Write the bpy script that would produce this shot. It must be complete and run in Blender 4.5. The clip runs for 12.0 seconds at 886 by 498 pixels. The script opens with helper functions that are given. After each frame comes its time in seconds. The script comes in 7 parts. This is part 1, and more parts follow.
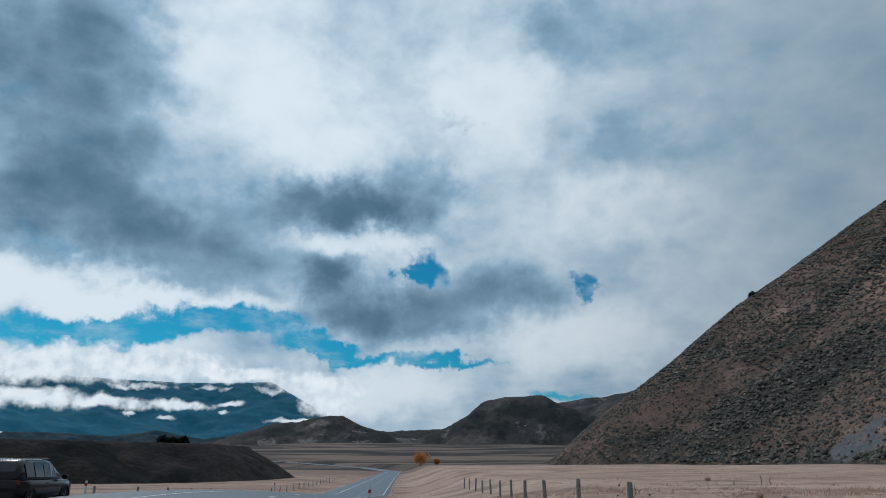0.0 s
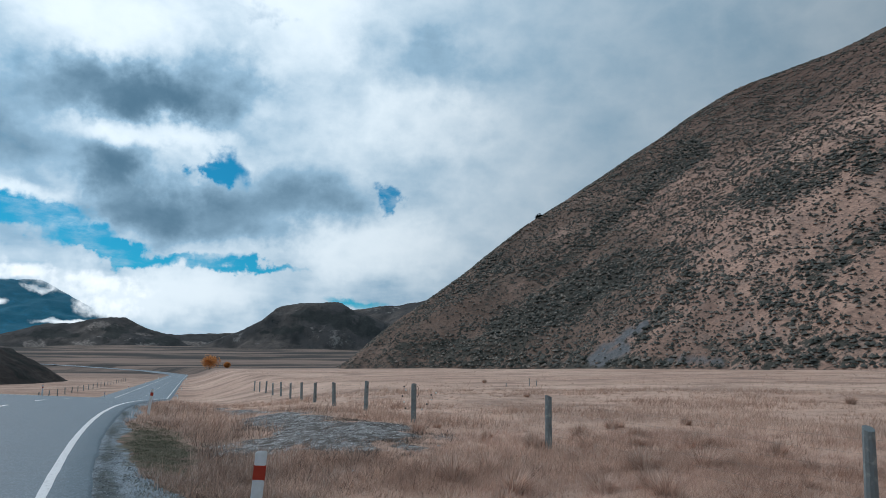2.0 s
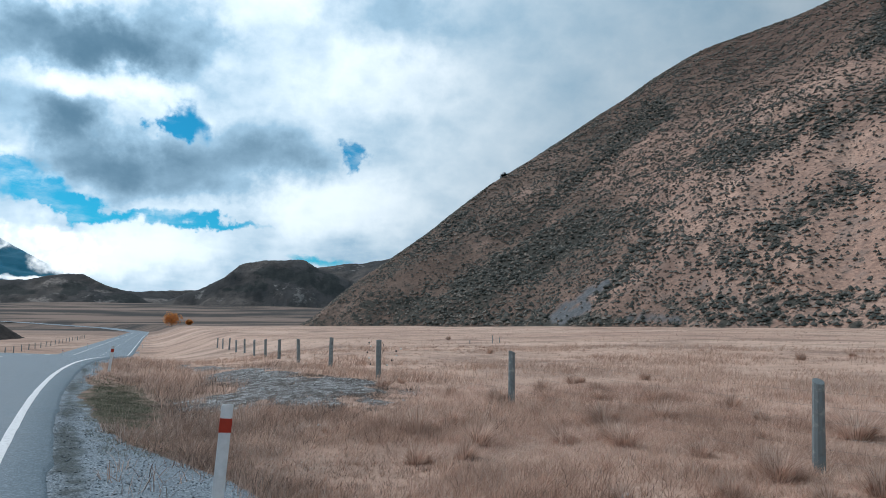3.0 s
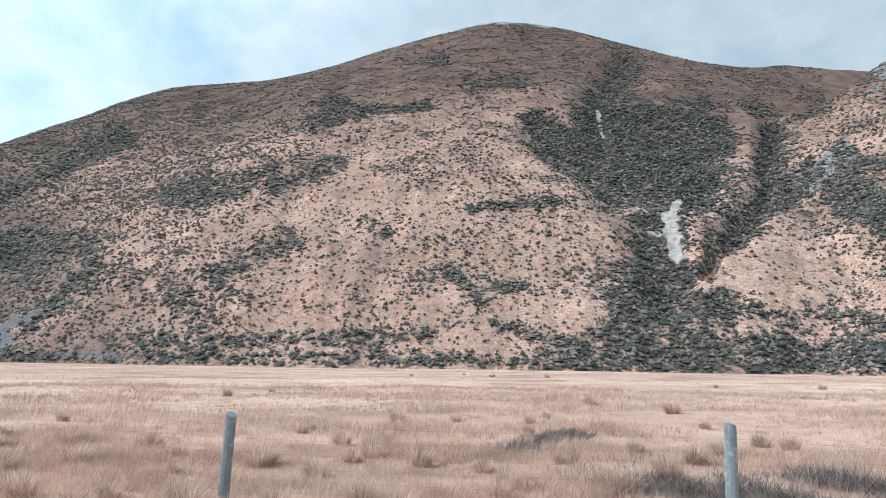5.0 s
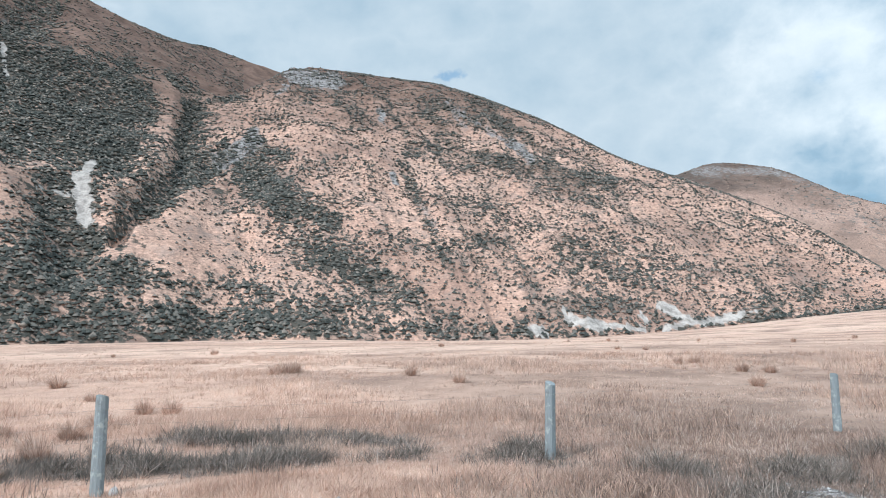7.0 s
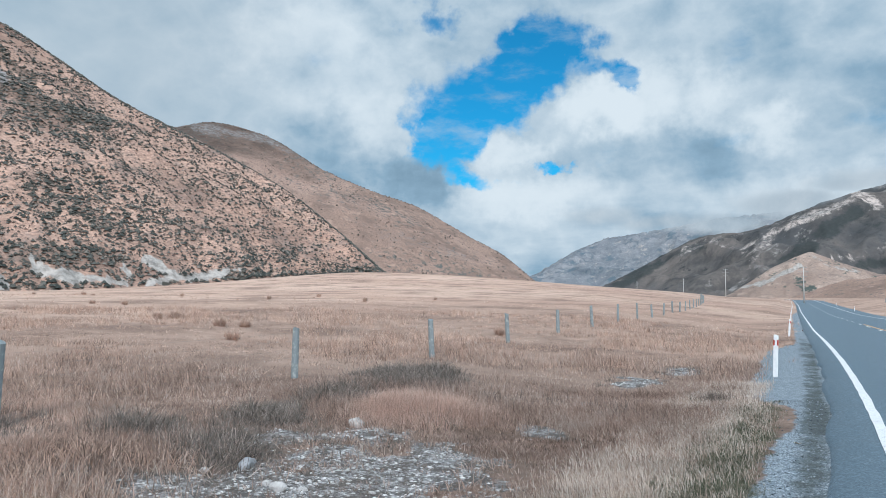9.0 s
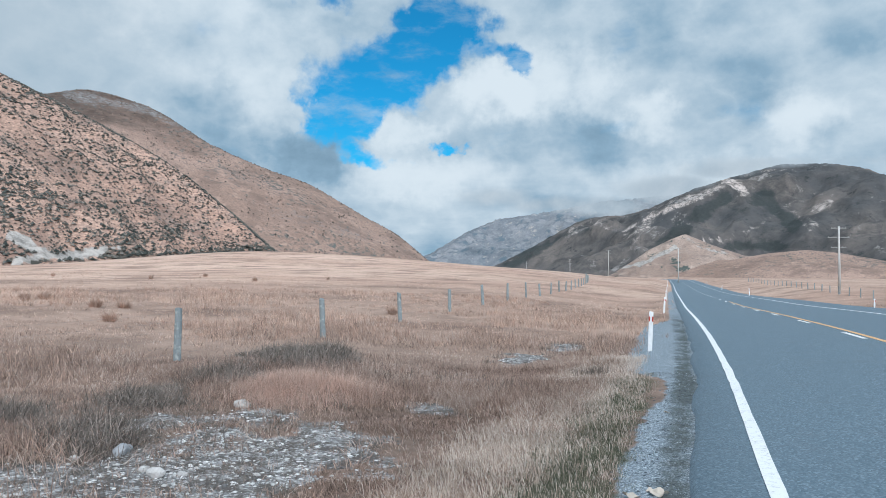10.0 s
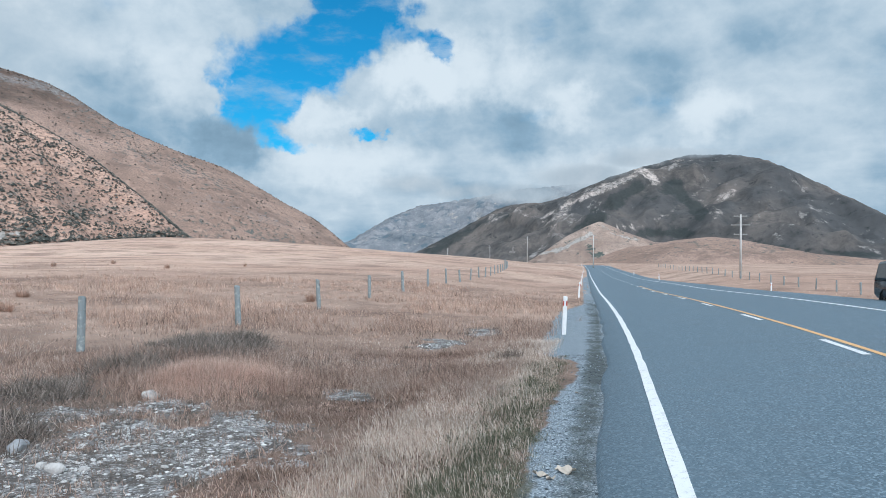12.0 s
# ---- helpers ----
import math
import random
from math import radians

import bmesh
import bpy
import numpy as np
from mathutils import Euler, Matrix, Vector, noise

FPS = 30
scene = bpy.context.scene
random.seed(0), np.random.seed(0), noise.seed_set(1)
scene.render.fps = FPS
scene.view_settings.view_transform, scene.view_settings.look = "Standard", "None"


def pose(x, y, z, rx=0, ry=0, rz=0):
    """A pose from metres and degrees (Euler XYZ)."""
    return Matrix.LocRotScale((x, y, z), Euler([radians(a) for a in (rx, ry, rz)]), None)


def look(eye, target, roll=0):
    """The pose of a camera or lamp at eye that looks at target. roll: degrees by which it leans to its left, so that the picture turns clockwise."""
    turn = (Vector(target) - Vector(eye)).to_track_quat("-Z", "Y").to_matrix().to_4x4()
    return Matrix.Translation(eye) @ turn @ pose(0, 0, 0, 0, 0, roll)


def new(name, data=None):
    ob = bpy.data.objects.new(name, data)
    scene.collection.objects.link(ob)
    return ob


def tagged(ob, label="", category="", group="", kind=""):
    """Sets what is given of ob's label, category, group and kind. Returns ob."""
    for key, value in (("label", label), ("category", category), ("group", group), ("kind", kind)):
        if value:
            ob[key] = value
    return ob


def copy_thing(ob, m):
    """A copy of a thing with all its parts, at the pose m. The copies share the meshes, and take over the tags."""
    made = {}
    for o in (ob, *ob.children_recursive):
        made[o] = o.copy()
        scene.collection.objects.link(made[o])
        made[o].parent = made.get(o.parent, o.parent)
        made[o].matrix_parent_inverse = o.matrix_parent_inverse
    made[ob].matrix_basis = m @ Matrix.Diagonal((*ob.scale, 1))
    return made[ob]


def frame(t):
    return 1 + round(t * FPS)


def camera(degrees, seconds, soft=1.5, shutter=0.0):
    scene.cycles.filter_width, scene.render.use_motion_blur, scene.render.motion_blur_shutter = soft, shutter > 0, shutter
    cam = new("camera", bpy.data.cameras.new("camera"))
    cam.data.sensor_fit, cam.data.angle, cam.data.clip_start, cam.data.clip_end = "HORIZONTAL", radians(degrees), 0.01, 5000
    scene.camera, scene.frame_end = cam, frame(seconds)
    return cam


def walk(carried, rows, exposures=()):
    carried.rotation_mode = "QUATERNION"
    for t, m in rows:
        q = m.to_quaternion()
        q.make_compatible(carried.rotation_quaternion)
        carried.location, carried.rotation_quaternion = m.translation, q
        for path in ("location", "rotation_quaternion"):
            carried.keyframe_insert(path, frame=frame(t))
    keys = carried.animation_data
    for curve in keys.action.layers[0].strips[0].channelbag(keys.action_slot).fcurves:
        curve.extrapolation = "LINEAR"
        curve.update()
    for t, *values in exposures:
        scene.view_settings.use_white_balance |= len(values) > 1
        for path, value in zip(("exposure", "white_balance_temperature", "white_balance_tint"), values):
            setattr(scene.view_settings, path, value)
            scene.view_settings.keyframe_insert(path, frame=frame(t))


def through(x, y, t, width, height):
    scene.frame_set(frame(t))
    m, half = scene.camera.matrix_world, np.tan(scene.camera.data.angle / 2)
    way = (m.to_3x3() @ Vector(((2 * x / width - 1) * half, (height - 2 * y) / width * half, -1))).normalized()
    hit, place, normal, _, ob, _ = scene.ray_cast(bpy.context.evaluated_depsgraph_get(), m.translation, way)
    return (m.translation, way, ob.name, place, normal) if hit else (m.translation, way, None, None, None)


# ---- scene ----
# ---------------------------------------------------------------- camera and walk
cam = camera(64.5, 12.0, soft=0.9)
PATH = [
    (0.0, 0.085, 0.229, 1.652, 106.85, -0.22, -0.07),
    (0.5, 0.127, 0.224, 1.654, 106.63, 0.09, -6.45),
    (1.0, 0.143, 0.225, 1.652, 105.38, 0.21, -12.77),
    (1.5, 0.141, 0.226, 1.647, 102.66, -0.06, -16.93),
    (2.0, 0.124, 0.248, 1.629, 99.52, -0.43, -16.45),
    (2.5, 0.108, 0.277, 1.617, 97.10, -0.55, -15.79),
    (2.7, 0.106, 0.279, 1.609, 96.48, -0.52, -16.34),
    (4.3, 0.139, 0.251, 1.566, 98.15, -1.43, -47.70),
    (4.5, 0.152, 0.235, 1.563, 98.80, -1.38, -52.10),
    (5.0, 0.205, 0.158, 1.572, 99.83, -1.17, -62.56),
    (5.5, 0.206, 0.089, 1.571, 99.89, -0.44, -72.34),
    (6.0, 0.218, 0.026, 1.582, 99.21, 0.22, -82.30),
    (6.5, 0.219, -0.052, 1.586, 98.38, 0.83, -93.72),
    (7.0, 0.221, -0.116, 1.593, 97.39, 0.97, -108.13),
    (7.5, 0.202, -0.159, 1.606, 96.33, 0.72, -121.97),
    (7.7, 0.193, -0.173, 1.607, 95.97, 0.50, -126.70),
    (9.3, 0.193, -0.202, 1.595, 93.09, -0.51, -151.56),
    (9.5, 0.182, -0.210, 1.593, 92.76, -0.51, -153.45),
    (10.0, 0.159, -0.234, 1.583, 92.02, -0.49, -156.92),
    (10.5, 0.140, -0.246, 1.584, 91.44, -0.38, -159.02),
    (11.0, 0.134, -0.246, 1.584, 91.16, -0.33, -160.52),
    (11.5, 0.117, -0.251, 1.581, 91.03, -0.31, -162.06),
    (12.0, 0.106, -0.251, 1.575, 90.96, -0.35, -163.34),
]
EXPOSURES = [(0.0, -1.38, 6350, 10), (1.0, -1.2, 6350, 10), (2.0, -1.04, 6400, 10), (2.7, -0.86, 6450, 10), (4.3, -0.04, 6500, 10), (5.0, 0.2, 6500, 10), (5.5, 0.3, 6500, 10), (6.5, 0.32, 6500, 10), (7.7, 0.06, 6450, 10), (9.3, -0.1, 6400, 10), (12.0, -0.1, 6350, 10)]
walk(cam, [(t, pose(x, y, z, rx, ry, rz)) for t, x, y, z, rx, ry, rz in PATH], EXPOSURES)

# ---------------------------------------------------------------- world and sun
SUN_AZ, SUN_EL = -32.0, 40.0          # clockwise from +y, and up
sun_dir = Vector((math.sin(radians(SUN_AZ)) * math.cos(radians(SUN_EL)), math.cos(radians(SUN_AZ)) * math.cos(radians(SUN_EL)), math.sin(radians(SUN_EL))))


def sky_world():
    """Blue daylight sky behind broken cloud. Clouds are laid out by compass bearing and height, broken up by noise."""
    w = bpy.data.worlds.new("sky")
    w.use_nodes = True
    nt = w.node_tree
    nt.nodes.clear()
    N, L = nt.nodes.new, nt.links.new

    def math_(op, a, b=None, c=None):
        n = N("ShaderNodeMath")
        n.operation = op
        for k, v in enumerate((a, b, c)):
            if v is None:
                continue
            if isinstance(v, (int, float)):
                n.inputs[k].default_value = v
            else:
                L(v, n.inputs[k])
        return n.outputs[0]

    def vmath(op, a, b=None, c=None, out=0):
        n = N("ShaderNodeVectorMath")
        n.operation = op
        for k, v in enumerate((a, b, c)):
            if v is None:
                continue
            if isinstance(v, tuple):
                n.inputs[k].default_value = v
            else:
                L(v, n.inputs[k])
        return n.outputs[out]

    def ramp01(v, a, b, lo=0.0, hi=1.0):
        n = N("ShaderNodeMapRange")
        n.interpolation_type = "SMOOTHSTEP"
        L(v, n.inputs["Value"])
        n.inputs["From Min"].default_value, n.inputs["From Max"].default_value = a, b
        n.inputs["To Min"].default_value, n.inputs["To Max"].default_value = lo, hi
        return n.outputs["Result"]

    def fbm(vec, scale, detail, rough=0.55, color=False):
        n = N("ShaderNodeTexNoise")
        L(vec, n.inputs["Vector"])
        n.inputs["Scale"].default_value, n.inputs["Detail"].default_value = scale, detail
        n.inputs["Roughness"].default_value = rough
        return n.outputs["Color" if color else "Fac"]

    co = N("ShaderNodeTexCoord").outputs["Generated"]
    sep = N("ShaderNodeSeparateXYZ")
    L(co, sep.inputs[0])
    x, y, z = sep.outputs
    # bearing measured from 80 degrees so that the seam lies behind the camera
    c80, s80 = math.cos(radians(80)), math.sin(radians(80))
    ahead = math_("ADD", math_("MULTIPLY", x, s80), math_("MULTIPLY", y, c80))
    side = math_("SUBTRACT", math_("MULTIPLY", x, c80), math_("MULTIPLY", y, s80))
    az = math_("MULTIPLY_ADD", math_("ARCTAN2", side, ahead), 180 / math.pi, 80.0)
    el = math_("MULTIPLY", math_("ARCSINE", z), 180 / math.pi)
    # flat cloud deck seen in perspective
    flat = math_("ADD", math_("MAXIMUM", z, 0.0), 0.16)
    deck = N("ShaderNodeCombineXYZ")
    L(math_("DIVIDE", x, flat), deck.inputs[0])
    L(math_("DIVIDE", y, flat), deck.inputs[1])
    L(math_("MULTIPLY", z, 2.0), deck.inputs[2])
    deck = deck.outputs[0]
    warp = vmath("SUBTRACT", fbm(co, 9.0, 5.0, 0.6, True), (0.5, 0.5, 0.5))
    warp2 = vmath("SUBTRACT", fbm(co, 30.0, 6.0, 0.6, True), (0.5, 0.5, 0.5))
    azel = N("ShaderNodeCombineXYZ")
    L(az, azel.inputs[0]), L(el, azel.inputs[1])
    place = vmath("MULTIPLY_ADD", warp, (11.0, 6.0, 0.0), azel.outputs[0])
    place = vmath("MULTIPLY_ADD", warp2, (3.5, 2.2, 0.0), place)

    def blobs(rows, gain=1.0):
        total = None
        for a, e, sa, se, wgt in rows:
            d = vmath("LENGTH", vmath("MULTIPLY_ADD", place, (1 / sa, 1 / se, 0.0), (-a / sa, -e / se, 0.0)), out=1)
            v = ramp01(d, 0.15, 1.7, wgt * gain, 0.0)
            total = v if total is None else math_("ADD", total, v)
        return total

    HOLES = [(-30.4, 8.9, 5.8, 1.4, 1), (-23.4, 9.5, 5.0, 1.1, 0.9), (-16.1, 10.2, 5.4, 1.1, 1), (-10.2, 8.5, 3.6, 0.8, 0.9), (-5.6, 7.7, 5.3, 0.5, 0.9), (1.7, 7.1, 4.6, 0.38, 0.85),
             (-1.1, 14.8, 1.9, 1.4, 0.8), (-2.6, 14.0, 1.2, 0.8, 0.7), (11.6, 13.4, 1.3, 1.1, 0.9), (0.8, 27.2, 2.2, 0.9, 0.4), (9.3, 5.1, 3.0, 0.4, 0.5), (109, 21, 2, 1, 0.7),
             (150.3, 15.5, 4.4, 3.0, 1.1), (155.4, 17.7, 3.8, 2.5, 1.1), (149.2, 12.2, 2.9, 2.5, 1.0), (157.3, 20.0, 3.2, 2.2, 1), (162.6, 16.8, 2.4, 1.1, 0.95), (147.0, 21.7, 2.0, 1.0, 0.6), (156.9, 10.5, 1.5, 0.5, 0.8), (151.1, 9.2, 2.6, 0.7, 0.7)]
    DARK = [(-31.2, 27.4, 7.0, 7.4, 0.75), (-29.7, 18.4, 8.4, 3.3, 0.7), (-20.9, 15.8, 6.5, 2.8, 0.6), (-10.4, 19.8, 6.0, 2.1, 0.9), (-4.2, 21.0, 4.7, 2.3, 0.6), (-10.0, 13.9, 2.8, 1.4, 0.75), (-5.8, 11.3, 5.6, 2.1, 0.85), (4.5, 13.2, 5.1, 2.3, 0.6),
            (2.6, 10.0, 4.2, 1.2, 0.5), (15.5, 24.0, 5.1, 2.3, 0.3), (14.3, 33.1, 6.5, 3.3, 0.3), (29, 27, 9, 9, 0.12), (40, 24, 6, 4, 0.15),
            (145.8, 8.6, 2.8, 2.3, 0.4), (139.5, 11.0, 4.7, 2.8, 0.3), (167.7, 10.8, 5.6, 1.9, 0.18), (178.1, 16.0, 7.4, 3.3, 0.12), (168.6, 5.3, 4.7, 0.8, 0.2), (163.3, 6.0, 3.7, 0.8, 0.12), (-170, 13, 6, 4, 0.3)]
    BRIGHT = [(-17.6, 31.3, 5.6, 5.6, 0.5), (-11.3, 26.0, 5.1, 4.2, 0.5), (3.9, 28.7, 4.7, 6.5, 0.5), (-6.4, 16.8, 5.6, 1.2, 0.55), (-29.5, 12.2, 6.5, 1.7, 0.75), (-21.6, 11.6, 7.0, 0.9, 0.6), (14.2, 20.0, 5.1, 2.8, 0.4), (10.4, 9.9, 5.6, 2.4, 0.45), (-26.0, 7.6, 6.0, 1.0, 0.5),
              (-5.6, 5.5, 6.5, 1.4, 0.5), (-11.6, 9.3, 2.8, 0.4, 0.5), (161.0, 14.1, 3.3, 1.6, 0.8), (166.0, 15.2, 3.7, 2.3, 0.6), (155.5, 8.0, 5.6, 1.6, 0.5), (172.9, 12.3, 2.3, 1.4, 0.5), (183.6, 11.4, 2.8, 1.9, 0.6), (143.0, 13.4, 2.8, 2.8, 0.4), (138.0, 19.0, 5.6, 3.7, 0.4), (153.6, 11.5, 2.3, 1.2, 0.5), (175.3, 7.5, 5.6, 1.4, 0.4)]
    lumps = fbm(deck, 1.6, 8.0, 0.58)
    fine = fbm(vmath("MULTIPLY", co, (1.0, 1.0, 1.4)), 9.0, 8.0, 0.54)
    # cloud near the horizon lies in flat layers
    layers = fbm(vmath("MULTIPLY", co, (1.0, 1.0, 5.0)), 10.0, 8.0, 0.56)
    low = ramp01(el, 5.0, 12.0, 0.8, 0.0)
    fine = math_("ADD", math_("MULTIPLY", fine, math_("SUBTRACT", 1.0, low)), math_("MULTIPLY", layers, low))
    # an even grey sheet of cloud lies over the eastern hills
    sheet = math_("MULTIPLY", ramp01(az, 8.0, 34.0), ramp01(az, 122.0, 142.0, 1.0, 0.0))
    loose = math_("MULTIPLY_ADD", sheet, -0.50, 0.78)
    lumps_part = math_("MULTIPLY", math_("SUBTRACT", lumps, 0.5), loose)
    fine_part = math_("MULTIPLY", math_("SUBTRACT", fine, 0.5), loose)
    cover = math_("MULTIPLY_ADD", lumps_part, 1.1, 1.02)
    cover = math_("MULTIPLY_ADD", fine_part, 2.5, cover)
    cover = math_("MULTIPLY_ADD", sheet, 0.35, cover)
    cover = math_("SUBTRACT", cover, blobs(HOLES, 1.38))
    cover = ramp01(cover, -0.10, 0.82)
    # thin veils drift across the open blue
    veil = fbm(vmath("MULTIPLY", co, (1.0, 1.0, 2.6)), 13.0, 7.0, 0.62)
    cover = math_("MAXIMUM", cover, ramp01(veil, 0.46, 0.74, 0.0, 0.5))
    shade = math_("MULTIPLY_ADD", lumps_part, 0.75, 0.66)
    shade = math_("MULTIPLY_ADD", fine_part, 0.7, shade)
    # rounded billows
    puff = math_("ABSOLUTE", math_("SUBTRACT", fbm(vmath("MULTIPLY", co, (1.0, 1.0, 1.5)), 8.0, 6.0, 0.5), 0.5))
    shade = math_("MULTIPLY_ADD", math_("MULTIPLY", math_("SUBTRACT", 0.12, puff), loose), 1.9, shade)
    shade = math_("SUBTRACT", math_("ADD", shade, blobs(BRIGHT)), blobs(DARK))
    curls = fbm(vmath("MULTIPLY", vmath("MULTIPLY_ADD", warp2, (0.06, 0.06, 0.06), co), (1.0, 1.0, 1.6)), 21.0, 7.0, 0.56)
    shade = math_("MULTIPLY_ADD", math_("MULTIPLY", math_("SUBTRACT", curls, 0.5), loose), 0.38, shade)
    shade = ramp01(shade, -0.50, 1.45)
    cr = N("ShaderNodeValToRGB")
    L(shade, cr.inputs[0])
    stops = cr.color_ramp.elements
    stops[0].position, stops[0].color = 0.0, (0.100, 0.205, 0.305, 1)
    stops[1].position, stops[1].color = 1.0, (0.94, 1.07, 1.16, 1)
    mid = stops.new(0.5)
    mid.color = (0.360, 0.560, 0.735, 1)
    sky = N("ShaderNodeTexSky")
    sky.sky_type = "NISHITA"
    sky.sun_disc = False
    sky.sun_elevation, sky.sun_rotation = radians(SUN_EL), radians(SUN_AZ)
    sky.altitude, sky.ozone_density = 700, 3.0
    tint = N("ShaderNodeMix")
    tint.data_type, tint.blend_type = "RGBA", "MULTIPLY"
    tint.inputs["Factor"].default_value = 1.0
    L(sky.outputs[0], tint.inputs["A"])
    tint.inputs["B"].default_value = (0.014, 0.128, 0.160, 1)
    mix = N("ShaderNodeMix")
    mix.data_type = "RGBA"
    L(cover, mix.inputs["Factor"])
    L(tint.outputs["Result"], mix.inputs["A"])
    # cloud glows towards the sun behind it
    toward = vmath("DOT_PRODUCT", co, tuple(sun_dir), out=1)
    glow = ramp01(toward, 0.1, 1.0, 0.95, 2.3)
    lit = vmath("SCALE", cr.outputs[0])
    L(glow, lit.node.inputs["Scale"])
    even = N("ShaderNodeCombineXYZ")
    for k in range(3):
        L(sheet, even.inputs[k])
    lit = vmath("MULTIPLY", lit, vmath("MULTIPLY_ADD", even.outputs[0], (0.05, 0.0, -0.03), (1.0, 1.0, 1.0)))
    L(lit, mix.inputs["B"])
    bg = N("ShaderNodeBackground")
    L(mix.outputs["Result"], bg.inputs[0])
    bg.inputs[1].default_value = 0.85
    out = N("ShaderNodeOutputWorld")
    L(bg.outputs[0], out.inputs[0])
    w.cycles.sampling_method = "MANUAL"
    w.cycles.sample_map_resolution = 512
    scene.world = w


sky_world()
sun_data = bpy.data.lights.new("sun", "SUN")
sun_data.energy, sun_data.angle, sun_data.color = 2.15, radians(6), (1.0, 0.905, 0.875)
sun_ob = new("sun", sun_data)
sun_ob.matrix_world = look(sun_dir * 300, (0, 0, 0))

# ---------------------------------------------------------------- numbers shared by the plan
rng = np.random.default_rng(7)
LATTICE = np.random.default_rng(3).random((256, 256))


def vnoise(x, y):
    """Smooth value noise over the plan, 0 to 1."""
    xi, yi = np.floor(x).astype(int), np.floor(y).astype(int)
    fx, fy = x - xi, y - yi
    fx, fy = fx * fx * (3 - 2 * fx), fy * fy * (3 - 2 * fy)
    a, b = LATTICE[xi % 256, yi % 256], LATTICE[(xi + 1) % 256, yi % 256]
    c, d = LATTICE[xi % 256, (yi + 1) % 256], LATTICE[(xi + 1) % 256, (yi + 1) % 256]
    return (a * (1 - fx) + b * fx) * (1 - fy) + (c * (1 - fx) + d * fx) * fy


def fnoise(x, y, size, octaves=4, gain=0.5):
    """Fractal noise of a largest feature size in metres, about -1 to 1."""
    x, y = np.asarray(x, float) / size + 37.2, np.asarray(y, float) / size + 11.7
    total, amp, norm = 0.0, 1.0, 0.0
    for k in range(octaves):
        total = total + amp * (vnoise(x, y) * 2 - 1)
        norm += amp
        x, y, amp = x * 2.03 + 17.1 + y * 0.21, y * 2.03 + 5.3 - x * 0.21, amp * gain
    return total / norm * 1.5


def sstep(v, a, b):
    t = np.clip((np.asarray(v, float) - a) / (b - a), 0, 1)
    return t * t * (3 - 2 * t)


def polar(az, d):
    return d * np.sin(np.radians(az)), d * np.cos(np.radians(az))


def on_bearing(az, el, d, eye=1.6):
    """The point at plan distance d that shows at a bearing and height angle from the roadside."""
    return (*polar(az, d), eye + d * math.tan(radians(el)))


# the painted line along the near edge of the road: y, x, height
EDGE_Y = np.array([-620, -450, -299, -200, -123, -50, -33, -21.6, -16.0, -11.75, -9.1, -7.0, -5.4, 0, 4.0, 8.2, 13.2, 19.7, 26.6, 33, 44, 59, 107, 250, 444, 560, 700, 850, 1000], float)
EDGE_X = np.array([97, 54, 27.6, 17.4, 10.4, 3.65, 2.08, 1.06, 0.60, 0.265, 0.115, 0.01, -0.075, -0.40, -1.0, -1.76, -2.51, -3.39, -4.08, -4.45, -4.85, -5.3, -8.4, -16, -25, -55, -140, -290, -470], float)
EDGE_Z = np.array([-2.0, -0.6, 0.0, -0.85, -1.0, -0.6, -0.25, -0.07, -0.02, -0.01, 0, 0, 0, 0, 0, 0, 0, 0, 0, -0.05, -0.40, -1.02, -3.05, -3.8, -4.2, -3.0, 0.5, 6, 12], float)
DENSE_Y = np.arange(-620, 1001, 1.0)


def smooth_curve(values, width):
    v = np.interp(DENSE_Y, EDGE_Y, values)
    k = np.exp(-0.5 * (np.arange(-3 * width, 3 * width + 1) / width) ** 2)
    pad = np.concatenate([2 * v[0] - v[1:3 * width + 1][::-1], v, 2 * v[-1] - v[-3 * width - 1:-1][::-1]])
    return np.convolve(pad, k / k.sum(), "valid")


CURVE_X, CURVE_Z = smooth_curve(EDGE_X, 4), smooth_curve(EDGE_Z, 4)
CURVE_S = np.gradient(CURVE_X, DENSE_Y)


def road_at(y):
    """x, height and slope dx/dy of the near edge line."""
    return np.interp(y, DENSE_Y, CURVE_X), np.interp(y, DENSE_Y, CURVE_Z), np.interp(y, DENSE_Y, CURVE_S)


def bank(y):
    """Crossfall of the road: it rises away from the near edge through the bend."""
    return 0.05 * (1 - sstep(np.abs(y), 45, 110))


def road_point(y, w, lift=0.0):
    """A point at offset w from the near edge line (negative: over the road)."""
    x, z, s = road_at(y)
    c = 1 / np.sqrt(1 + s * s)
    return x + w * c, y - w * s * c, z - np.minimum(w, 0) * bank(y) + lift


def road_offset(x, y):
    ex, ez, s = road_at(y)
    c = 1 / np.sqrt(1 + s * s)
    w = (x - ex) * c
    return w, np.interp(y + w * s * c, DENSE_Y, CURVE_Z), s


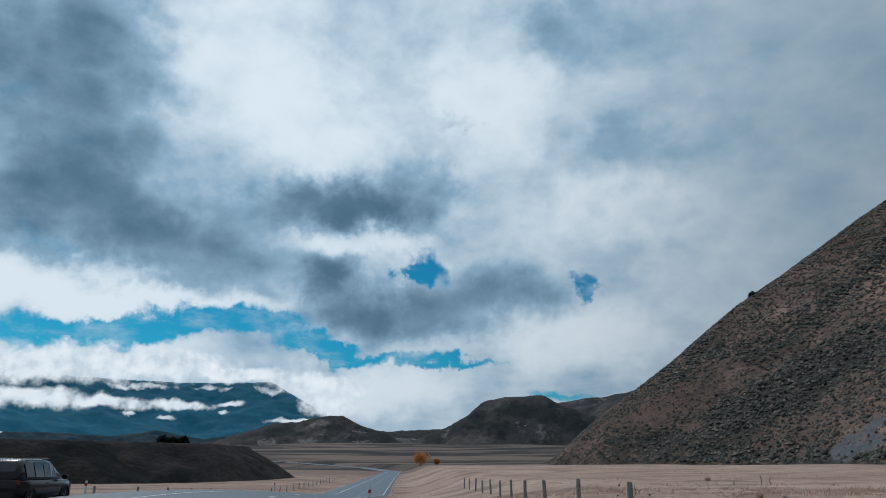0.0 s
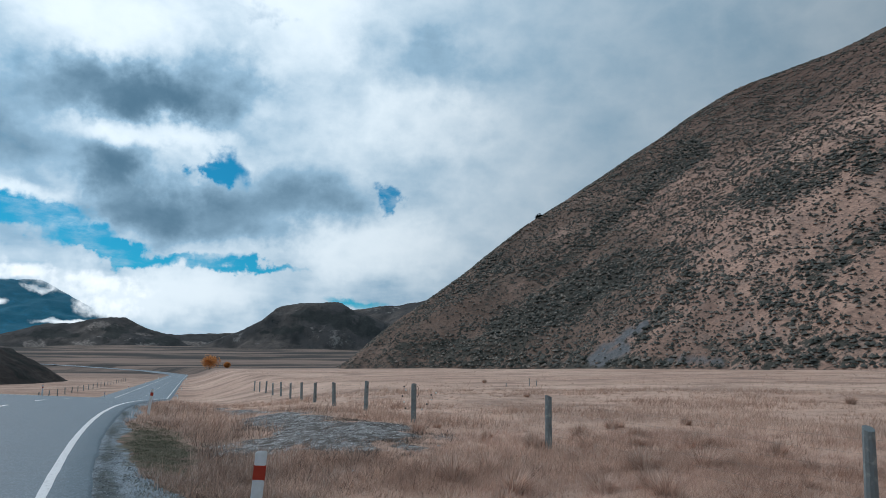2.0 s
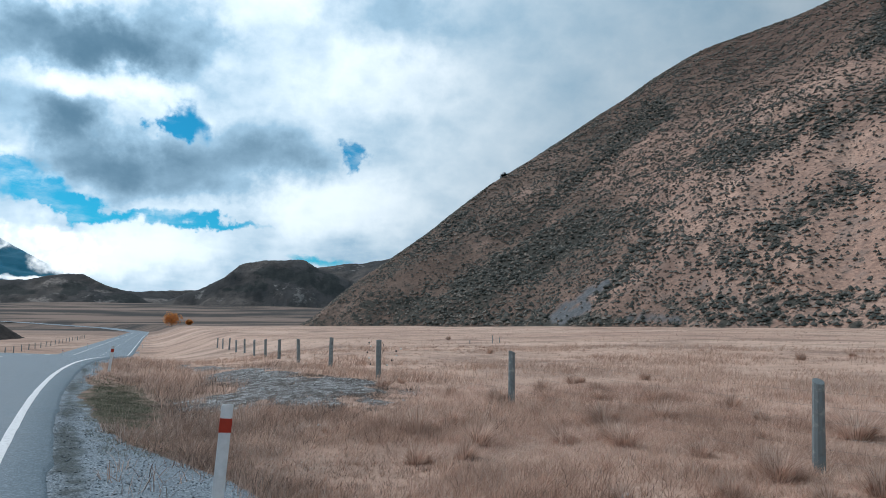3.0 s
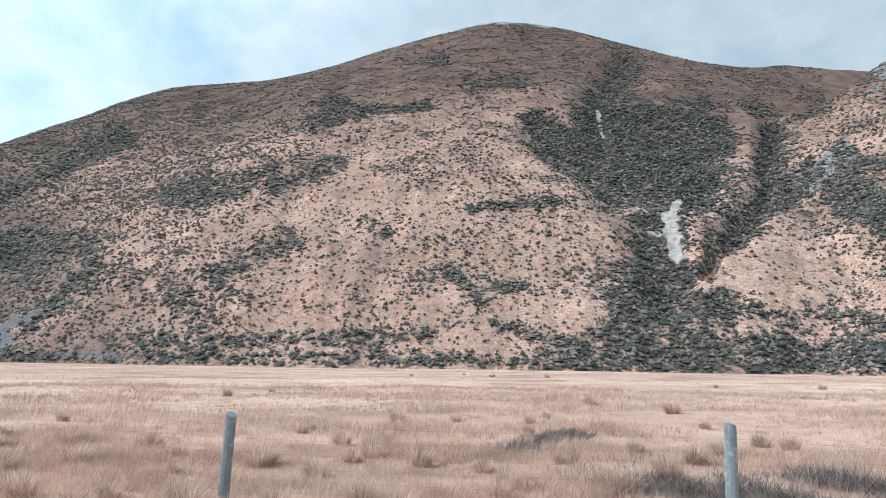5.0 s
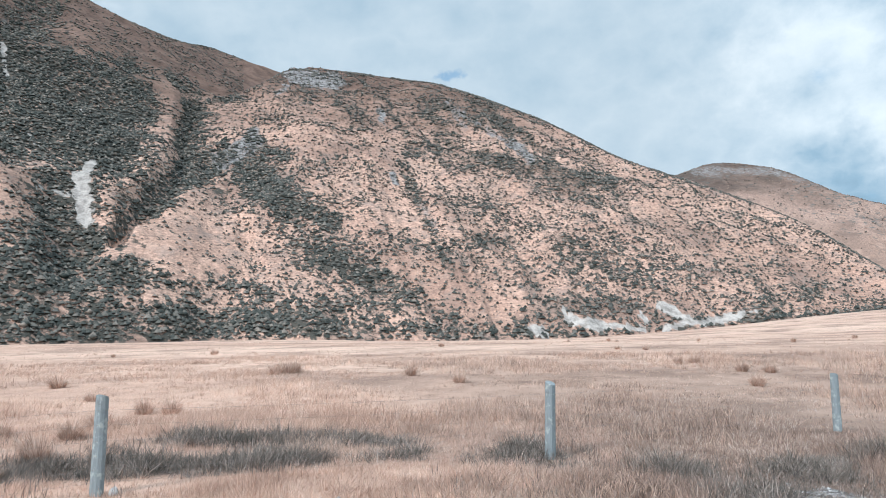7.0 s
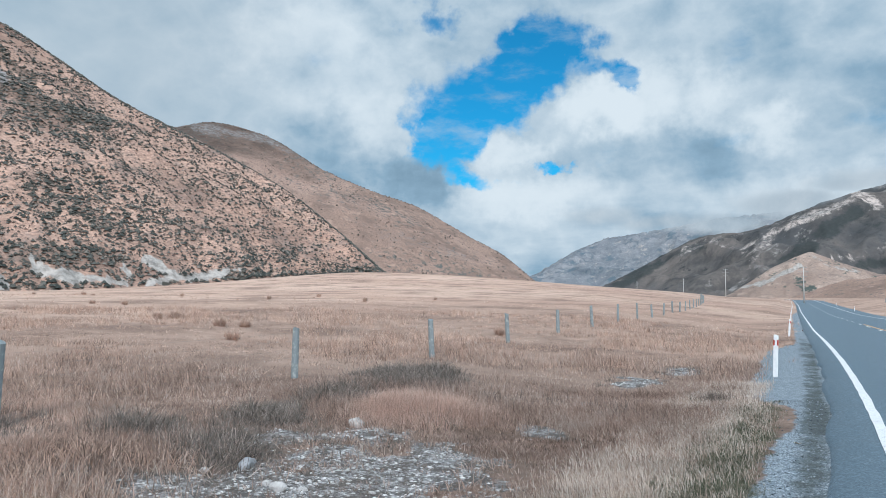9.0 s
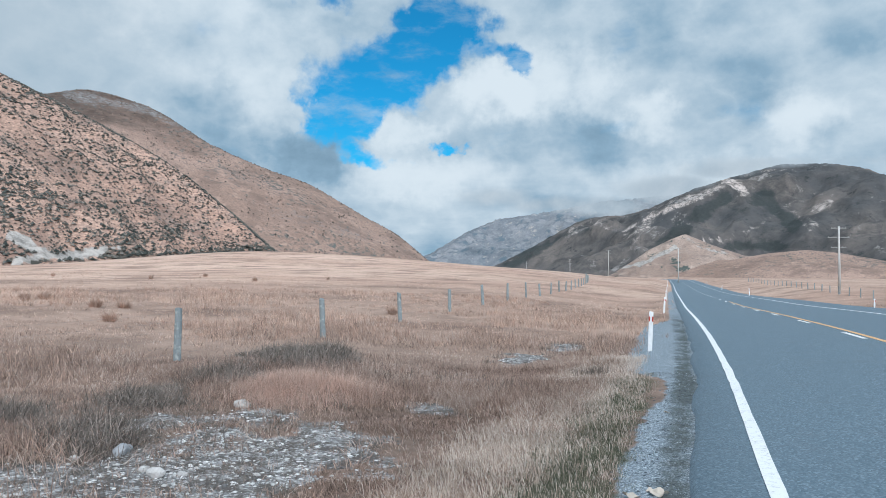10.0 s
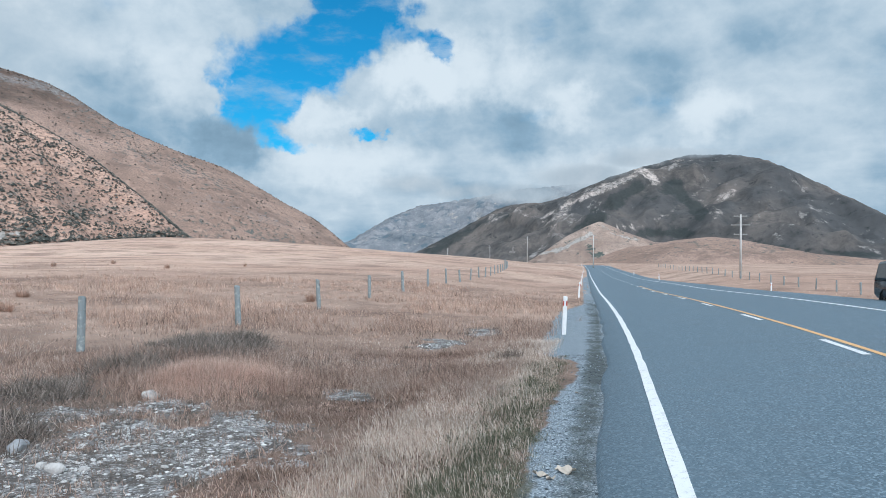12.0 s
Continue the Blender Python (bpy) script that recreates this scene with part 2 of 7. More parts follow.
def ground_z(x, y):
    """Height of the ground sheet."""
    x, y = np.asarray(x, float), np.asarray(y, float)
    d = np.hypot(x, y)
    az = np.degrees(np.arctan2(x, y))
    w, zr, s = road_offset(x, y)
    zr = zr - np.clip(-w, 0, 9) * bank(y)
    zr = np.where(w < 0, zr + 2 * np.clip(-w, 0, 9) * bank(y) - 0.20 * np.clip(-w - 8.9, 0, 2.2) * sstep(np.abs(y), 4, 18) - 0.06 * np.clip(-w - 11, 0, 6), zr)
    # wide country
    east = 0.0135 * np.clip(x - 12, 0, 200) * (1 - 0.85 * sstep(-y, 10, 100)) - 0.2 * sstep(y, 60, 300) - 0.28 * np.exp(-0.5 * ((y + 22) / 10) ** 2 - 0.5 * ((x - 12) / 8) ** 2) + 0.16 * np.exp(-0.5 * ((y - 20) / 9) ** 2 - 0.5 * ((x - 6) / 4) ** 2)
    west = np.interp(y, [-900, -300, -125, -65, -25, 30, 110, 250, 450], [0.0, 0.3, -0.25, -1.0, -0.3, -0.4, -3.2, -3.7, -4.0])
    wide = west + (east - west) * sstep(w, 3, 16)
    # a long swell of the paddock to the south-east, and a grassy spur at the foot of the first hill
    along, across = x * math.sin(radians(143)) + y * math.cos(radians(143)), x * math.cos(radians(143)) - y * math.sin(radians(143))
    lateral = np.where(across > 0, across / 70, across / 47)
    wide = wide + 9.2 * np.exp(-0.5 * (lateral ** 2 + ((along - 285) / 85) ** 2)) * sstep(w, 0, 40)
    spur_x, spur_y = polar(57, 240)
    wide = wide + 2.4 * np.exp(-0.5 * (((x - spur_x) / 16) ** 2 + ((y - spur_y) / 18) ** 2))
    north = np.clip(y - 520, 0, 6000) * sstep(y, 520, 1000) * 0.030
    south = np.clip(-y - 1200, 0, 6000) * 0.004
    wide = wide + north + south
    wide = wide + fnoise(x, y, 60, 3) * 0.35 * sstep(d, 30, 120) + fnoise(x, y, 500, 4) * 6 * sstep(d, 600, 1500)
    wide = wide + (fnoise(x, y, 7, 3) * 0.10 + fnoise(x, y, 1.6, 3) * 0.035) * sstep(np.abs(w + 4.2), 5.2, 7.5) * (1 - sstep(d, 60, 150))
    # low spoil bank beside the road to the north
    wide = wide + 0.45 * np.exp(-0.5 * (((x - 2.6) / 2.0) ** 2 + ((y - 21) / 7) ** 2)) * sstep(w, 1.5, 3.5)
    verge = zr - 0.05 - 0.10 * sstep(w, 0.6, 2.5)
    near = 1 - sstep(w, 1.0, 5.0) * (w > 0)
    near = np.where(w < 0, 1 - sstep(-w, 12.0, 22.0), near)
    z = wide * (1 - near) + verge * near
    return z


# ---------------------------------------------------------------- materials
def material(name, rough=0.9, spec=0.3, metal=0.0):
    m = bpy.data.materials.new(name)
    m.use_nodes = True
    b = m.node_tree.nodes["Principled BSDF"]
    b.inputs["Roughness"].default_value, b.inputs["Metallic"].default_value = rough, metal
    b.inputs["Specular IOR Level"].default_value = spec
    return m, m.node_tree, b


class Nodes:
    """Short hand for wiring shader nodes."""

    def __init__(self, nt):
        self.nt = nt
        self.where = nt.nodes.new("ShaderNodeNewGeometry").outputs["Position"]

    def noise(self, size, detail=4.0, rough=0.55, vec=None, stretch=None):
        v = vec or self.where
        if stretch:
            mp = self.nt.nodes.new("ShaderNodeMapping")
            mp.inputs["Scale"].default_value = stretch
            self.nt.links.new(v, mp.inputs["Vector"])
            v = mp.outputs[0]
        n = self.nt.nodes.new("ShaderNodeTexNoise")
        self.nt.links.new(v, n.inputs["Vector"])
        n.inputs["Scale"].default_value = 1.0 / size
        n.inputs["Detail"].default_value, n.inputs["Roughness"].default_value = detail, rough
        return n.outputs["Fac"]

    def cells(self, size, out="Distance"):
        n = self.nt.nodes.new("ShaderNodeTexVoronoi")
        self.nt.links.new(self.where, n.inputs["Vector"])
        n.inputs["Scale"].default_value = 1.0 / size
        return n.outputs[out]

    def step(self, v, a, b, lo=0.0, hi=1.0):
        n = self.nt.nodes.new("ShaderNodeMapRange")
        n.interpolation_type = "SMOOTHSTEP"
        self.nt.links.new(v, n.inputs["Value"])
        n.inputs["From Min"].default_value, n.inputs["From Max"].default_value = a, b
        n.inputs["To Min"].default_value, n.inputs["To Max"].default_value = lo, hi
        return n.outputs["Result"]

    def mix(self, fac, a, b, mode="MIX"):
        n = self.nt.nodes.new("ShaderNodeMix")
        n.data_type, n.blend_type = "RGBA", mode
        for v, key in ((fac, "Factor"), (a, "A"), (b, "B")):
            if isinstance(v, (int, float)):
                n.inputs[key].default_value = v
            elif isinstance(v, tuple):
                n.inputs[key].default_value = (*v, 1.0)
            else:
                self.nt.links.new(v, n.inputs[key])
        return n.outputs["Result"]

    def math(self, op, a, b=0.0):
        n = self.nt.nodes.new("ShaderNodeMath")
        n.operation = op
        for k, v in enumerate((a, b)):
            if isinstance(v, (int, float)):
                n.inputs[k].default_value = v
            else:
                self.nt.links.new(v, n.inputs[k])
        return n.outputs[0]

    def attr(self, name):
        n = self.nt.nodes.new("ShaderNodeAttribute")
        n.attribute_name = name
        return n.outputs["Fac"]

    def island(self):
        return self.nt.nodes.new("ShaderNodeNewGeometry").outputs["Random Per Island"]

    def random(self):
        return self.nt.nodes.new("ShaderNodeObjectInfo").outputs["Random"]

    def ramp(self, v, *stops):
        n = self.nt.nodes.new("ShaderNodeValToRGB")
        self.nt.links.new(v, n.inputs[0])
        e = n.color_ramp.elements
        while len(e) < len(stops):
            e.new(0.5)
        for k, (p, c) in enumerate(stops):
            e[k].position, e[k].color = p, (*c, 1.0)
        return n.outputs[0]

    def bump(self, height, strength, dist, bsdf):
        n = self.nt.nodes.new("ShaderNodeBump")
        n.inputs["Strength"].default_value, n.inputs["Distance"].default_value = strength, dist
        self.nt.links.new(height, n.inputs["Height"])
        self.nt.links.new(n.outputs[0], bsdf.inputs["Normal"])

    def color(self, c, bsdf):
        self.nt.links.new(c, bsdf.inputs["Base Color"])


STRAW, STRAW_PALE, STRAW_DARK = (0.56, 0.365, 0.28), (0.76, 0.545, 0.43), (0.27, 0.18, 0.143)
VERGE, VERGE_DARK = (0.235, 0.165, 0.135), (0.115, 0.084, 0.071)
SCREE = (0.52, 0.48, 0.44)


def ground_material():
    m, nt, b = material("dry_grassland", 0.95, 0.1)
    n = Nodes(nt)
    c = n.mix(n.step(n.noise(45, 5), 0.35, 0.65), STRAW, STRAW_PALE)
    c = n.mix(n.step(n.noise(9, 5, 0.6, stretch=(1, 1, 0.2)), 0.45, 0.68), c, STRAW_DARK)
    c = n.mix(n.step(n.noise(1.3, 6, 0.65), 0.35, 0.75, 0, 0.6), c, STRAW_DARK)
    c = n.mix(n.step(n.noise(0.06, 4, 0.7), 0.4, 0.7, 0, 0.5), c, STRAW_PALE)
    c = n.mix(n.step(n.attr("verge"), 0.0, 1.0, 0, 0.8), c, n.mix(n.step(n.noise(0.09, 6, 0.8), 0.35, 0.65), n.mix(n.step(n.noise(1.1, 6, 0.65), 0.35, 0.65), VERGE, VERGE_DARK), tuple(v * 0.45 for v in VERGE_DARK)))
    # far plains: darker scrubby bands
    far = n.mix(n.step(n.noise(190, 7, 0.66, stretch=(0.6, 1.3, 1)), 0.42, 0.58), (0.27, 0.195, 0.158), (0.055, 0.052, 0.049))
    c = n.mix(n.attr("far"), c, far)
    stones = n.ramp(n.cells(0.022, "Color"), (0.0, (0.08, 0.077, 0.074)), (0.5, (0.29, 0.286, 0.282)), (1.0, (0.72, 0.715, 0.71)))
    stones = n.mix(n.step(n.noise(0.3, 6, 0.72), 0.42, 0.56, 0, 0.9), stones, (0.10, 0.085, 0.076))
    c = n.mix(n.step(n.math("ADD", n.attr("gravel"), n.math("MULTIPLY", n.math("SUBTRACT", n.noise(0.5, 5, 0.6), 0.5), 0.9)), 0.4, 0.6), c, stones)
    chips = n.ramp(n.cells(0.012, "Color"), (0.0, (0.07, 0.092, 0.108)), (0.6, (0.24, 0.288, 0.324)), (1.0, (0.60, 0.66, 0.71)))
    c = n.mix(n.step(n.math("ADD", n.attr("shoulder"), n.math("MULTIPLY", n.math("SUBTRACT", n.noise(0.4, 5, 0.6), 0.5), 0.7)), 0.42, 0.58), c, chips)
    c = n.mix(n.step(n.math("ADD", n.attr("seal_bleed"), n.math("MULTIPLY", n.math("SUBTRACT", n.noise(0.25, 5, 0.65), 0.5), 1.1)), 0.30, 0.85, 0, 0.8), c, n.mix(n.noise(0.08, 4), (0.030, 0.038, 0.036), (0.085, 0.095, 0.085)))
    c = n.mix(n.step(n.math("ADD", n.attr("heath"), n.math("MULTIPLY", n.math("SUBTRACT", n.noise(0.3, 6, 0.75), 0.5), 1.2)), 0.40, 1.0, 0, 0.65), c, n.mix(n.step(n.noise(0.06, 5, 0.75), 0.35, 0.65), (0.17, 0.135, 0.115), (0.06, 0.052, 0.047)))
    green = n.mix(n.noise(0.2, 4), (0.06, 0.066, 0.045), (0.15, 0.135, 0.095))
    c = n.mix(n.step(n.math("ADD", n.attr("green"), n.math("SUBTRACT", n.noise(0.6, 4), 0.5)), 0.4, 0.65, 0, 0.85), c, green)
    n.color(c, b)
    n.bump(n.math("ADD", n.noise(0.25, 5, 0.7), n.math("MULTIPLY", n.cells(0.03), 0.4)), 0.5, 0.05, b)
    return m


def hill_material(name, pale, tan, brown, scrub, scrub_size=3.0, scrub_low=0.56, scrub_high=0.62, rock=0.0, high=0.0):
    m, nt, b = material(name, 0.95, 0.1)
    n = Nodes(nt)
    c = n.mix(n.step(n.noise(120, 5, 0.6), 0.4, 0.62), tan, pale)
    c = n.mix(n.step(n.noise(35, 6, 0.65), 0.48, 0.66, 0, 0.8), c, brown)
    c = n.mix(n.step(n.noise(1.6, 6, 0.8, stretch=(1, 1, 2.5)), 0.38, 0.62, 0, 0.85), c, brown)
    if high and scrub_size < 4:
        c = n.mix(n.step(n.noise(9, 6, 0.75), 0.48, 0.66, 0, 0.55), c, (0.27, 0.225, 0.20))
    c = n.mix(n.step(n.noise(14, 5, 0.7), 0.52, 0.7, 0, 0.6), c, pale)
    # browner with height; cloud shade on the upper slopes is put in here
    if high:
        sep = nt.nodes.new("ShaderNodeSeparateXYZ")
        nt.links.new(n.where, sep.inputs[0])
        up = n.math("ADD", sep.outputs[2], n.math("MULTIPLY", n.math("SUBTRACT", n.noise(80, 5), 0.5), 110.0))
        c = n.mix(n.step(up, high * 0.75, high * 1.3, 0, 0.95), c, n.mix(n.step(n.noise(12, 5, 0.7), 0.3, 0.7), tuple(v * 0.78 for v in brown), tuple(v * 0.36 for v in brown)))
    mask = n.math("ADD", n.noise(scrub_size, 6, 0.7), n.math("MULTIPLY", n.math("SUBTRACT", n.noise(90, 4), 0.5), 0.45))
    mask = n.math("ADD", mask, n.math("MULTIPLY", n.attr("scrub"), 0.18))
    # heath tint, also used to darken cloud-shaded parts of the slopes
    heath = n.mix(n.step(n.noise(4, 6, 0.75), 0.35, 0.65), (0.092, 0.075, 0.063), (0.040, 0.039, 0.034))
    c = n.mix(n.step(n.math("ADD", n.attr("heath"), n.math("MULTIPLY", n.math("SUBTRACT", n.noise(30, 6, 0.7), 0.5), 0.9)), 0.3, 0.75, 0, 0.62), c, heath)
    dark = n.mix(n.noise(5, 4), tuple(v * 1.3 for v in scrub), tuple(v * 2.6 for v in scrub))
    c = n.mix(n.step(mask, scrub_low, scrub_high), c, dark)
    rubble = n.mix(n.step(n.noise(3.0, 6, 0.75), 0.35, 0.65), SCREE, tuple(v * 0.5 for v in SCREE))
    c = n.mix(n.step(n.math("ADD", n.attr("scree"), n.math("MULTIPLY", n.math("SUBTRACT", n.noise(7, 6, 0.75), 0.5), 1.5)), 0.40, 0.72), c, rubble)
    c = n.mix(n.attr("shingle"), c, n.mix(n.step(n.noise(1.5, 5, 0.7), 0.35, 0.65), (0.19, 0.197, 0.205), (0.12, 0.125, 0.13)))
    crag = n.mix(n.step(n.noise(2.2, 6, 0.8, stretch=(1, 1, 0.5)), 0.35, 0.68), (0.36, 0.345, 0.335), (0.085, 0.083, 0.082))
    c = n.mix(n.step(n.math("ADD", n.attr("rock"), n.math("MULTIPLY", n.math("SUBTRACT", n.noise(6, 6, 0.75), 0.5), 1.4)), 0.35, 0.8), c, crag)
    if rock:
        c = n.mix(n.step(n.noise(45, 8, 0.7, stretch=(1, 1, 0.45)), 0.66 - rock, 0.74 - rock), c, rubble)
    n.color(c, b)
    n.bump(n.noise(3.0, 6, 0.7), 0.8, 0.8, b)
    return m


def mountain_material(name="rocky_mountain", k=1.0, tone=1.0, rock=0.60, stones=1.0):
    """Brown-grey mountainside streaked down the slope with rock, scrub and scree."""
    m, nt, b = material(name, 0.95, 0.1)
    n = Nodes(nt)
    dim = lambda r, g, bl: (r * tone, g * tone, bl * tone)
    # dark bluish base stands in for cloud shade on the southern mountain
    c = n.mix(n.step(n.noise(380 * k, 5, 0.6), 0.42, 0.62), dim(0.078, 0.080, 0.083), dim(0.165, 0.143, 0.13))
    c = n.mix(n.step(n.noise(60 * k, 7, 0.7, stretch=(1, 1, 0.4)), 0.42, 0.66, 0, 0.75), c, dim(0.045, 0.047, 0.048))
    c = n.mix(n.step(n.noise(22 * k, 7, 0.75, stretch=(1, 1, 0.5)), 0.54, 0.70, 0, 0.85), c, dim(0.025, 0.032, 0.035))
    rocky = n.math("ADD", n.noise(70 * k, 8, 0.75, stretch=(1, 1, 0.3)), n.math("MULTIPLY", n.math("SUBTRACT", n.noise(420 * k, 3), 0.5), 0.5))
    c = n.mix(n.step(rocky, rock, rock + 0.09), c, dim(0.30, 0.28, 0.265))
    c = n.mix(n.step(n.noise(9 * k, 5, 0.8), 0.3, 0.75, 0, 0.4), c, dim(0.06, 0.058, 0.056))
    stone = n.mix(n.step(n.noise(12 * k, 6, 0.75, stretch=(1, 1, 0.4)), 0.4, 0.62), tuple(v * stones for v in dim(0.46, 0.40, 0.365)), dim(0.13, 0.118, 0.108))
    c = n.mix(n.step(n.math("ADD", n.attr("pale"), n.math("MULTIPLY", n.math("SUBTRACT", n.noise(20 * k, 8, 0.82, stretch=(1, 1, 0.4)), 0.5), 2.6)), 0.42, 1.05, 0, 0.9), c, stone)
    c = n.mix(n.step(n.math("ADD", n.attr("bush"), n.math("MULTIPLY", n.math("SUBTRACT", n.noise(32 * k, 8, 0.78), 0.5), 1.6)), 0.4, 1.0, 0, 0.85), c, n.mix(n.noise(10 * k, 5, 0.7), dim(0.022, 0.030, 0.032), dim(0.055, 0.062, 0.06)))
    n.color(c, b)
    n.bump(n.noise(14, 6, 0.75), 1.0, 5.0, b)
    return m


def asphalt_material():
    m, nt, b = material("chip_seal", 0.6, 0.5)
    n = Nodes(nt)
    c = n.ramp(n.cells(0.018, "Color"), (0.0, (0.030, 0.058, 0.078)), (0.6, (0.100, 0.158, 0.200)), (1.0, (0.36, 0.45, 0.52)))
    c = n.mix(n.step(n.noise(3.5, 4, 0.6, stretch=(1, 0.12, 1)), 0.35, 0.7, 0, 0.55), c, (0.098, 0.150, 0.188))
    c = n.mix(n.step(n.noise(0.7, 5), 0.5, 0.8, 0, 0.4), c, (0.10, 0.12, 0.135))
    n.color(c, b)
    c = n.mix(n.step(n.noise(0.05, 3, 0.7), 0.3, 0.7, 0, 0.45), c, (0.13, 0.185, 0.228))
    n.color(c, b)
    n.bump(n.cells(0.018), 0.6, 0.008, b)
    return m


def paint_material(name, color, wear=0.5):
    m, nt, b = material(name, 0.6, 0.35)
    n = Nodes(nt)
    c = n.mix(n.step(n.noise(0.05, 6, 0.75), wear, wear + 0.2, 0, 0.8), color, tuple(v * 0.45 for v in color))
    c = n.mix(n.step(n.noise(0.8, 4), 0.5, 0.8, 0, 0.3), c, tuple(v * 0.7 for v in color))
    n.color(c, b)
    n.bump(n.cells(0.014), 0.3, 0.004, b)
    return m


def plain(name, color, rough=0.6, metal=0.0, spec=0.4, grain=0.1, size=0.08):
    m, nt, b = material(name, rough, spec, metal)
    n = Nodes(nt)
    n.color(n.mix(n.step(n.noise(size, 5, 0.65), 0.3, 0.75), color, tuple(v * (1 - grain * 3) for v in color)), b)
    return m


GROUND = ground_material()
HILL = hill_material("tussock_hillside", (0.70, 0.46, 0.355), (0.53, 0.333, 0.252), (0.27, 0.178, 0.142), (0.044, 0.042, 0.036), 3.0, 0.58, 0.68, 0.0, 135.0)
HILL_FAR = mountain_material("dark_far_hill", 0.8, 1.0, 0.60, 0.8)
HILL_ROCKY = mountain_material(tone=1.3, stones=1.15)
HILL_GREY = hill_material("grey_stony_mountain", (0.36, 0.36, 0.37), (0.22, 0.235, 0.255), (0.13, 0.15, 0.17), (0.06, 0.08, 0.095), 70.0, 0.52, 0.68, 0.08)
# distance haze is mixed into these blue base colours
HILL_HAZE_BLUE = hill_material("hazy_blue_mountain", (0.030, 0.185, 0.27), (0.026, 0.165, 0.25), (0.020, 0.14, 0.215), (0.014, 0.10, 0.16), 60.0, 0.5, 0.7)
BANK = hill_material("eroded_bank", (0.085, 0.070, 0.062), (0.040, 0.037, 0.037), (0.022, 0.019, 0.018), (0.008, 0.010, 0.010), 12.0, 0.46, 0.60)
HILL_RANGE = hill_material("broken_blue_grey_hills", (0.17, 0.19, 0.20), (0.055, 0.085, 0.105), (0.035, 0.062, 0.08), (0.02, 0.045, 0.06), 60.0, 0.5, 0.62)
ASPHALT = asphalt_material()
WHITE_PAINT, YELLOW_PAINT = paint_material("white_road_paint", (0.80, 0.81, 0.82)), paint_material("yellow_road_paint", (0.78, 0.46, 0.21))


# ---------------------------------------------------------------- mesh helpers
def mesh_object(name, verts, faces, mat, smooth=True, parent=None, attrs=None):
    me = bpy.data.meshes.new(name)
    me.from_pydata(np.asarray(verts).tolist() if not isinstance(verts, list) else verts, [], np.asarray(faces).tolist() if not isinstance(faces, list) else faces)
    for key, values in (attrs or {}).items():
        a = me.attributes.new(key, "FLOAT", "POINT")
        a.data.foreach_set("value", np.asarray(values, np.float32).ravel())
    if smooth:
        me.polygons.foreach_set("use_smooth", np.ones(len(me.polygons), bool))
    me.materials.append(mat)
    ob = new(name, me)
    ob.parent = parent
    return ob


def soup(name, V, F, mat, smooth=False):
    """A mesh from numpy vertices (n, 3) and triangles (m, 3), quick for large counts."""
    me = bpy.data.meshes.new(name)
    me.vertices.add(len(V))
    me.vertices.foreach_set("co", np.asarray(V, np.float32).ravel())
    me.loops.add(len(F) * 3)
    me.loops.foreach_set("vertex_index", np.asarray(F, np.int32).ravel())
    me.polygons.add(len(F))
    me.polygons.foreach_set("loop_start", np.arange(0, len(F) * 3, 3, dtype=np.int32))
    if smooth:
        me.polygons.foreach_set("use_smooth", np.ones(len(F), bool))
    me.update()
    me.validate()
    me.materials.append(mat)
    return new(name, me)


def grid_faces(rows, cols, wrap=False):
    r, c = np.meshgrid(np.arange(rows - 1), np.arange(cols if wrap else cols - 1), indexing="ij")
    a = r * cols + c
    b = r * cols + (c + 1) % cols
    return np.stack([a, b, b + cols, a + cols], -1).reshape(-1, 4)


def part(name, bm, mat, parent=None, label="", smooth=False):
    """Links a bmesh as one mesh object under a thing or under a part."""
    me = bpy.data.meshes.new(name)
    bm.to_mesh(me)
    bm.free()
    if smooth:
        me.polygons.foreach_set("use_smooth", np.ones(len(me.polygons), bool))
    me.materials.append(mat)
    ob = new(name, me)
    ob.parent = parent
    if label:
        ob["label"] = label
    return ob


# ---------------------------------------------------------------- ground sheet
def gravel_mask(x, y):
    """Bare stony patches beside the road."""
    m = 0.0
    for cx, cy, sx, sy, turn in ((5.0, -6.2, 2.2, 1.35, -42), (5.7, -4.7, 1.1, 0.7, 20), (4.2, -5.2, 1.0, 0.7, -30), (4.4, -11.8, 0.6, 0.4, -60), (4.75, -15.6, 1.2, 0.5, -75), (4.2, -9.3, 0.6, 0.35, -40), (4.4, -18.5, 1.0, 0.5, -80),
                                 (2.3, 16.5, 2.1, 2.0, 10), (1.8, 21.5, 1.3, 5.0, 5), (3.5, 17.3, 1.2, 2.6, 0), (0.4, 33, 1.0, 6.0, 8)):
        c, s = math.cos(radians(turn)), math.sin(radians(turn))
        u, v = ((x - cx) * c + (y - cy) * s) / sx, (-(x - cx) * s + (y - cy) * c) / sy
        m = np.maximum(m, 1 - sstep(np.hypot(u, v) + 0.8 * fnoise(x, y, 0.9, 5, 0.65), 0.4, 1.4))
    return m


def shoulder_mask(x, y):
    """Loose chip along the edges of the seal."""
    w, _, _ = road_offset(x, y)
    wob = fnoise(x, y, 2.5, 3) * 0.22
    width = 0.98 + 1.45 * np.exp(-0.5 * ((y - 8.2) / 2.3) ** 2) + 0.85 * sstep(-y, 11.5, 14.0) * (1 - sstep(-y, 24, 34))
    east = 1 - sstep(w + wob, width - 0.2, width + 0.3)
    east = np.where(w > 0, east, 1.0)
    west = 1 - sstep(-w + wob * 2, 10.6 + 3.5 * sstep(y, 10, 30), 12 + 3.5 * sstep(y, 10, 30))
    return np.where(w < -4, west, east) * (1 - sstep(np.hypot(x, y), 90, 160))


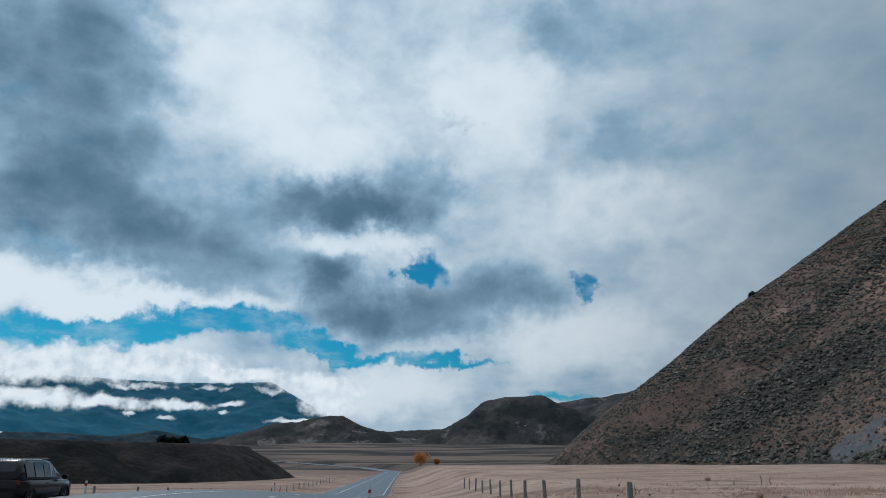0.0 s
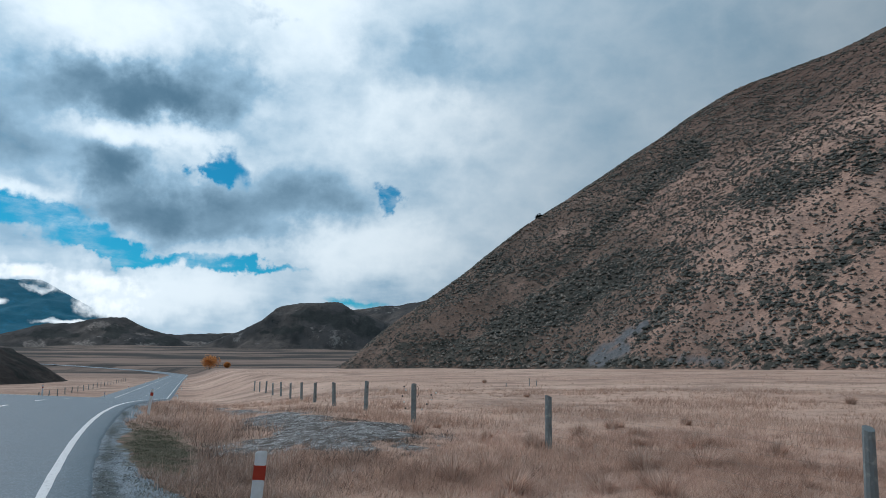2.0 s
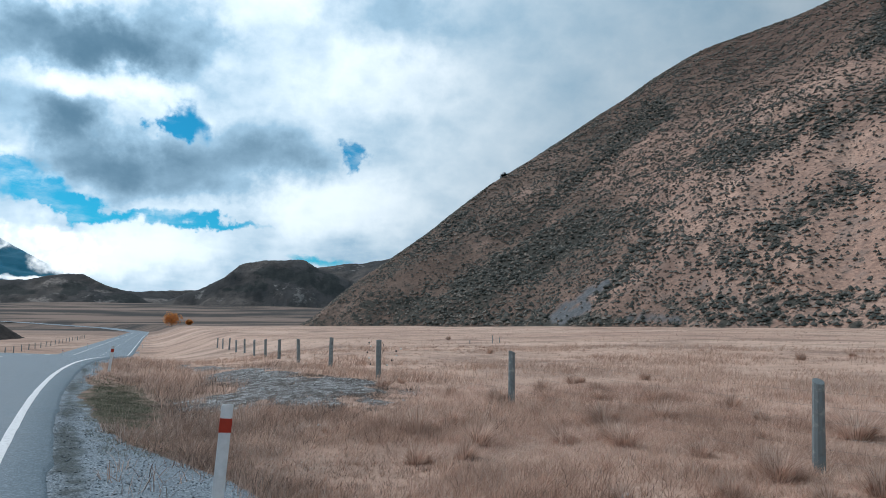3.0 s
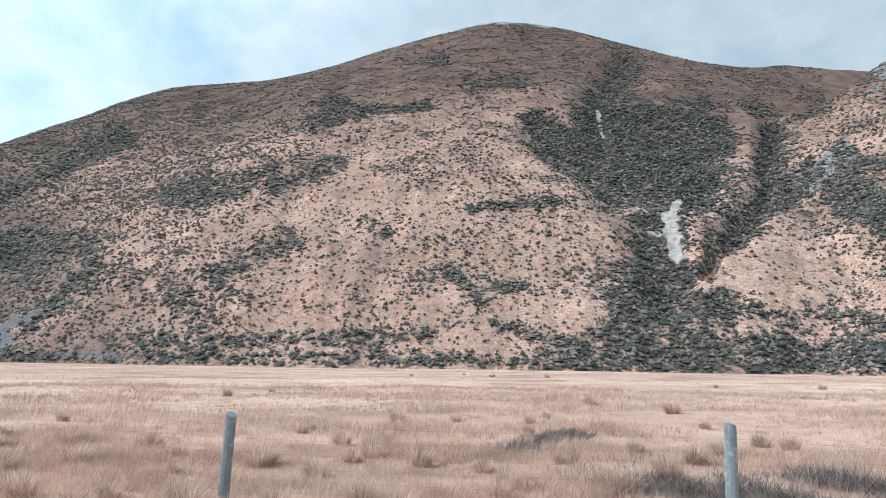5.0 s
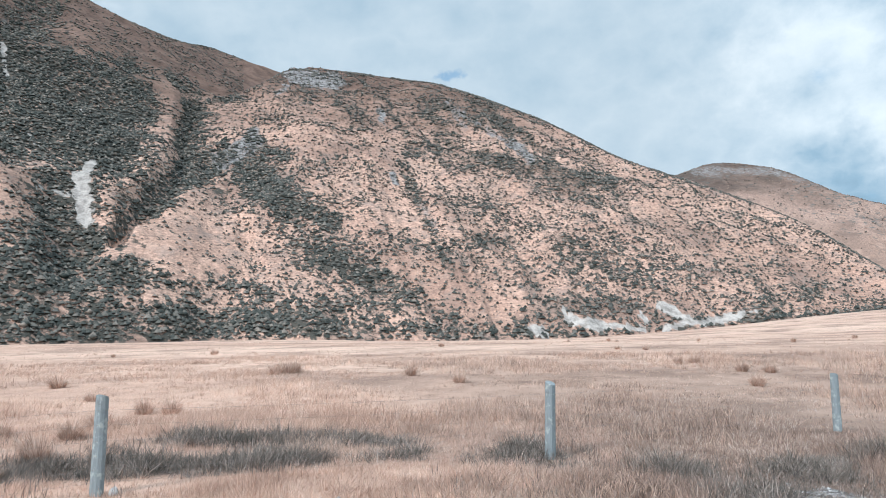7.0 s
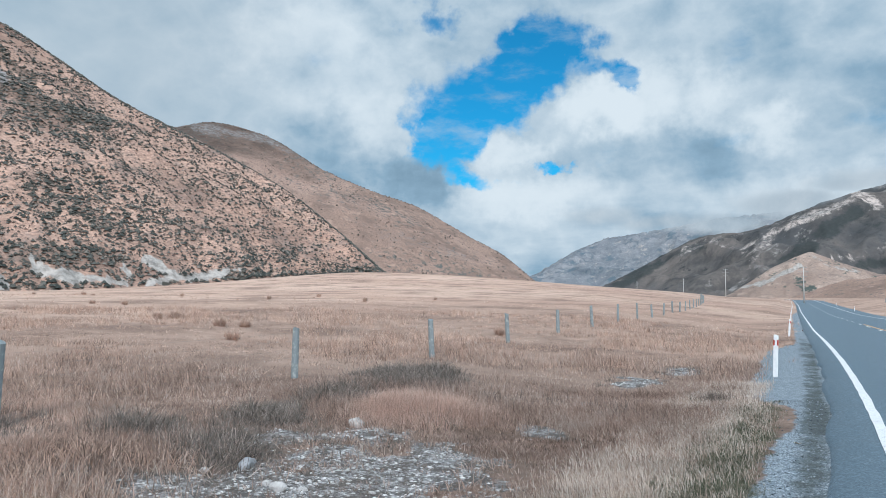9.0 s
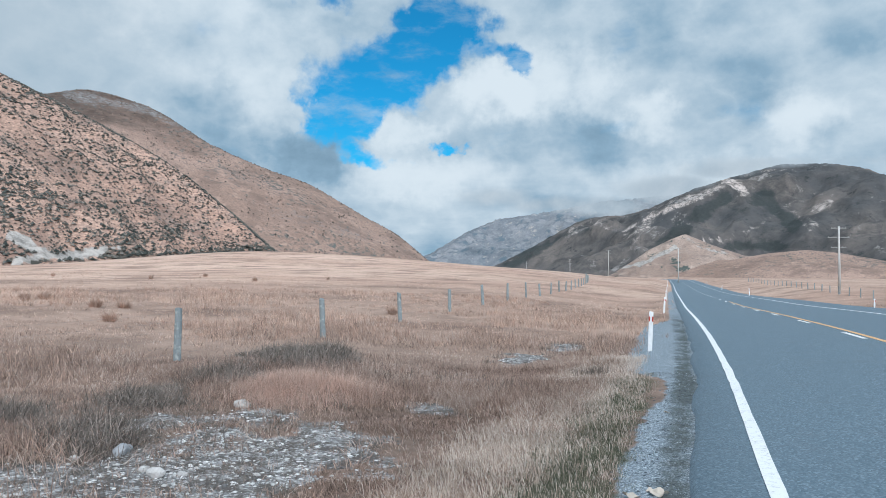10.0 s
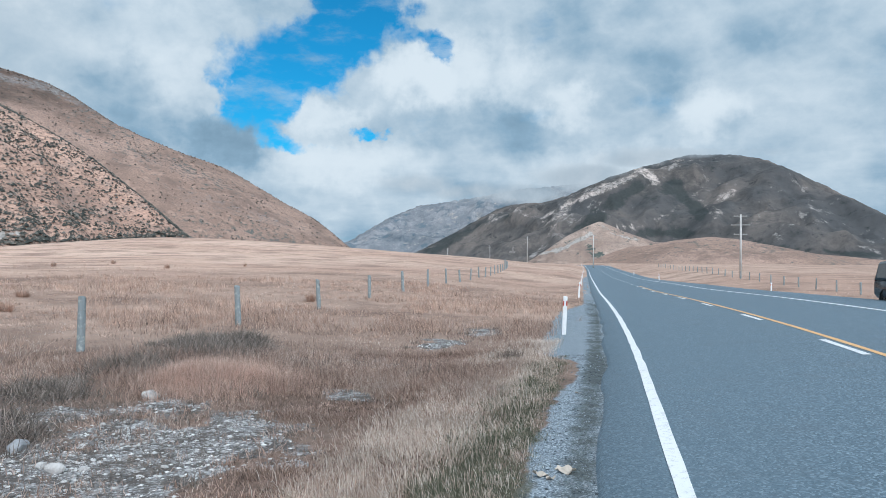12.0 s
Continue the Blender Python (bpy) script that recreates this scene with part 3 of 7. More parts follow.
def green_mask(x, y):
    w, _, _ = road_offset(x, y)
    g = np.exp(-0.5 * ((w - 1.58) / 0.42) ** 2) * (0.55 + 0.45 * sstep(fnoise(x, y, 0.7, 3), -0.4, 0.4)) * (1 - sstep(np.abs(y + 7.5), 3.6, 5.4))
    g = g * (w > 1.0)
    return g + 0.8 * np.exp(-0.5 * ((w - 1.6) / 0.75) ** 2) * np.exp(-0.5 * ((y - 17.0) / 4.0) ** 2)


def heath_patch(x, y):
    """Low dark heath growing in the verge."""
    m = 0.0
    for cx, cy, sx, sy in ((7.6, -7.6, 1.1, 0.8), (8.6, -6.3, 0.9, 0.6), (10.2, -4.3, 1.0, 1.0), (8.3, -9.6, 0.8, 0.8), (8.4, -11.9, 1.2, 1.2), (9.2, -13.8, 1.1, 1.4), (6.4, -8.6, 0.7, 0.5), (7.2, -6.2, 0.8, 0.6), (6.4, -5.6, 0.6, 0.45), (3.5, -10.8, 0.4, 0.5),
                           (15.5, 5.4, 2.6, 0.7), (10.9, 0.3, 0.7, 3.6), (12.6, -1.0, 0.9, 1.8)):
        q = np.hypot((x - cx) / sx, (y - cy) / sy) + 0.8 * fnoise(x, y, 1.1, 5, 0.65)
        m = np.maximum(m, 0.9 * (1 - sstep(q, 0.3, 1.5)))
    rim = gravel_mask(x, y)
    return np.maximum(m, 0.75 * sstep(rim, 0.02, 0.2) * (1 - sstep(rim, 0.3, 0.7)) * sstep(fnoise(x, y, 0.7, 3), -0.4, 0.3))


def verge_mask(x, y):
    """Where brown verge growth, cloud shade in its tone, gives way to bleached paddock."""
    w, _, _ = road_offset(x, y)
    return (1 - sstep(w + 9 * fnoise(x, y, 14, 4) + 3.0 * fnoise(x, y, 3, 3), -2, 14 + 80 * sstep(-y, 0, 14))) * (1 - 0.4 * sstep(np.abs(y), 30, 80)) * (1 - 0.6 * sstep(y, -4, 3) * sstep(w, 2, 5))


def bleed_mask(x, y):
    """Old bitumen and moss along the broken edge of the seal."""
    w, _, _ = road_offset(x, y)
    mid = 0.70 + 0.07 * fnoise(x, y, 1.2, 4)
    return np.exp(-0.5 * ((w - mid) / 0.17) ** 2) * (0.75 + 0.25 * sstep(fnoise(x + 9, y, 1.6, 3), -0.4, 0.4)) * (1 - sstep(np.hypot(x, y), 30, 60)) * (1 - 0.1 * sstep(y, 0, 4))


def build_ground():
    rings = np.concatenate([[0.002, 0.4], np.geomspace(0.8, 60, 150), np.geomspace(61, 4900, 100)])
    n_az = 560
    az = np.linspace(0, 2 * math.pi, n_az, endpoint=False)
    r, a = np.meshgrid(rings, az, indexing="ij")
    x, y = r * np.sin(a), r * np.cos(a)
    z = ground_z(x, y)
    d = np.hypot(x, y)
    far = np.maximum(sstep(y + 60 * fnoise(x, y, 90, 3), 260, 520), sstep(-y, 900, 1500))
    attrs = {"gravel": gravel_mask(x, y), "shoulder": shoulder_mask(x, y), "green": green_mask(x, y), "far": far, "verge": verge_mask(x, y) * (1 - 0.45 * sstep(d, 7, 26)), "heath": heath_patch(x, y), "seal_bleed": bleed_mask(x, y)}
    ob = mesh_object("ground", np.stack([x, y, z], -1).reshape(-1, 3), grid_faces(len(rings), n_az, True)[:, ::-1], GROUND, attrs={k: np.broadcast_to(v, x.shape) for k, v in attrs.items()})
    tagged(ob, "dry straw-coloured grassland valley floor with stony patches", "ground", kind="structure")


build_ground()


# ---------------------------------------------------------------- road
def strip(name, w0, w1, y0, y1, step, lift, mat, parent=None, wear=0.0, columns=1):
    ys = np.arange(y0, y1 + step * 0.5, step)
    ws = np.linspace(w0, w1, columns + 1)
    rows = []
    for w in ws:
        jag = wear * fnoise(ys * 1.0, ys * 0 + w * 9, 0.6, 3) if wear else 0.0
        x, y, z = road_point(ys, w + jag, lift)
        rows.append(np.stack([x, y, z], -1))
    v = np.stack(rows, 1).reshape(-1, 3)
    return mesh_object(name, v, grid_faces(len(ys), columns + 1), mat, parent=parent)


def build_road():
    pieces = [(-600, -60, 1.0), (-60, 60, 0.5), (60, 980, 1.0)]
    ys = np.concatenate([np.arange(a, b, s) for a, b, s in pieces] + [[980.0]])
    jag = fnoise(ys, ys * 0, 0.9, 4) * 0.07
    cols = []
    for w, lift in ((-9.6, -0.06), (-8.6, 0.02), (-7.0, 0.02), (-3.5, 0.02), (0.0, 0.02), (0.5, 0.012), (0.56, -0.06)):
        x, y, z = road_point(ys, w + (jag if w > 0.2 or w < -8 else 0.0), lift)
        cols.append(np.stack([x, y, z], -1))
    v = np.stack(cols, 1).reshape(-1, 3)
    road = mesh_object("road", v, grid_faces(len(ys), len(cols)), ASPHALT)
    tagged(road, "two-lane grey chip-sealed rural road", "road", kind="structure")
    near = strip("edge_line", -0.062, 0.062, -560, 900, 0.5, 0.026, WHITE_PAINT, wear=0.012)
    tagged(near, "worn white painted line along the road edge", "road marking", kind="structure")
    far = strip("edge_line", -7.08, -6.95, -560, 900, 0.5, 0.026, WHITE_PAINT, wear=0.012)
    tagged(far, "worn white painted line along the road edge", "road marking", kind="structure")
    line = strip("no_passing_line", -3.66, -3.54, -62, -4, 0.5, 0.026, YELLOW_PAINT, wear=0.01)
    tagged(line, "solid yellow no-passing line along the centre", "road marking", kind="structure")
    for y0 in np.arange(-294.4, 440, 7.0):
        dash = strip("centre_dash", -3.44, -3.32, y0, y0 + 2.2, 0.55, 0.026, WHITE_PAINT, wear=0.01)
        tagged(dash, "short white centre-line dash on the seal", "road marking", "centre line dashes", kind="structure")


build_road()


# ---------------------------------------------------------------- hills
def ridge_height(x, y, points, slope, crest, flat=0.0, power=1.0):
    """Height of a ridge along points (x, y, z), falling off to both sides."""
    best = np.full(x.shape, -1e9)
    for (ax, ay, az_), (bx, by, bz) in zip(points[:-1], points[1:]):
        dx, dy = bx - ax, by - ay
        t = np.clip(((x - ax) * dx + (y - ay) * dy) / (dx * dx + dy * dy + 1e-9), 0, 1)
        d = np.hypot(x - ax - t * dx, y - ay - t * dy)
        d = np.maximum(d - flat, 0)
        best = np.maximum(best, az_ + t * (bz - az_) - slope * (np.sqrt(d * d + crest * crest) - crest))
    return best


def ridge(rows, lift=0.0):
    """Ridge points from rows of bearing, height angle and plan distance."""
    return [on_bearing(*r, 1.6 + lift) for r in rows]


def smax(a, b, k):
    h = np.clip(0.5 + 0.5 * (a - b) / k, 0, 1)
    return b + (a - b) * h + k * h * (1 - h)


def hill_mesh(name, height, az0, az1, d0, d1, n_az, n_d, mat, label, masks=None):
    az = np.linspace(az0, az1, n_az)
    d = np.geomspace(d0, d1, n_d)
    dd, aa = np.meshgrid(d, az, indexing="ij")
    x, y = polar(aa, dd)
    h = height(x, y)
    g = ground_z(x, y)
    z = np.maximum(h, g - 6.0)
    F = grid_faces(n_d, n_az)[:, ::-1]
    # leave out what lies well below the ground
    keep = ((h > g - 5.0).reshape(-1)[F]).any(1)
    F = F[keep]
    used = np.unique(F)
    index = np.full(x.size, -1)
    index[used] = np.arange(len(used))
    v = np.stack([x, y, z], -1).reshape(-1, 3)[used]
    attrs = {k: f(v[:, 0], v[:, 1], v[:, 2]) for k, f in (masks or {}).items()}
    ob = mesh_object(name, v, index[F], mat, attrs=attrs)
    return tagged(ob, label, "hill", kind="structure")


MAIN_CREST = ridge([(39.5, 20.6, 640), (44.6, 21.75, 690), (47.5, 22.0, 720), (52, 22.5, 760)])
MAIN_LEFT = ridge([(7.5, -0.6, 350), (11.9, 2.96, 362), (14.6, 4.83, 375), (17.9, 7.16, 390), (21.1, 9.78, 408), (24.1, 11.85, 428), (28, 14.1, 460), (31.6, 16.3, 500), (34.7, 18.0, 545), (39.5, 20.6, 640)])
MAIN_RIB = ridge([(34, 11.5, 440), (38.9, 17.2, 520), (42.9, 20.0, 575), (47.5, 22.3, 620), (52.3, 23.8, 660), (57.1, 25.45, 690), (61.9, 26.7, 705), (66, 27.7, 712), (69.4, 27.5, 722), (72.9, 26.9, 740), (77.8, 25.4, 775), (82.6, 23.75, 815), (87.2, 22.6, 850), (89, 22.65, 860), (95, 21.0, 900), (104, 19, 960)], 8)
MAIN_SPUR = ridge([(66, 26.4, 690), (68, 22.5, 590), (69.8, 19.0, 505), (73, 15, 420), (75.4, 11.8, 350), (76.8, 8, 280), (77.2, 4, 225)])
TWO_CREST = ridge([(94.6, 20.8, 575), (96.3, 21.5, 560), (99.6, 21.45, 560), (104.4, 20.95, 560), (107.6, 20.7, 560), (111, 19.7, 550), (113.5, 18.8, 540), (117.5, 17.1, 520), (122.9, 13.95, 490), (126.5, 12.5, 470), (129.8, 11.0, 455), (134.3, 8.8, 430), (136.9, 7.1, 410), (140.6, 4.1, 380), (143, 2, 355)], 5)
TWO_SPUR = ridge([(96, 21.3, 555), (94, 18.5, 490), (92, 16.0, 430), (89.5, 13.6, 390), (86.8, 11.75, 350), (83.6, 9.0, 305), (82.4, 7.1, 272), (83, 4.2, 230)])
TWO_RIB = ridge([(106, 20.2, 545), (104, 14, 420), (101, 8, 310), (98, 3, 230)])
THREE_CREST = ridge([(120, 12, 1000), (127.7, 12.35, 1000), (129, 13.05, 1005), (132.2, 12.75, 1015), (135, 11.85, 1030), (138.2, 9.9, 1050), (143, 7.95, 1075), (146.1, 7.0, 1090), (150.6, 4.4, 1110), (153.3, 3.05, 1120), (155.5, 1.1, 1130), (157.5, -0.4, 1140)], 16)


def weather(h, x, y, big, small, size=70):
    """Gullies and lumps on a slope."""
    rib = 1 - np.abs(fnoise(x, y, size, 4))
    side = 1 - np.abs(fnoise(x + 900, y - 300, size * 0.36, 3))
    return h + (rib - 0.6) * big + (side - 0.6) * big * 0.3 + fnoise(x, y, size * 0.3, 4) * small


def skyline(h, x, y, rows, rough=0.0, ease=1.0):
    """Trims a hill to its skyline: rows of bearing and height angle."""
    az, d = np.degrees(np.arctan2(x, y)), np.hypot(x, y)
    az = np.where(az < -90, az + 360, az)
    bearings, heights = [r[0] for r in rows], [r[1] for r in rows]
    el = sum(k * np.interp(az + o * ease, bearings, heights) for o, k in ((-0.9, 0.2), (-0.4, 0.2), (0, 0.2), (0.4, 0.2), (0.9, 0.2)))
    top = 1.6 + d * np.tan(np.radians(el))
    if rough:
        top = top + rough * fnoise(x, y, 30, 4)
    return np.minimum(h, top)


MAIN_SKY = [(2, -2), (8.3, -0.18), (11.9, 2.96), (14.6, 4.83), (17.9, 7.16), (21.1, 9.78), (24.1, 11.85), (28, 14.1), (31.6, 16.3), (34.7, 18.0), (36.5, 19.1), (39.5, 20.6), (44.6, 21.75),
            (47.5, 22.28), (52.3, 23.75), (57.1, 25.45), (61.9, 26.8), (66, 27.68), (69.4, 27.52), (72.9, 26.87), (77.8, 25.4), (82.6, 23.75), (87.2, 22.55), (89, 22.62), (95, 21.1), (104, 20)]
TWO_SKY = [(76, 0), (82.2, 8.5), (86.8, 13.5), (89, 17.5), (91.5, 19.1), (94.6, 20.8), (95.6, 21.4), (99.6, 21.48), (104.4, 20.95), (107.6, 20.7), (111, 19.7), (113.5, 18.78), (117.6, 17.0), (122.9, 13.95), (126.5, 12.5), (129.8, 11.0), (134.3, 8.8), (136.9, 7.1), (140.6, 4.1), (143, 2), (147, -1)]
THREE_SKY = [(110, 12), (127.7, 12.33), (129, 13.05), (132.2, 12.7), (135, 11.83), (138.0, 9.9), (140.8, 8.7), (143, 7.95), (146.1, 7.0), (150.6, 4.4), (153.3, 3.05), (155.5, 1.12), (158, -1)]


def stroke_mask(rows, size=14, soft=(0.35, 1.55), wander=0.8):
    """Bands on a slope: bearing and height angle of both ends, half width, strength."""
    def mask(x, y, z):
        m = np.zeros(np.shape(x))
        az, el = np.degrees(np.arctan2(x, y)), np.degrees(np.arctan2(z - 1.6, np.hypot(x, y)))
        az = np.where(az < -90, az + 360, az)
        az = az + wander * fnoise(x, y, size * 1.6, 4, 0.6)
        el = el + 0.6 * wander * fnoise(x + 400, y, size * 1.6, 4, 0.6)
        frayed = 0.5 * fnoise(x, y, size * 0.55, 4, 0.65) if wander else 0.0
        for a0, e0, a1, e1, w, k in rows:
            da, de = a1 - a0, e1 - e0
            t = np.clip(((az - a0) * da + (el - e0) * de) / (da * da + de * de + 1e-9), 0, 1)
            q = np.hypot(az - a0 - t * da, el - e0 - t * de) / w + frayed
            m = np.maximum(m, k * (1 - sstep(q, *soft)))
        return m
    return mask


GULLY_ROWS = [(70.3, 19.4, 75.5, 16.1, 1.5, 1), (75.5, 18.8, 82.7, 17.9, 2.3, 1), (75.5, 21.0, 77.3, 23.6, 1.3, 0.6), (76.5, 15.2, 82.2, 14.8, 2.0, 1), (79.3, 11.1, 80.3, 7.4, 2.0, 1), (74.0, 1.7, 87.6, 1.4, 1.9, 1), (77.5, 5.2, 82.8, 4.4, 2.3, 1), (88.2, 17.8, 87.8, 14.2, 0.9, 1),
              (90.7, 14.8, 89.2, 13.3, 0.9, 1), (87.8, 13.3, 84.5, 10.2, 1.0, 1), (84.5, 10.2, 83.1, 8.3, 0.6, 1), (84.1, 14.3, 85.4, 11.1, 1.5, 0.65), (87.9, 18.3, 92.7, 19.2, 0.2, 0.7), (86.5, 20.3, 87.9, 19.4, 0.25, 0.7), (76.1, 7.8, 78.4, 6.5, 0.9, 0.8)]
GULLY_CUT = stroke_mask(GULLY_ROWS[:5] + GULLY_ROWS[7:11], soft=(0.2, 1.9), wander=0.0)
ROCK_LIFT = stroke_mask([(90.2, 14.0, 93.0, 16.0, 0.9, 1), (114.1, 15.9, 115.6, 14.5, 0.7, 0.8), (109.8, 18.4, 114.7, 15.3, 0.4, 0.7)], wander=0.0)


def furrows(x, y, lean):
    """Shallow ribs and furrows that run down a slope facing the valley."""
    az, d = np.degrees(np.arctan2(x, y)), np.hypot(x, y)
    u = (az - lean * 0.03 * (d - 300)) * 7.0
    return 1 - 2 * np.abs(fnoise(u, d * 0.16, 26, 4))


def main_height(x, y):
    h = ridge_height(x, y, MAIN_RIB, 0.76, 40)
    h = smax(h, ridge_height(x, y, MAIN_LEFT, 0.74, 8), 12)
    h = smax(h, ridge_height(x, y, MAIN_CREST, 0.70, 30), 8)
    h = smax(h, ridge_height(x, y, MAIN_SPUR, 0.78, 16), 10)
    h = weather(h, x, y, 5, 1.6) - 7.0 * GULLY_CUT(x, y, h) + 0.9 * furrows(x, y, 0.6)
    return skyline(h, x, y, MAIN_SKY, 1.2)


def two_height(x, y):
    h = ridge_height(x, y, TWO_CREST, 0.66, 22)
    h = smax(h, ridge_height(x, y, TWO_SPUR, 0.72, 8), 8)
    h = smax(h, ridge_height(x, y, TWO_RIB, 0.70, 20), 8)
    crag_x, crag_y = polar(97, 560)
    crag = np.exp(-0.5 * (np.hypot(x - crag_x, y - crag_y) / 16) ** 2) * np.abs(fnoise(x, y, 12, 4)) * 5
    h = weather(h, x, y, 4, 1.6, 60) + 2.2 * furrows(x, y, -1.4) + 2.5 * ROCK_LIFT(x, y, h) * np.abs(fnoise(x, y, 9, 4))
    return skyline(h, x, y, TWO_SKY, 1.2) + crag


def three_height(x, y):
    return skyline(weather(ridge_height(x, y, THREE_CREST, 0.56, 40), x, y, 7, 2.5, 140), x, y, THREE_SKY, 1.5)


def ellipse_mask(rows, size=9):
    """Patches on a slope: bearing, height angle, spread in each, and lean of bearing with height."""
    def mask(x, y, z):
        m = np.zeros(x.shape)
        az, el = np.degrees(np.arctan2(x, y)), np.degrees(np.arctan2(z - 1.6, np.hypot(x, y)))
        az = np.where(az < -90, az + 360, az)
        rough = (0.35 if size < 20 else 0.85) * fnoise(x, y, size, 5, 0.6)
        for a, e, sa, se, lean, *k in rows:
            u, v = (az - a - lean * (el - e)) / sa, (el - e) / se
            m = np.maximum(m, (k[0] if k else 1.0) * (1 - sstep(np.hypot(u, v) + rough, 0.6, 1.25)))
        return m
    return mask


# bare stone: chutes in the gully, fans at the foot, a slip on the northern flank
MAIN_SCREE = stroke_mask([(81.2, 13.3, 80.6, 12.0, 0.45, 1), (80.5, 12.0, 81.0, 9.2, 0.75, 1), (77.9, 11.3, 80.3, 10.6, 0.22, 0.9), (77.0, 15.0, 77.7, 14.1, 0.2, 0.8), (75.1, 20.7, 75.4, 18.7, 0.22, 0.9), (80.0, 17.3, 80.5, 16.8, 0.2, 0.6)], 6, (0.6, 1.2), wander=0.16)
SHINGLE = stroke_mask([(28.2, 0.7, 32.5, 3.5, 0.32, 1), (28.7, 0.6, 30.8, 1.5, 0.5, 1), (34.0, 0.8, 37.8, 0.6, 0.25, 0.8)], 6, (0.6, 1.2), wander=0.16)
TWO_SCREE = stroke_mask([(117.7, 2.4, 118.1, 1.6, 0.2, 1), (118.1, 1.6, 120.9, 0.8, 0.5, 1), (120.9, 0.8, 124.1, 0.7, 0.3, 0.9), (123.7, 1.8, 124.5, 1.1, 0.2, 0.9), (125.3, 2.4, 127.3, 1.1, 0.42, 1), (125.5, 0.7, 131.2, 1.4, 0.32, 1), (131.2, 1.4, 132.3, 1.6, 0.12, 0.8), (115.4, 0.9, 116.3, 0.4, 0.4, 0.8)], 6, (0.6, 1.3), wander=0.3)
# grey outcrops: the crag on the skyline, the nose of the spur, ribs running down
ROCK = stroke_mask([(95.8, 21.0, 99.6, 20.7, 0.7, 1), (90.2, 14.0, 93.0, 16.0, 0.85, 1), (114.1, 15.9, 115.6, 14.5, 0.6, 0.8), (109.8, 18.4, 114.7, 15.3, 0.25, 0.7), (103.0, 18.7, 103.3, 17.8, 0.35, 0.9), (104.2, 13.7, 104.5, 12.8, 0.25, 0.9), (108.9, 19.2, 110.1, 17.1, 0.3, 0.6),
                    (94.7, 19.6, 95.4, 20.1, 0.3, 0.8), (106.4, 11.2, 107.8, 8.2, 0.4, 0.5), (71.6, 24.2, 75.4, 21.8, 0.7, 0.4), (105.0, 15.0, 118.0, 12.0, 2.0, 0.35), (118.0, 12.0, 124.0, 7.0, 2.0, 0.3), (108.0, 5.5, 118.0, 3.0, 1.6, 0.3)], 9, wander=0.4)
# thick scrub on the northern flank and the front of the first hill
FLANK_THICK = stroke_mask([(21.1, 2.6, 31.0, 7.7, 1.4, 1), (32.2, 3.0, 36.0, 6.9, 1.0, 0.9), (11.9, 1.6, 21.1, 0.8, 1.6, 0.9), (12.8, 3.4, 21.1, 8.1, 1.0, 0.6), (31.6, 13.2, 37.2, 16.5, 0.6, 0.9), (28.9, 11.1, 31.6, 13.2, 0.4, 0.8), (23.9, 7.6, 29.3, 10.7, 0.8, 0.6), (40.7, 5.7, 41.9, 6.0, 1.0, 0.8), (21.1, 0.3, 38.2, 0.6, 0.6, 0.9)], 16, wander=0.7)
FRONT_THICK = stroke_mask([(40.5, 12.8, 48.0, 15.5, 0.8, 0.9), (48.1, 14.2, 53.5, 16.2, 0.8, 0.9), (41.8, 11.9, 45.9, 14.0, 0.7, 0.8), (44.3, 6.8, 49.3, 9.8, 1.1, 1), (38.3, 6.0, 44.3, 6.8, 0.8, 0.7), (51.0, 19.6, 53.2, 21.3, 0.9, 0.9), (53.3, 20.4, 60.9, 21.2, 0.4, 0.9), (60.4, 24.7, 62.3, 25.0, 0.4, 0.7),
                           (64.3, 23.0, 69.2, 23.0, 0.7, 0.5), (32.6, 14.1, 36.5, 16.9, 0.7, 0.9), (29.4, 11.6, 33.0, 13.7, 0.8, 0.7), (29.8, 7.7, 32.0, 6.3, 1.3, 0.8), (31.8, 7.9, 35.0, 8.2, 1.0, 0.7), (33.9, 4.9, 37.0, 7.0, 0.8, 0.8), (37.5, 1.8, 45.5, 1.6, 0.9, 0.9)], 16, wander=0.7)
FOOT_THICK = stroke_mask([(41.1, 5.8, 44.1, 2.9, 1.2, 0.7), (45.5, 1.9, 61.0, 2.5, 0.7, 1), (30.6, 0.5, 58.7, 0.9, 0.4, 1), (55.6, 11.5, 57.9, 11.1, 0.5, 0.7), (64.5, 13.4, 71.9, 13.8, 0.4, 0.9), (63.1, 8.1, 65.5, 5.3, 0.7, 0.8), (65.5, 6.7, 69.2, 7.2, 0.4, 0.8), (58.7, 0.5, 72.3, 0.6, 0.6, 0.95), (66.5, 3.6, 71.0, 2.6, 0.8, 0.8)], 16, wander=0.7)
# the gully between the two hills, with its two arms
GULLY_THICK = stroke_mask(GULLY_ROWS, 12, (0.75, 1.5), wander=0.5)
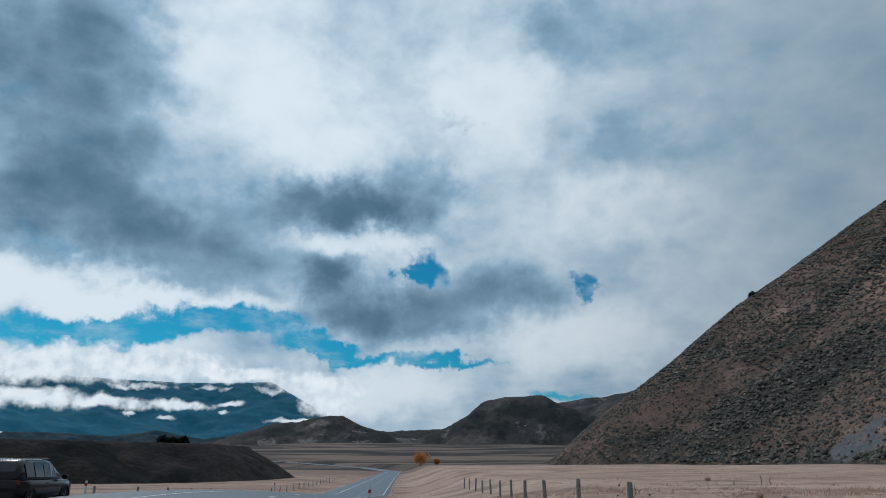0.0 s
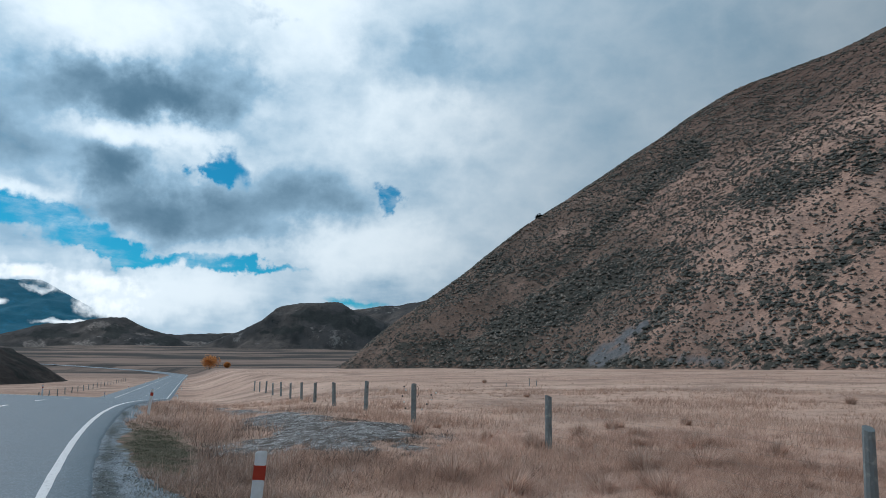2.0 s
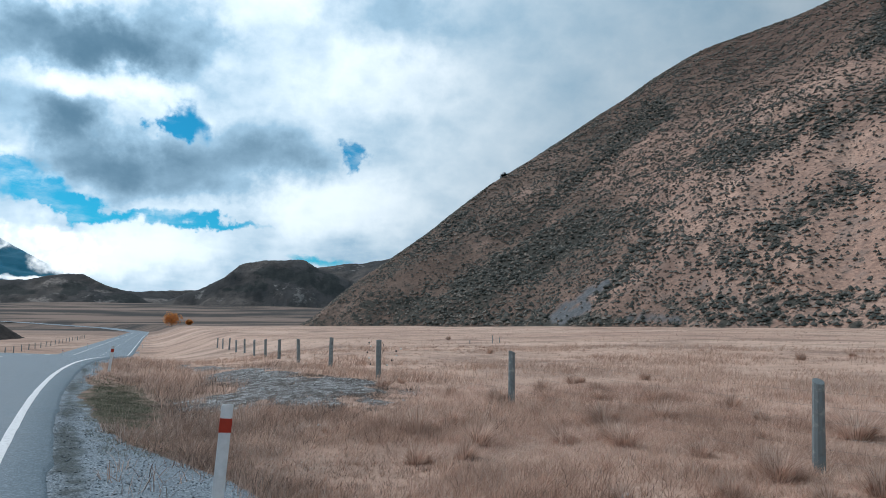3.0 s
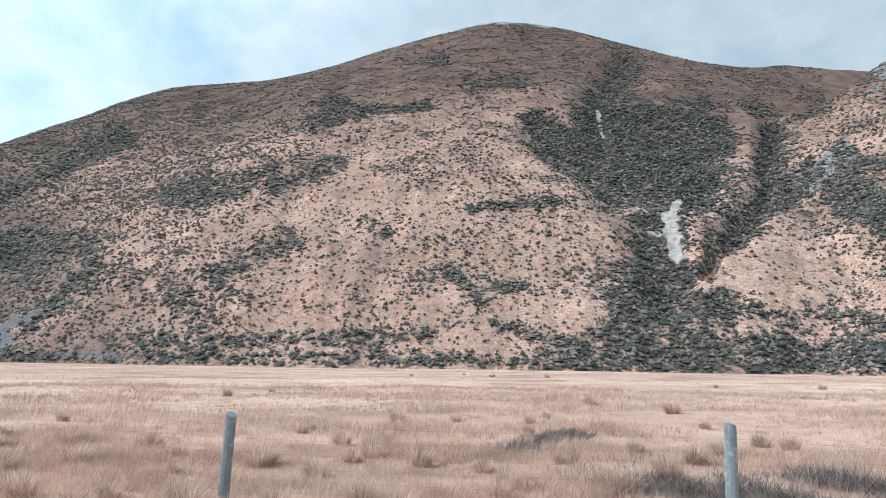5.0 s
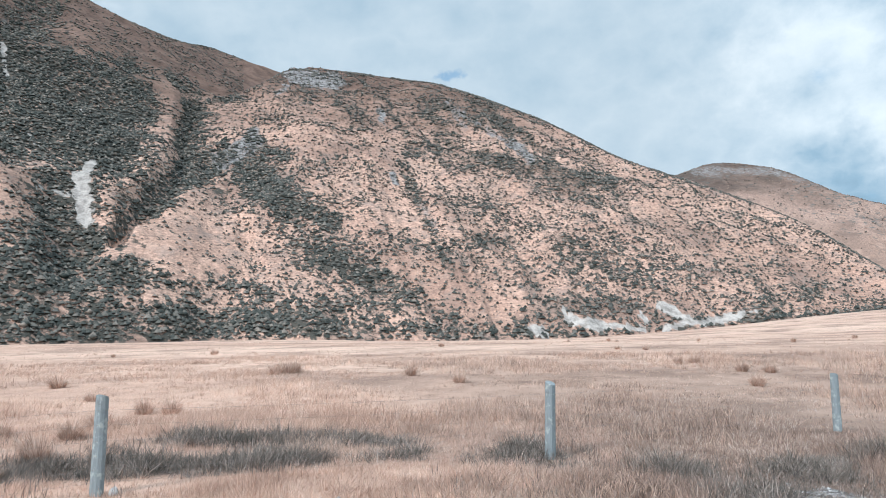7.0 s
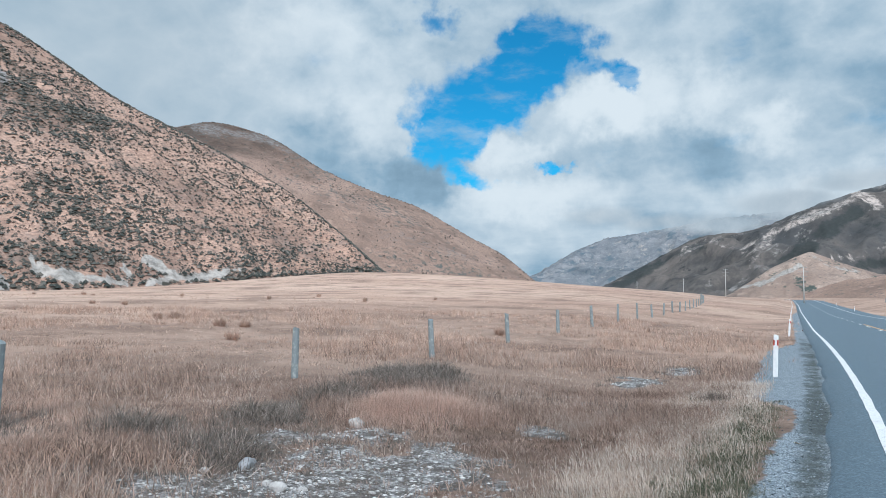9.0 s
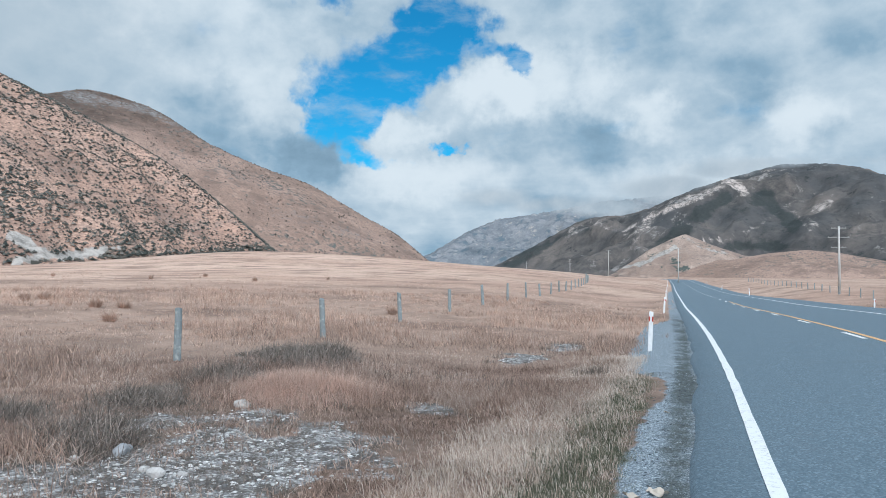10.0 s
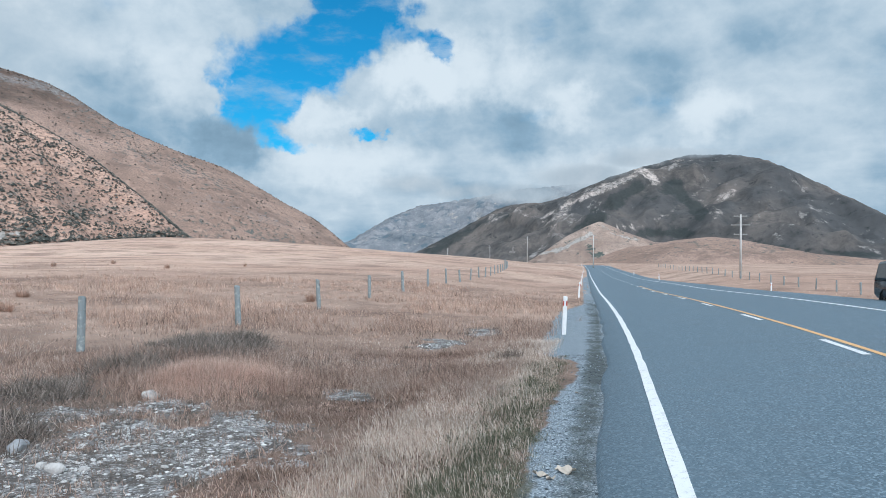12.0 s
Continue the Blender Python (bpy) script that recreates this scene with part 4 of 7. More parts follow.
# the second hill
TWO_LOW = stroke_mask([(92.9, 13.6, 96.0, 10.7, 1.4, 0.9), (95.1, 11.7, 99.0, 9.7, 0.9, 0.8), (97.2, 7.6, 100.1, 5.7, 1.2, 0.85), (92.5, 15.9, 95.2, 14.8, 0.6, 0.7), (84.5, 5.6, 89.9, 3.7, 0.8, 0.8), (89.9, 4.6, 94.4, 3.6, 0.8, 0.8), (92.1, 1.4, 114.0, 0.4, 0.8, 0.95), (100.8, 3.5, 105.6, 3.4, 1.1, 0.7),
                       (97.8, 2.2, 102.7, 1.7, 0.8, 0.8), (97.5, 7.4, 101.9, 4.9, 1.4, 1), (101.9, 5.8, 104.8, 4.5, 0.7, 0.7), (98.8, 2.3, 109.2, 1.0, 0.9, 0.8), (88.0, 1.0, 97.0, 2.0, 1.2, 0.9)], 12, wander=0.6)
TWO_HIGH = stroke_mask([(99.5, 19.3, 101.5, 16.9, 0.7, 0.6), (103.4, 19.3, 105.3, 16.5, 0.5, 0.7), (105.2, 14.4, 106.1, 11.4, 0.5, 0.8), (106.1, 11.4, 108.8, 5.7, 0.4, 0.6), (107.1, 18.8, 109.5, 14.8, 1.0, 0.7), (108.0, 19.1, 111.7, 17.6, 0.6, 0.75), (105.9, 15.6, 111.7, 14.5, 1.0, 0.7), (111.7, 14.5, 121.9, 12.3, 0.8, 0.8),
                        (110.8, 19.3, 117.3, 14.6, 0.6, 0.8), (116.3, 12.4, 121.0, 11.0, 0.7, 0.65), (118.2, 7.3, 124.6, 3.6, 1.3, 0.6), (114.5, 1.9, 125.0, 2.6, 1.0, 0.7), (110.8, 8.2, 113.6, 7.8, 0.6, 0.7), (131.8, 1.6, 136.3, 3.3, 0.6, 0.6)], 10, wander=0.5)
# open tussock with hardly a shrub
BARE = stroke_mask([(54.5, 14.6, 63.0, 12.7, 1.6, 0.8), (67.8, 4.9, 71.9, 5.2, 1.0, 1), (48.3, 11.1, 51.0, 11.5, 0.6, 0.8), (59.1, 1.8, 64.6, 2.4, 0.4, 1), (51.7, 15.8, 58.1, 18.0, 0.9, 0.4), (42.5, 14.1, 45.4, 15.3, 0.4, 0.6), (84.5, 8.1, 90.5, 8.2, 1.9, 0.75), (69.0, 5.0, 75.7, 5.6, 0.8, 1),
                    (102.9, 11.2, 105.7, 9.9, 1.0, 1), (85.6, 20.6, 87.9, 17.9, 0.9, 0.9), (85.4, 4.6, 89.0, 2.3, 0.4, 0.9), (115.4, 5.5, 118.2, 4.1, 0.7, 0.7), (101.0, 9.2, 105.5, 11.2, 0.7, 0.8), (111.8, 9.1, 114.0, 8.2, 0.5, 0.6)], 12, soft=(0.4, 1.5), wander=0.6)


def gully_mask(x, y, z):
    """How thick the scrub grows: the gully between the hills, the foot of the slopes, patches."""
    m = np.zeros(np.shape(x))
    for layer, k in ((FLANK_THICK, 1), (FRONT_THICK, 0.9), (FOOT_THICK, 1), (GULLY_THICK, 1), (TWO_LOW, 1), (TWO_HIGH, 0.68)):
        m = np.maximum(m, k * layer(x, y, z))
    foot = 1 - sstep(z - ground_z(x, y) + 3 * fnoise(x, y, 30, 3), 1, 6)
    m = np.maximum(m, 0.7 * foot * (1 - BARE(x, y, z)))
    return np.clip(m * (0.72 + 0.28 * sstep(fnoise(x, y, 18, 4), -0.5, 0.1)), 0, 1)


def heath_shade_mask(x, y, z):
    """Dark heath on northern flank and gully; flank and crest carry painted cloud shade."""
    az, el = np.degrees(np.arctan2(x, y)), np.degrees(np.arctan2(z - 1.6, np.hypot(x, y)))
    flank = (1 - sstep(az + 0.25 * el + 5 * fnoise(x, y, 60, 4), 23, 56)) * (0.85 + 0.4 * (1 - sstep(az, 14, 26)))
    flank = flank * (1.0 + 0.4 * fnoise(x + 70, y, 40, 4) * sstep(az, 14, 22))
    # the crest behind the long rib of the first hill, darkened as cloud shade
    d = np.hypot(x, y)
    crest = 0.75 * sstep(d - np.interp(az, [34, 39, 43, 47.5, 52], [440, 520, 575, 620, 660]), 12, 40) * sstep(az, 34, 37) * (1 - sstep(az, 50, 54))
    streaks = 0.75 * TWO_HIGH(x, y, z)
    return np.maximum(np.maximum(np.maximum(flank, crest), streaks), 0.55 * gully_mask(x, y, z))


def build_hills():
    hill_mesh("hill_main", main_height, 2, 108, 120, 1250, 580, 245, HILL, "steep tan tussock hill dotted with dark scrub", {"scree": MAIN_SCREE, "scrub": gully_mask, "heath": heath_shade_mask, "rock": ROCK, "shingle": SHINGLE})
    hill_mesh("hill_second", two_height, 78, 150, 120, 900, 460, 205, HILL, "rounded tan hill with a crag and pale scree", {"scree": TWO_SCREE, "scrub": gully_mask, "heath": heath_shade_mask, "rock": ROCK})
    hill_mesh("hill_third", three_height, 112, 162, 450, 1600, 320, 150, HILL_THREE, "bare brown hill behind the nearer slopes", {"rock": THREE_ROCK, "heath": THREE_SHADE})


# cloud shade on the third hill, painted through the heath attribute
THREE_SHADE = stroke_mask([(127.5, 12.2, 134.0, 11.6, 1.2, 0.5), (134.0, 11.0, 141.0, 8.2, 1.0, 0.42), (129.0, 9.0, 138.0, 6.8, 1.8, 0.4), (146.0, 4.6, 151.0, 3.4, 0.9, 0.35)], 60, (0.1, 2.0), wander=0.8)
THREE_ROCK = stroke_mask([(128.4, 12.4, 134.5, 12.0, 0.5, 0.6), (133.5, 12.2, 137.5, 10.4, 0.25, 0.5), (136.0, 9.0, 141.0, 7.2, 0.5, 0.35), (143.0, 5.0, 150.0, 3.0, 0.7, 0.4)], 40, wander=0.4)
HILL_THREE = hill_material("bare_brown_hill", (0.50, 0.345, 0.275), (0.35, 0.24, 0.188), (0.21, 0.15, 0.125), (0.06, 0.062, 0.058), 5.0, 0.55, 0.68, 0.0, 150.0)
build_hills()


def far_hill(name, rows, slope, crest, az0, az1, d0, d1, mat, label, big, small, size, n_az=280, n_d=90, flat=0.0, masks=None):
    pts = ridge(rows, big * 0.55)
    hill_mesh(name, lambda x, y: skyline(weather(ridge_height(x, y, pts, slope, crest, flat), x, y, big, small, size), x, y, rows, small * 0.6, 0.25), az0, az1, d0, d1, n_az, n_d, mat, label, masks or {})


BUTTE_BUSH = ellipse_mask([(8.0, 3.7, 2.2, 0.9, -0.3), (6.2, 4.0, 1.8, 0.5, 0), (2.6, 2.6, 2.0, 0.6, 1.5), (10, 3.2, 1.6, 0.8, 0), (4.3, 0.5, 4, 0.3, 0)], 90)
BUTTE_PALE = ellipse_mask([(5.9, 2.2, 0.9, 0.7, 0, 0.45), (8.0, 2.3, 0.8, 0.4, -0.8, 0.45), (6.5, 1.15, 2.6, 0.16, 3)], 70)
PEAK_BUSH = ellipse_mask([(-8.3, 2.5, 1.1, 0.55, 0), (-12.8, 2.0, 1.8, 0.4, 0), (-5.5, 1.8, 1.5, 0.3, 0), (-15, 1.0, 2, 0.3, 0)], 90)
PEAK_PALE = ellipse_mask([(-9.5, 2.85, 0.8, 0.3, 0.5), (-10.4, 1.5, 1.3, 0.22, 0), (-6.6, 2.2, 0.7, 0.2, -1), (-13.3, 1.3, 0.8, 0.3, 0.5), (-2, 1.6, 2, 0.2, 0)], 70)
DARK_BUSH = stroke_mask([(177.2, 4.9, 178.9, 5.9, 0.5, 0.9), (175.4, 3.8, 177.6, 4.6, 0.4, 0.8), (172.8, 1.5, 175.8, 3.5, 0.5, 0.7), (162.2, 0.8, 165.4, 2.6, 0.4, 0.9), (165.4, 2.6, 168.2, 3.8, 0.4, 0.7), (178.9, 2.2, 183.1, 2.1, 0.4, 0.8), (189.0, 1.1, 195.3, 0.5, 0.22, 1), (181.8, 5.4, 183.5, 3.7, 0.4, 0.7),
                         (187.1, 1.7, 188.6, 1.1, 0.2, 0.8), (179.7, 5.0, 181.8, 5.9, 0.5, 0.6)], 90, wander=0.3)
# pale stone streaks, and the ridge where sunlight is painted in
DARK_PALE = stroke_mask([(178.9, 7.3, 180.2, 6.4, 0.4, 1), (173.2, 4.7, 178.5, 6.7, 0.3, 0.95), (171.4, 3.5, 173.2, 4.6, 0.2, 0.8), (184.8, 4.8, 185.7, 5.2, 0.3, 0.9), (184.4, 4.2, 184.9, 3.6, 0.2, 0.7), (183.3, 4.7, 184.6, 3.4, 0.18, 0.6), (177.4, 2.6, 178.5, 2.8, 0.2, 0.9), (178.5, 2.4, 181.0, 3.7, 0.2, 0.7), (181.0, 3.7, 183.5, 5.4, 0.14, 0.5),
                         (171.6, 3.1, 173.2, 4.0, 0.4, 0.6), (172.3, 2.9, 171.8, 2.0, 0.2, 0.6), (183.9, 6.2, 185.9, 5.7, 0.2, 0.45), (180.2, 7.6, 183.1, 7.9, 0.2, 0.6), (166.8, 2.9, 168.7, 4.4, 0.2, 0.6), (168.7, 4.4, 170.9, 3.6, 0.2, 0.6)], 60, wander=0.25)
CONE_SCREE = stroke_mask([(170.9, 0.5, 173.2, 1.1, 0.12, 0.8), (172.5, 0.8, 175.2, 2.2, 0.2, 0.9), (176.7, 2.2, 178.9, 1.7, 0.12, 0.7), (177.6, 1.5, 181.0, 0.7, 0.1, 0.5), (176.0, 2.9, 176.8, 2.2, 0.2, 0.5)], 20, wander=0.15)
CONE_BUSH = stroke_mask([(175.0, 1.1, 175.9, 0.4, 0.3, 0.7), (178.5, 0.4, 181.8, 0.0, 0.2, 0.8), (179.8, 1.1, 181.4, 0.4, 0.2, 0.6)], 20, wander=0.2)


def mountain_ribs(x, y):
    rib = 1 - np.abs(fnoise(x, y, 380, 4))
    side = 1 - np.abs(fnoise(x + 900, y - 300, 137, 3))
    az = np.degrees(np.arctan2(x, y)) % 360
    return rib, side, 1 - 0.8 * sstep(az, 183, 189)


def dark_stone_sunlit(x, y, z):
    """Bare rock along the ribs, with sunlight on the ridge painted pale."""
    rib, side, area = mountain_ribs(x, y)
    return DARK_PALE(x, y, z) + 0.42 * area * sstep(0.55 * rib + 0.55 * side, 0.74, 1.02) * sstep(z, 60, 160)


def dark_bush_shade(x, y, z):
    """Scrub down in the gullies, darkened further to paint in gully shading."""
    rib, side, area = mountain_ribs(x, y)
    return DARK_BUSH(x, y, z) + 0.5 * area * (1 - sstep(0.6 * rib + 0.4 * side, 0.35, 0.68))


def build_far_hills():
    far_hill("hill_butte", [(-4, 1.0, 2150), (-2.6, 1.4, 2150), (0.3, 2.5, 2150), (2, 3.45, 2150), (3.3, 4.6, 2160), (4.8, 4.85, 2170), (6.4, 4.95, 2180), (8, 5.05, 2180), (9.1, 4.4, 2200), (11.4, 3.65, 2220), (14, 2.4, 2250)],
             0.62, 25, -8, 20, 1500, 2900, HILL_FAR, "flat-topped dark hill far down the valley", 26, 6, 150, masks={"bush": BUTTE_BUSH, "pale": BUTTE_PALE})
    far_hill("hill_behind_butte", [(5, 3.4, 3200), (9.1, 4.4, 3200), (11.4, 4.8, 3200), (12.8, 4.85, 3200), (14.9, 5.25, 3200), (19, 6.8, 3200), (24, 7.5, 3200)], 0.5, 50, 0, 28, 2500, 4000, HILL_FAR, "distant dark ridge behind the flat-topped hill", 18, 6, 200, 260, 80)
    far_hill("hill_peaked", [(-22, 0.6, 2700), (-18.5, 1.1, 2650), (-16.4, 1.68, 2650), (-13.1, 2.76, 2650), (-11.3, 2.9, 2650), (-9.4, 3.32, 2650), (-7.9, 3.42, 2650), (-6.3, 2.6, 2700), (-4.7, 2.2, 2750), (-2.2, 2.33, 2900), (0, 2.45, 3000), (3, 2.2, 3100)],
             0.42, 18, -26, 8, 1900, 3600, HILL_FAR, "low peaked brown hill on the far valley floor", 24, 6, 160, masks={"bush": PEAK_BUSH, "pale": PEAK_PALE})
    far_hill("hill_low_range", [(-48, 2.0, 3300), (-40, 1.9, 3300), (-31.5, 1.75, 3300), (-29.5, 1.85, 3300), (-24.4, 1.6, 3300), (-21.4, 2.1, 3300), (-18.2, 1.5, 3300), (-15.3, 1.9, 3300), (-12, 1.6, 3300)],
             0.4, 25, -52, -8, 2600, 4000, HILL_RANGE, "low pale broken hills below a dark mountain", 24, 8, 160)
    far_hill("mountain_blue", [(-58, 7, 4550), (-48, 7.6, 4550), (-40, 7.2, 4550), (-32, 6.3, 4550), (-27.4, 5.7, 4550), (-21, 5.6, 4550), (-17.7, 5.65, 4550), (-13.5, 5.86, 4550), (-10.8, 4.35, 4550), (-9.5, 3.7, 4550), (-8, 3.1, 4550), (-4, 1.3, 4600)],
             0.5, 40, -64, 2, 3700, 4880, HILL_HAZE_BLUE, "blue-green mountain under low cloud, tinted for distance haze", 26, 9, 300)
    far_hill("mountain_grey", [(152, 0.2, 4300), (155.6, 1.35, 4300), (158.8, 3.25, 4300), (161.1, 4.28, 4300), (165.7, 5.0, 4300), (170, 5.8, 4300), (176, 6.2, 4300)], 0.45, 60, 148, 182, 3400, 4880, HILL_GREY, "grey stony mountain with its top in cloud", 70, 22, 420)
    far_hill("mountain_dark", [(159.5, -0.3, 2450), (161.4, 0.7, 2450), (164.3, 2.2, 2450), (167.5, 4.05, 2430), (168.9, 4.5, 2420), (171.5, 4.65, 2400), (173.3, 5.15, 2380), (176.7, 6.6, 2350), (180, 7.55, 2300), (182.8, 8.15, 2280), (186.2, 8.0, 2260), (188.3, 7.42, 2250), (191.4, 5.74, 2240), (195.6, 3.2, 2230), (200, 0.6, 2220)],
             0.50, 60, 155, 206, 1300, 3200, HILL_ROCKY, "broad dark mountain with stony gullies", 75, 10, 300, 420, 140, masks={"bush": dark_bush_shade, "pale": dark_stone_sunlit})
    far_hill("hill_cone", [(168.5, -1.0, 880), (170.7, 0.2, 880), (173.3, 2.0, 880), (175.9, 3.25, 880), (177.9, 2.32, 890), (180, 1.55, 910)], 0.50, 8, 164, 188, 700, 1200, HILL_CONE, "small pale pointed hill above the road", 5, 1.8, 45, 320, 110, masks={"scree": CONE_SCREE, "scrub": CONE_BUSH})
    far_hill("hill_knoll", [(179, 1.2, 840), (181.6, 1.68, 830), (184.3, 1.95, 820), (186.5, 1.7, 820), (191.3, 0.65, 820), (198, 0.0, 830)], 0.34, 45, 174, 206, 560, 1200, HILL_THREE, "smooth rounded brown knoll", 2, 0.6, 90, 260, 90)
    bank_pts = [(*polar(a, d), 6.4) for a, d in ((-75, 330), (-50, 290), (-29.5, 262))]
    hill_mesh("terrace_bank", lambda x, y: np.minimum(weather(ridge_height(x, y, bank_pts, 0.62, 1.0, 62) + 1.2, x, y, 2.6, 0.5, 24), 6.3 + 0.12 * fnoise(x, y, 40, 3)), -80, -8, 130, 500, 320, 120, BANK, "dark eroded river terrace bank beside the flats", {})


HILL_CONE = hill_material("pale_stony_hill", (0.54, 0.42, 0.35), (0.37, 0.275, 0.225), (0.23, 0.175, 0.15), (0.045, 0.055, 0.05), 8.0, 0.58, 0.64, 0.0)
build_far_hills()


# ---------------------------------------------------------------- plants
def leaf_material(name, ramp, rough=0.85, patch=0.0, through=0.0):
    m, nt, b = material(name, rough, 0.15)
    n = Nodes(nt)
    v = n.island()
    if patch:
        v = n.math("ADD", n.math("MULTIPLY", v, 0.75), n.math("MULTIPLY", n.math("SUBTRACT", n.noise(patch, 4, 0.6), 0.42), 1.5))
        v = n.math("ADD", v, n.math("MULTIPLY", n.math("SUBTRACT", n.noise(patch * 0.25, 3, 0.6), 0.5), 0.7))
    c = n.ramp(v, *ramp)
    c = n.mix(n.step(n.noise(0.9, 4, 0.7), 0.35, 0.7, 0, 0.42), c, tuple(0.5 * (a + b_) for a, b_ in zip(ramp[0][1], (0.0, 0.0, 0.0))))
    n.color(c, b)
    if through:
        tr = nt.nodes.new("ShaderNodeBsdfTranslucent")
        nt.links.new(c, tr.inputs["Color"])
        mx = nt.nodes.new("ShaderNodeMixShader")
        mx.inputs[0].default_value = through
        nt.links.new(b.outputs[0], mx.inputs[1])
        nt.links.new(tr.outputs[0], mx.inputs[2])
        nt.links.new(mx.outputs[0], nt.nodes["Material Output"].inputs["Surface"])
    return m


SCRUB = leaf_material("hill_scrub", ((0.0, (0.040, 0.047, 0.042)), (0.45, (0.092, 0.097, 0.086)), (0.8, (0.17, 0.16, 0.14)), (1.0, (0.30, 0.255, 0.215))))


def octahedron():
    v = np.array([(1, 0, 0.15), (0, 1, -0.1), (-1, 0, 0.15), (0, -1, -0.1), (0.1, 0, 1), (0, 0, -0.8)])
    f = np.array([(0, 1, 4), (1, 2, 4), (2, 3, 4), (3, 0, 4), (1, 0, 5), (2, 1, 5), (3, 2, 5), (0, 3, 5)])
    return v * 1.1, f


def clumps(name, x, y, z, size, mat, label, category, lumps=1, squash=0.75, form=None):
    """Many small rugged bushes in one mesh, each a lump of its own."""
    V0, F0 = (form or octahedron)()
    nv = len(V0)
    V, F, base = [], [], 0
    for k in range(lumps):
        n = len(x)
        jit = 1 + 0.42 * (rng.random((n, nv)) - 0.5)
        turn = rng.random(n) * 6.283
        c, s = np.cos(turn)[:, None], np.sin(turn)[:, None]
        sz = (size if k == 0 else size * (0.45 + 0.35 * rng.random(n)))[:, None]
        wide = 1 + 0.5 * (rng.random((n, 1)) - 0.3)
        px, py, pz = V0[:, 0] * jit * sz * wide, V0[:, 1] * jit * sz, V0[:, 2] * jit * sz * squash
        off = 0 if k == 0 else 0.8
        ox, oy = (rng.random((2, n, 1)) - 0.5) * 2 * size[:, None] * off
        vx = x[:, None] + ox + px * c - py * s
        vy = y[:, None] + oy + px * s + py * c
        vz = z[:, None] + pz + 0.45 * sz * squash
        V.append(np.stack([vx, vy, vz], -1).reshape(-1, 3))
        F.append((F0[None] + nv * np.arange(n)[:, None, None]).reshape(-1, 3) + base)
        base += nv * n
    ob = soup(name, np.concatenate(V), np.concatenate(F), mat)
    return tagged(ob, label, category, kind="stuff")


def scatter_on(height, az0, az1, d0, d1, count, sparse, tone):
    """Bush places on a hill: bearing and distance limits, tries, the thin cover, and a rule for the thickness."""
    az = rng.uniform(az0, az1, count)
    d = np.sqrt(rng.uniform(d0 ** 2, d1 ** 2, count))
    x, y = polar(az, d)
    z = height(x, y)
    # only the slopes that face the valley
    beyond = height(*polar(az, d + 9))
    ok = (z > ground_z(x, y) + 0.4) & ((beyond - 1.6) / (d + 9) > (z - 1.6) / d)
    x, y, z, az, d = (v[ok] for v in (x, y, z, az, d))
    thick = gully_mask(x, y, z)
    patch = sstep(fnoise(x, y, 70, 4), -0.35, 0.6)
    tight = sstep(fnoise(x, y, 14, 3), -0.1, 0.5)
    tight = tight * (1 - 0.6 * (1 - sstep(az, 24, 40)) * sstep(fnoise(x + 300, y, 30, 3), -0.2, 0.3))
    open_ = 1 - 0.88 * BARE(x, y, z)
    p = np.clip(sparse * (0.5 + 0.5 * patch) * (0.35 + 0.65 * tight) * tone(az, d, z) * open_ + 0.95 * thick, 0, 1)
    bare = np.maximum(np.maximum(MAIN_SCREE(x, y, z), SHINGLE(x, y, z)), TWO_SCREE(x, y, z))
    ok = (rng.random(len(x)) < p * (1 - bare))
    size = (0.26 + 0.74 * rng.random(len(x)) ** 2.3) * (0.82 + 0.3 * thick) * (0.78 + 0.2 * d / 300) * (0.6 + 0.4 * sstep(az, 10, 22))
    return x[ok], y[ok], z[ok], size[ok]


def main_tone(az, d, z):
    high = sstep(z, 170, 250)
    return (1.2 + 1.8 * (1 - sstep(az, 34, 58)) * sstep(az, 16, 30)) * (1 - 0.5 * high) * (1.25 - 0.4 * sstep(z, 50, 170))


def two_tone(az, d, z):
    return 1.7 - 0.2 * sstep(az, 100, 106) + 0.3 * sstep(az, 108, 114)


def pyramid():
    return np.array([(1, 0, -0.25), (0, 1, -0.25), (-1, 0, -0.25), (0, -1, -0.25), (0.1, 0, 1.0)]) * 1.15, np.array([(0, 1, 4), (1, 2, 4), (2, 3, 4), (3, 0, 4)])


for height, limits, count, sparse, tone, label in ((main_height, (6, 92, 150, 800), 430000, 0.80, main_tone, "dark grey-green shrubs dotted over a tussock hillside"),
                                                   (two_height, (80, 146, 150, 620), 240000, 0.68, two_tone, "dark grey-green shrubs over a stony hillside"),
                                                   (main_height, (60, 90, 150, 620), 62000, 0.0, main_tone, "close grey-green scrub filling a gully"),
                                                   (two_height, (80, 96, 150, 330), 15000, 0.0, two_tone, "close grey-green scrub along the foot of a hill")):
    x, y, z, size = scatter_on(height, *limits, count, sparse, tone)
    large = size > 0.95
    for some, form, kind in ((large, octahedron, ""), (~large, pyramid, "low ")):
        clumps("hill_scrub", x[some], y[some], z[some], size[some], SCRUB, kind + label, "shrubs", 1, 0.78, form)


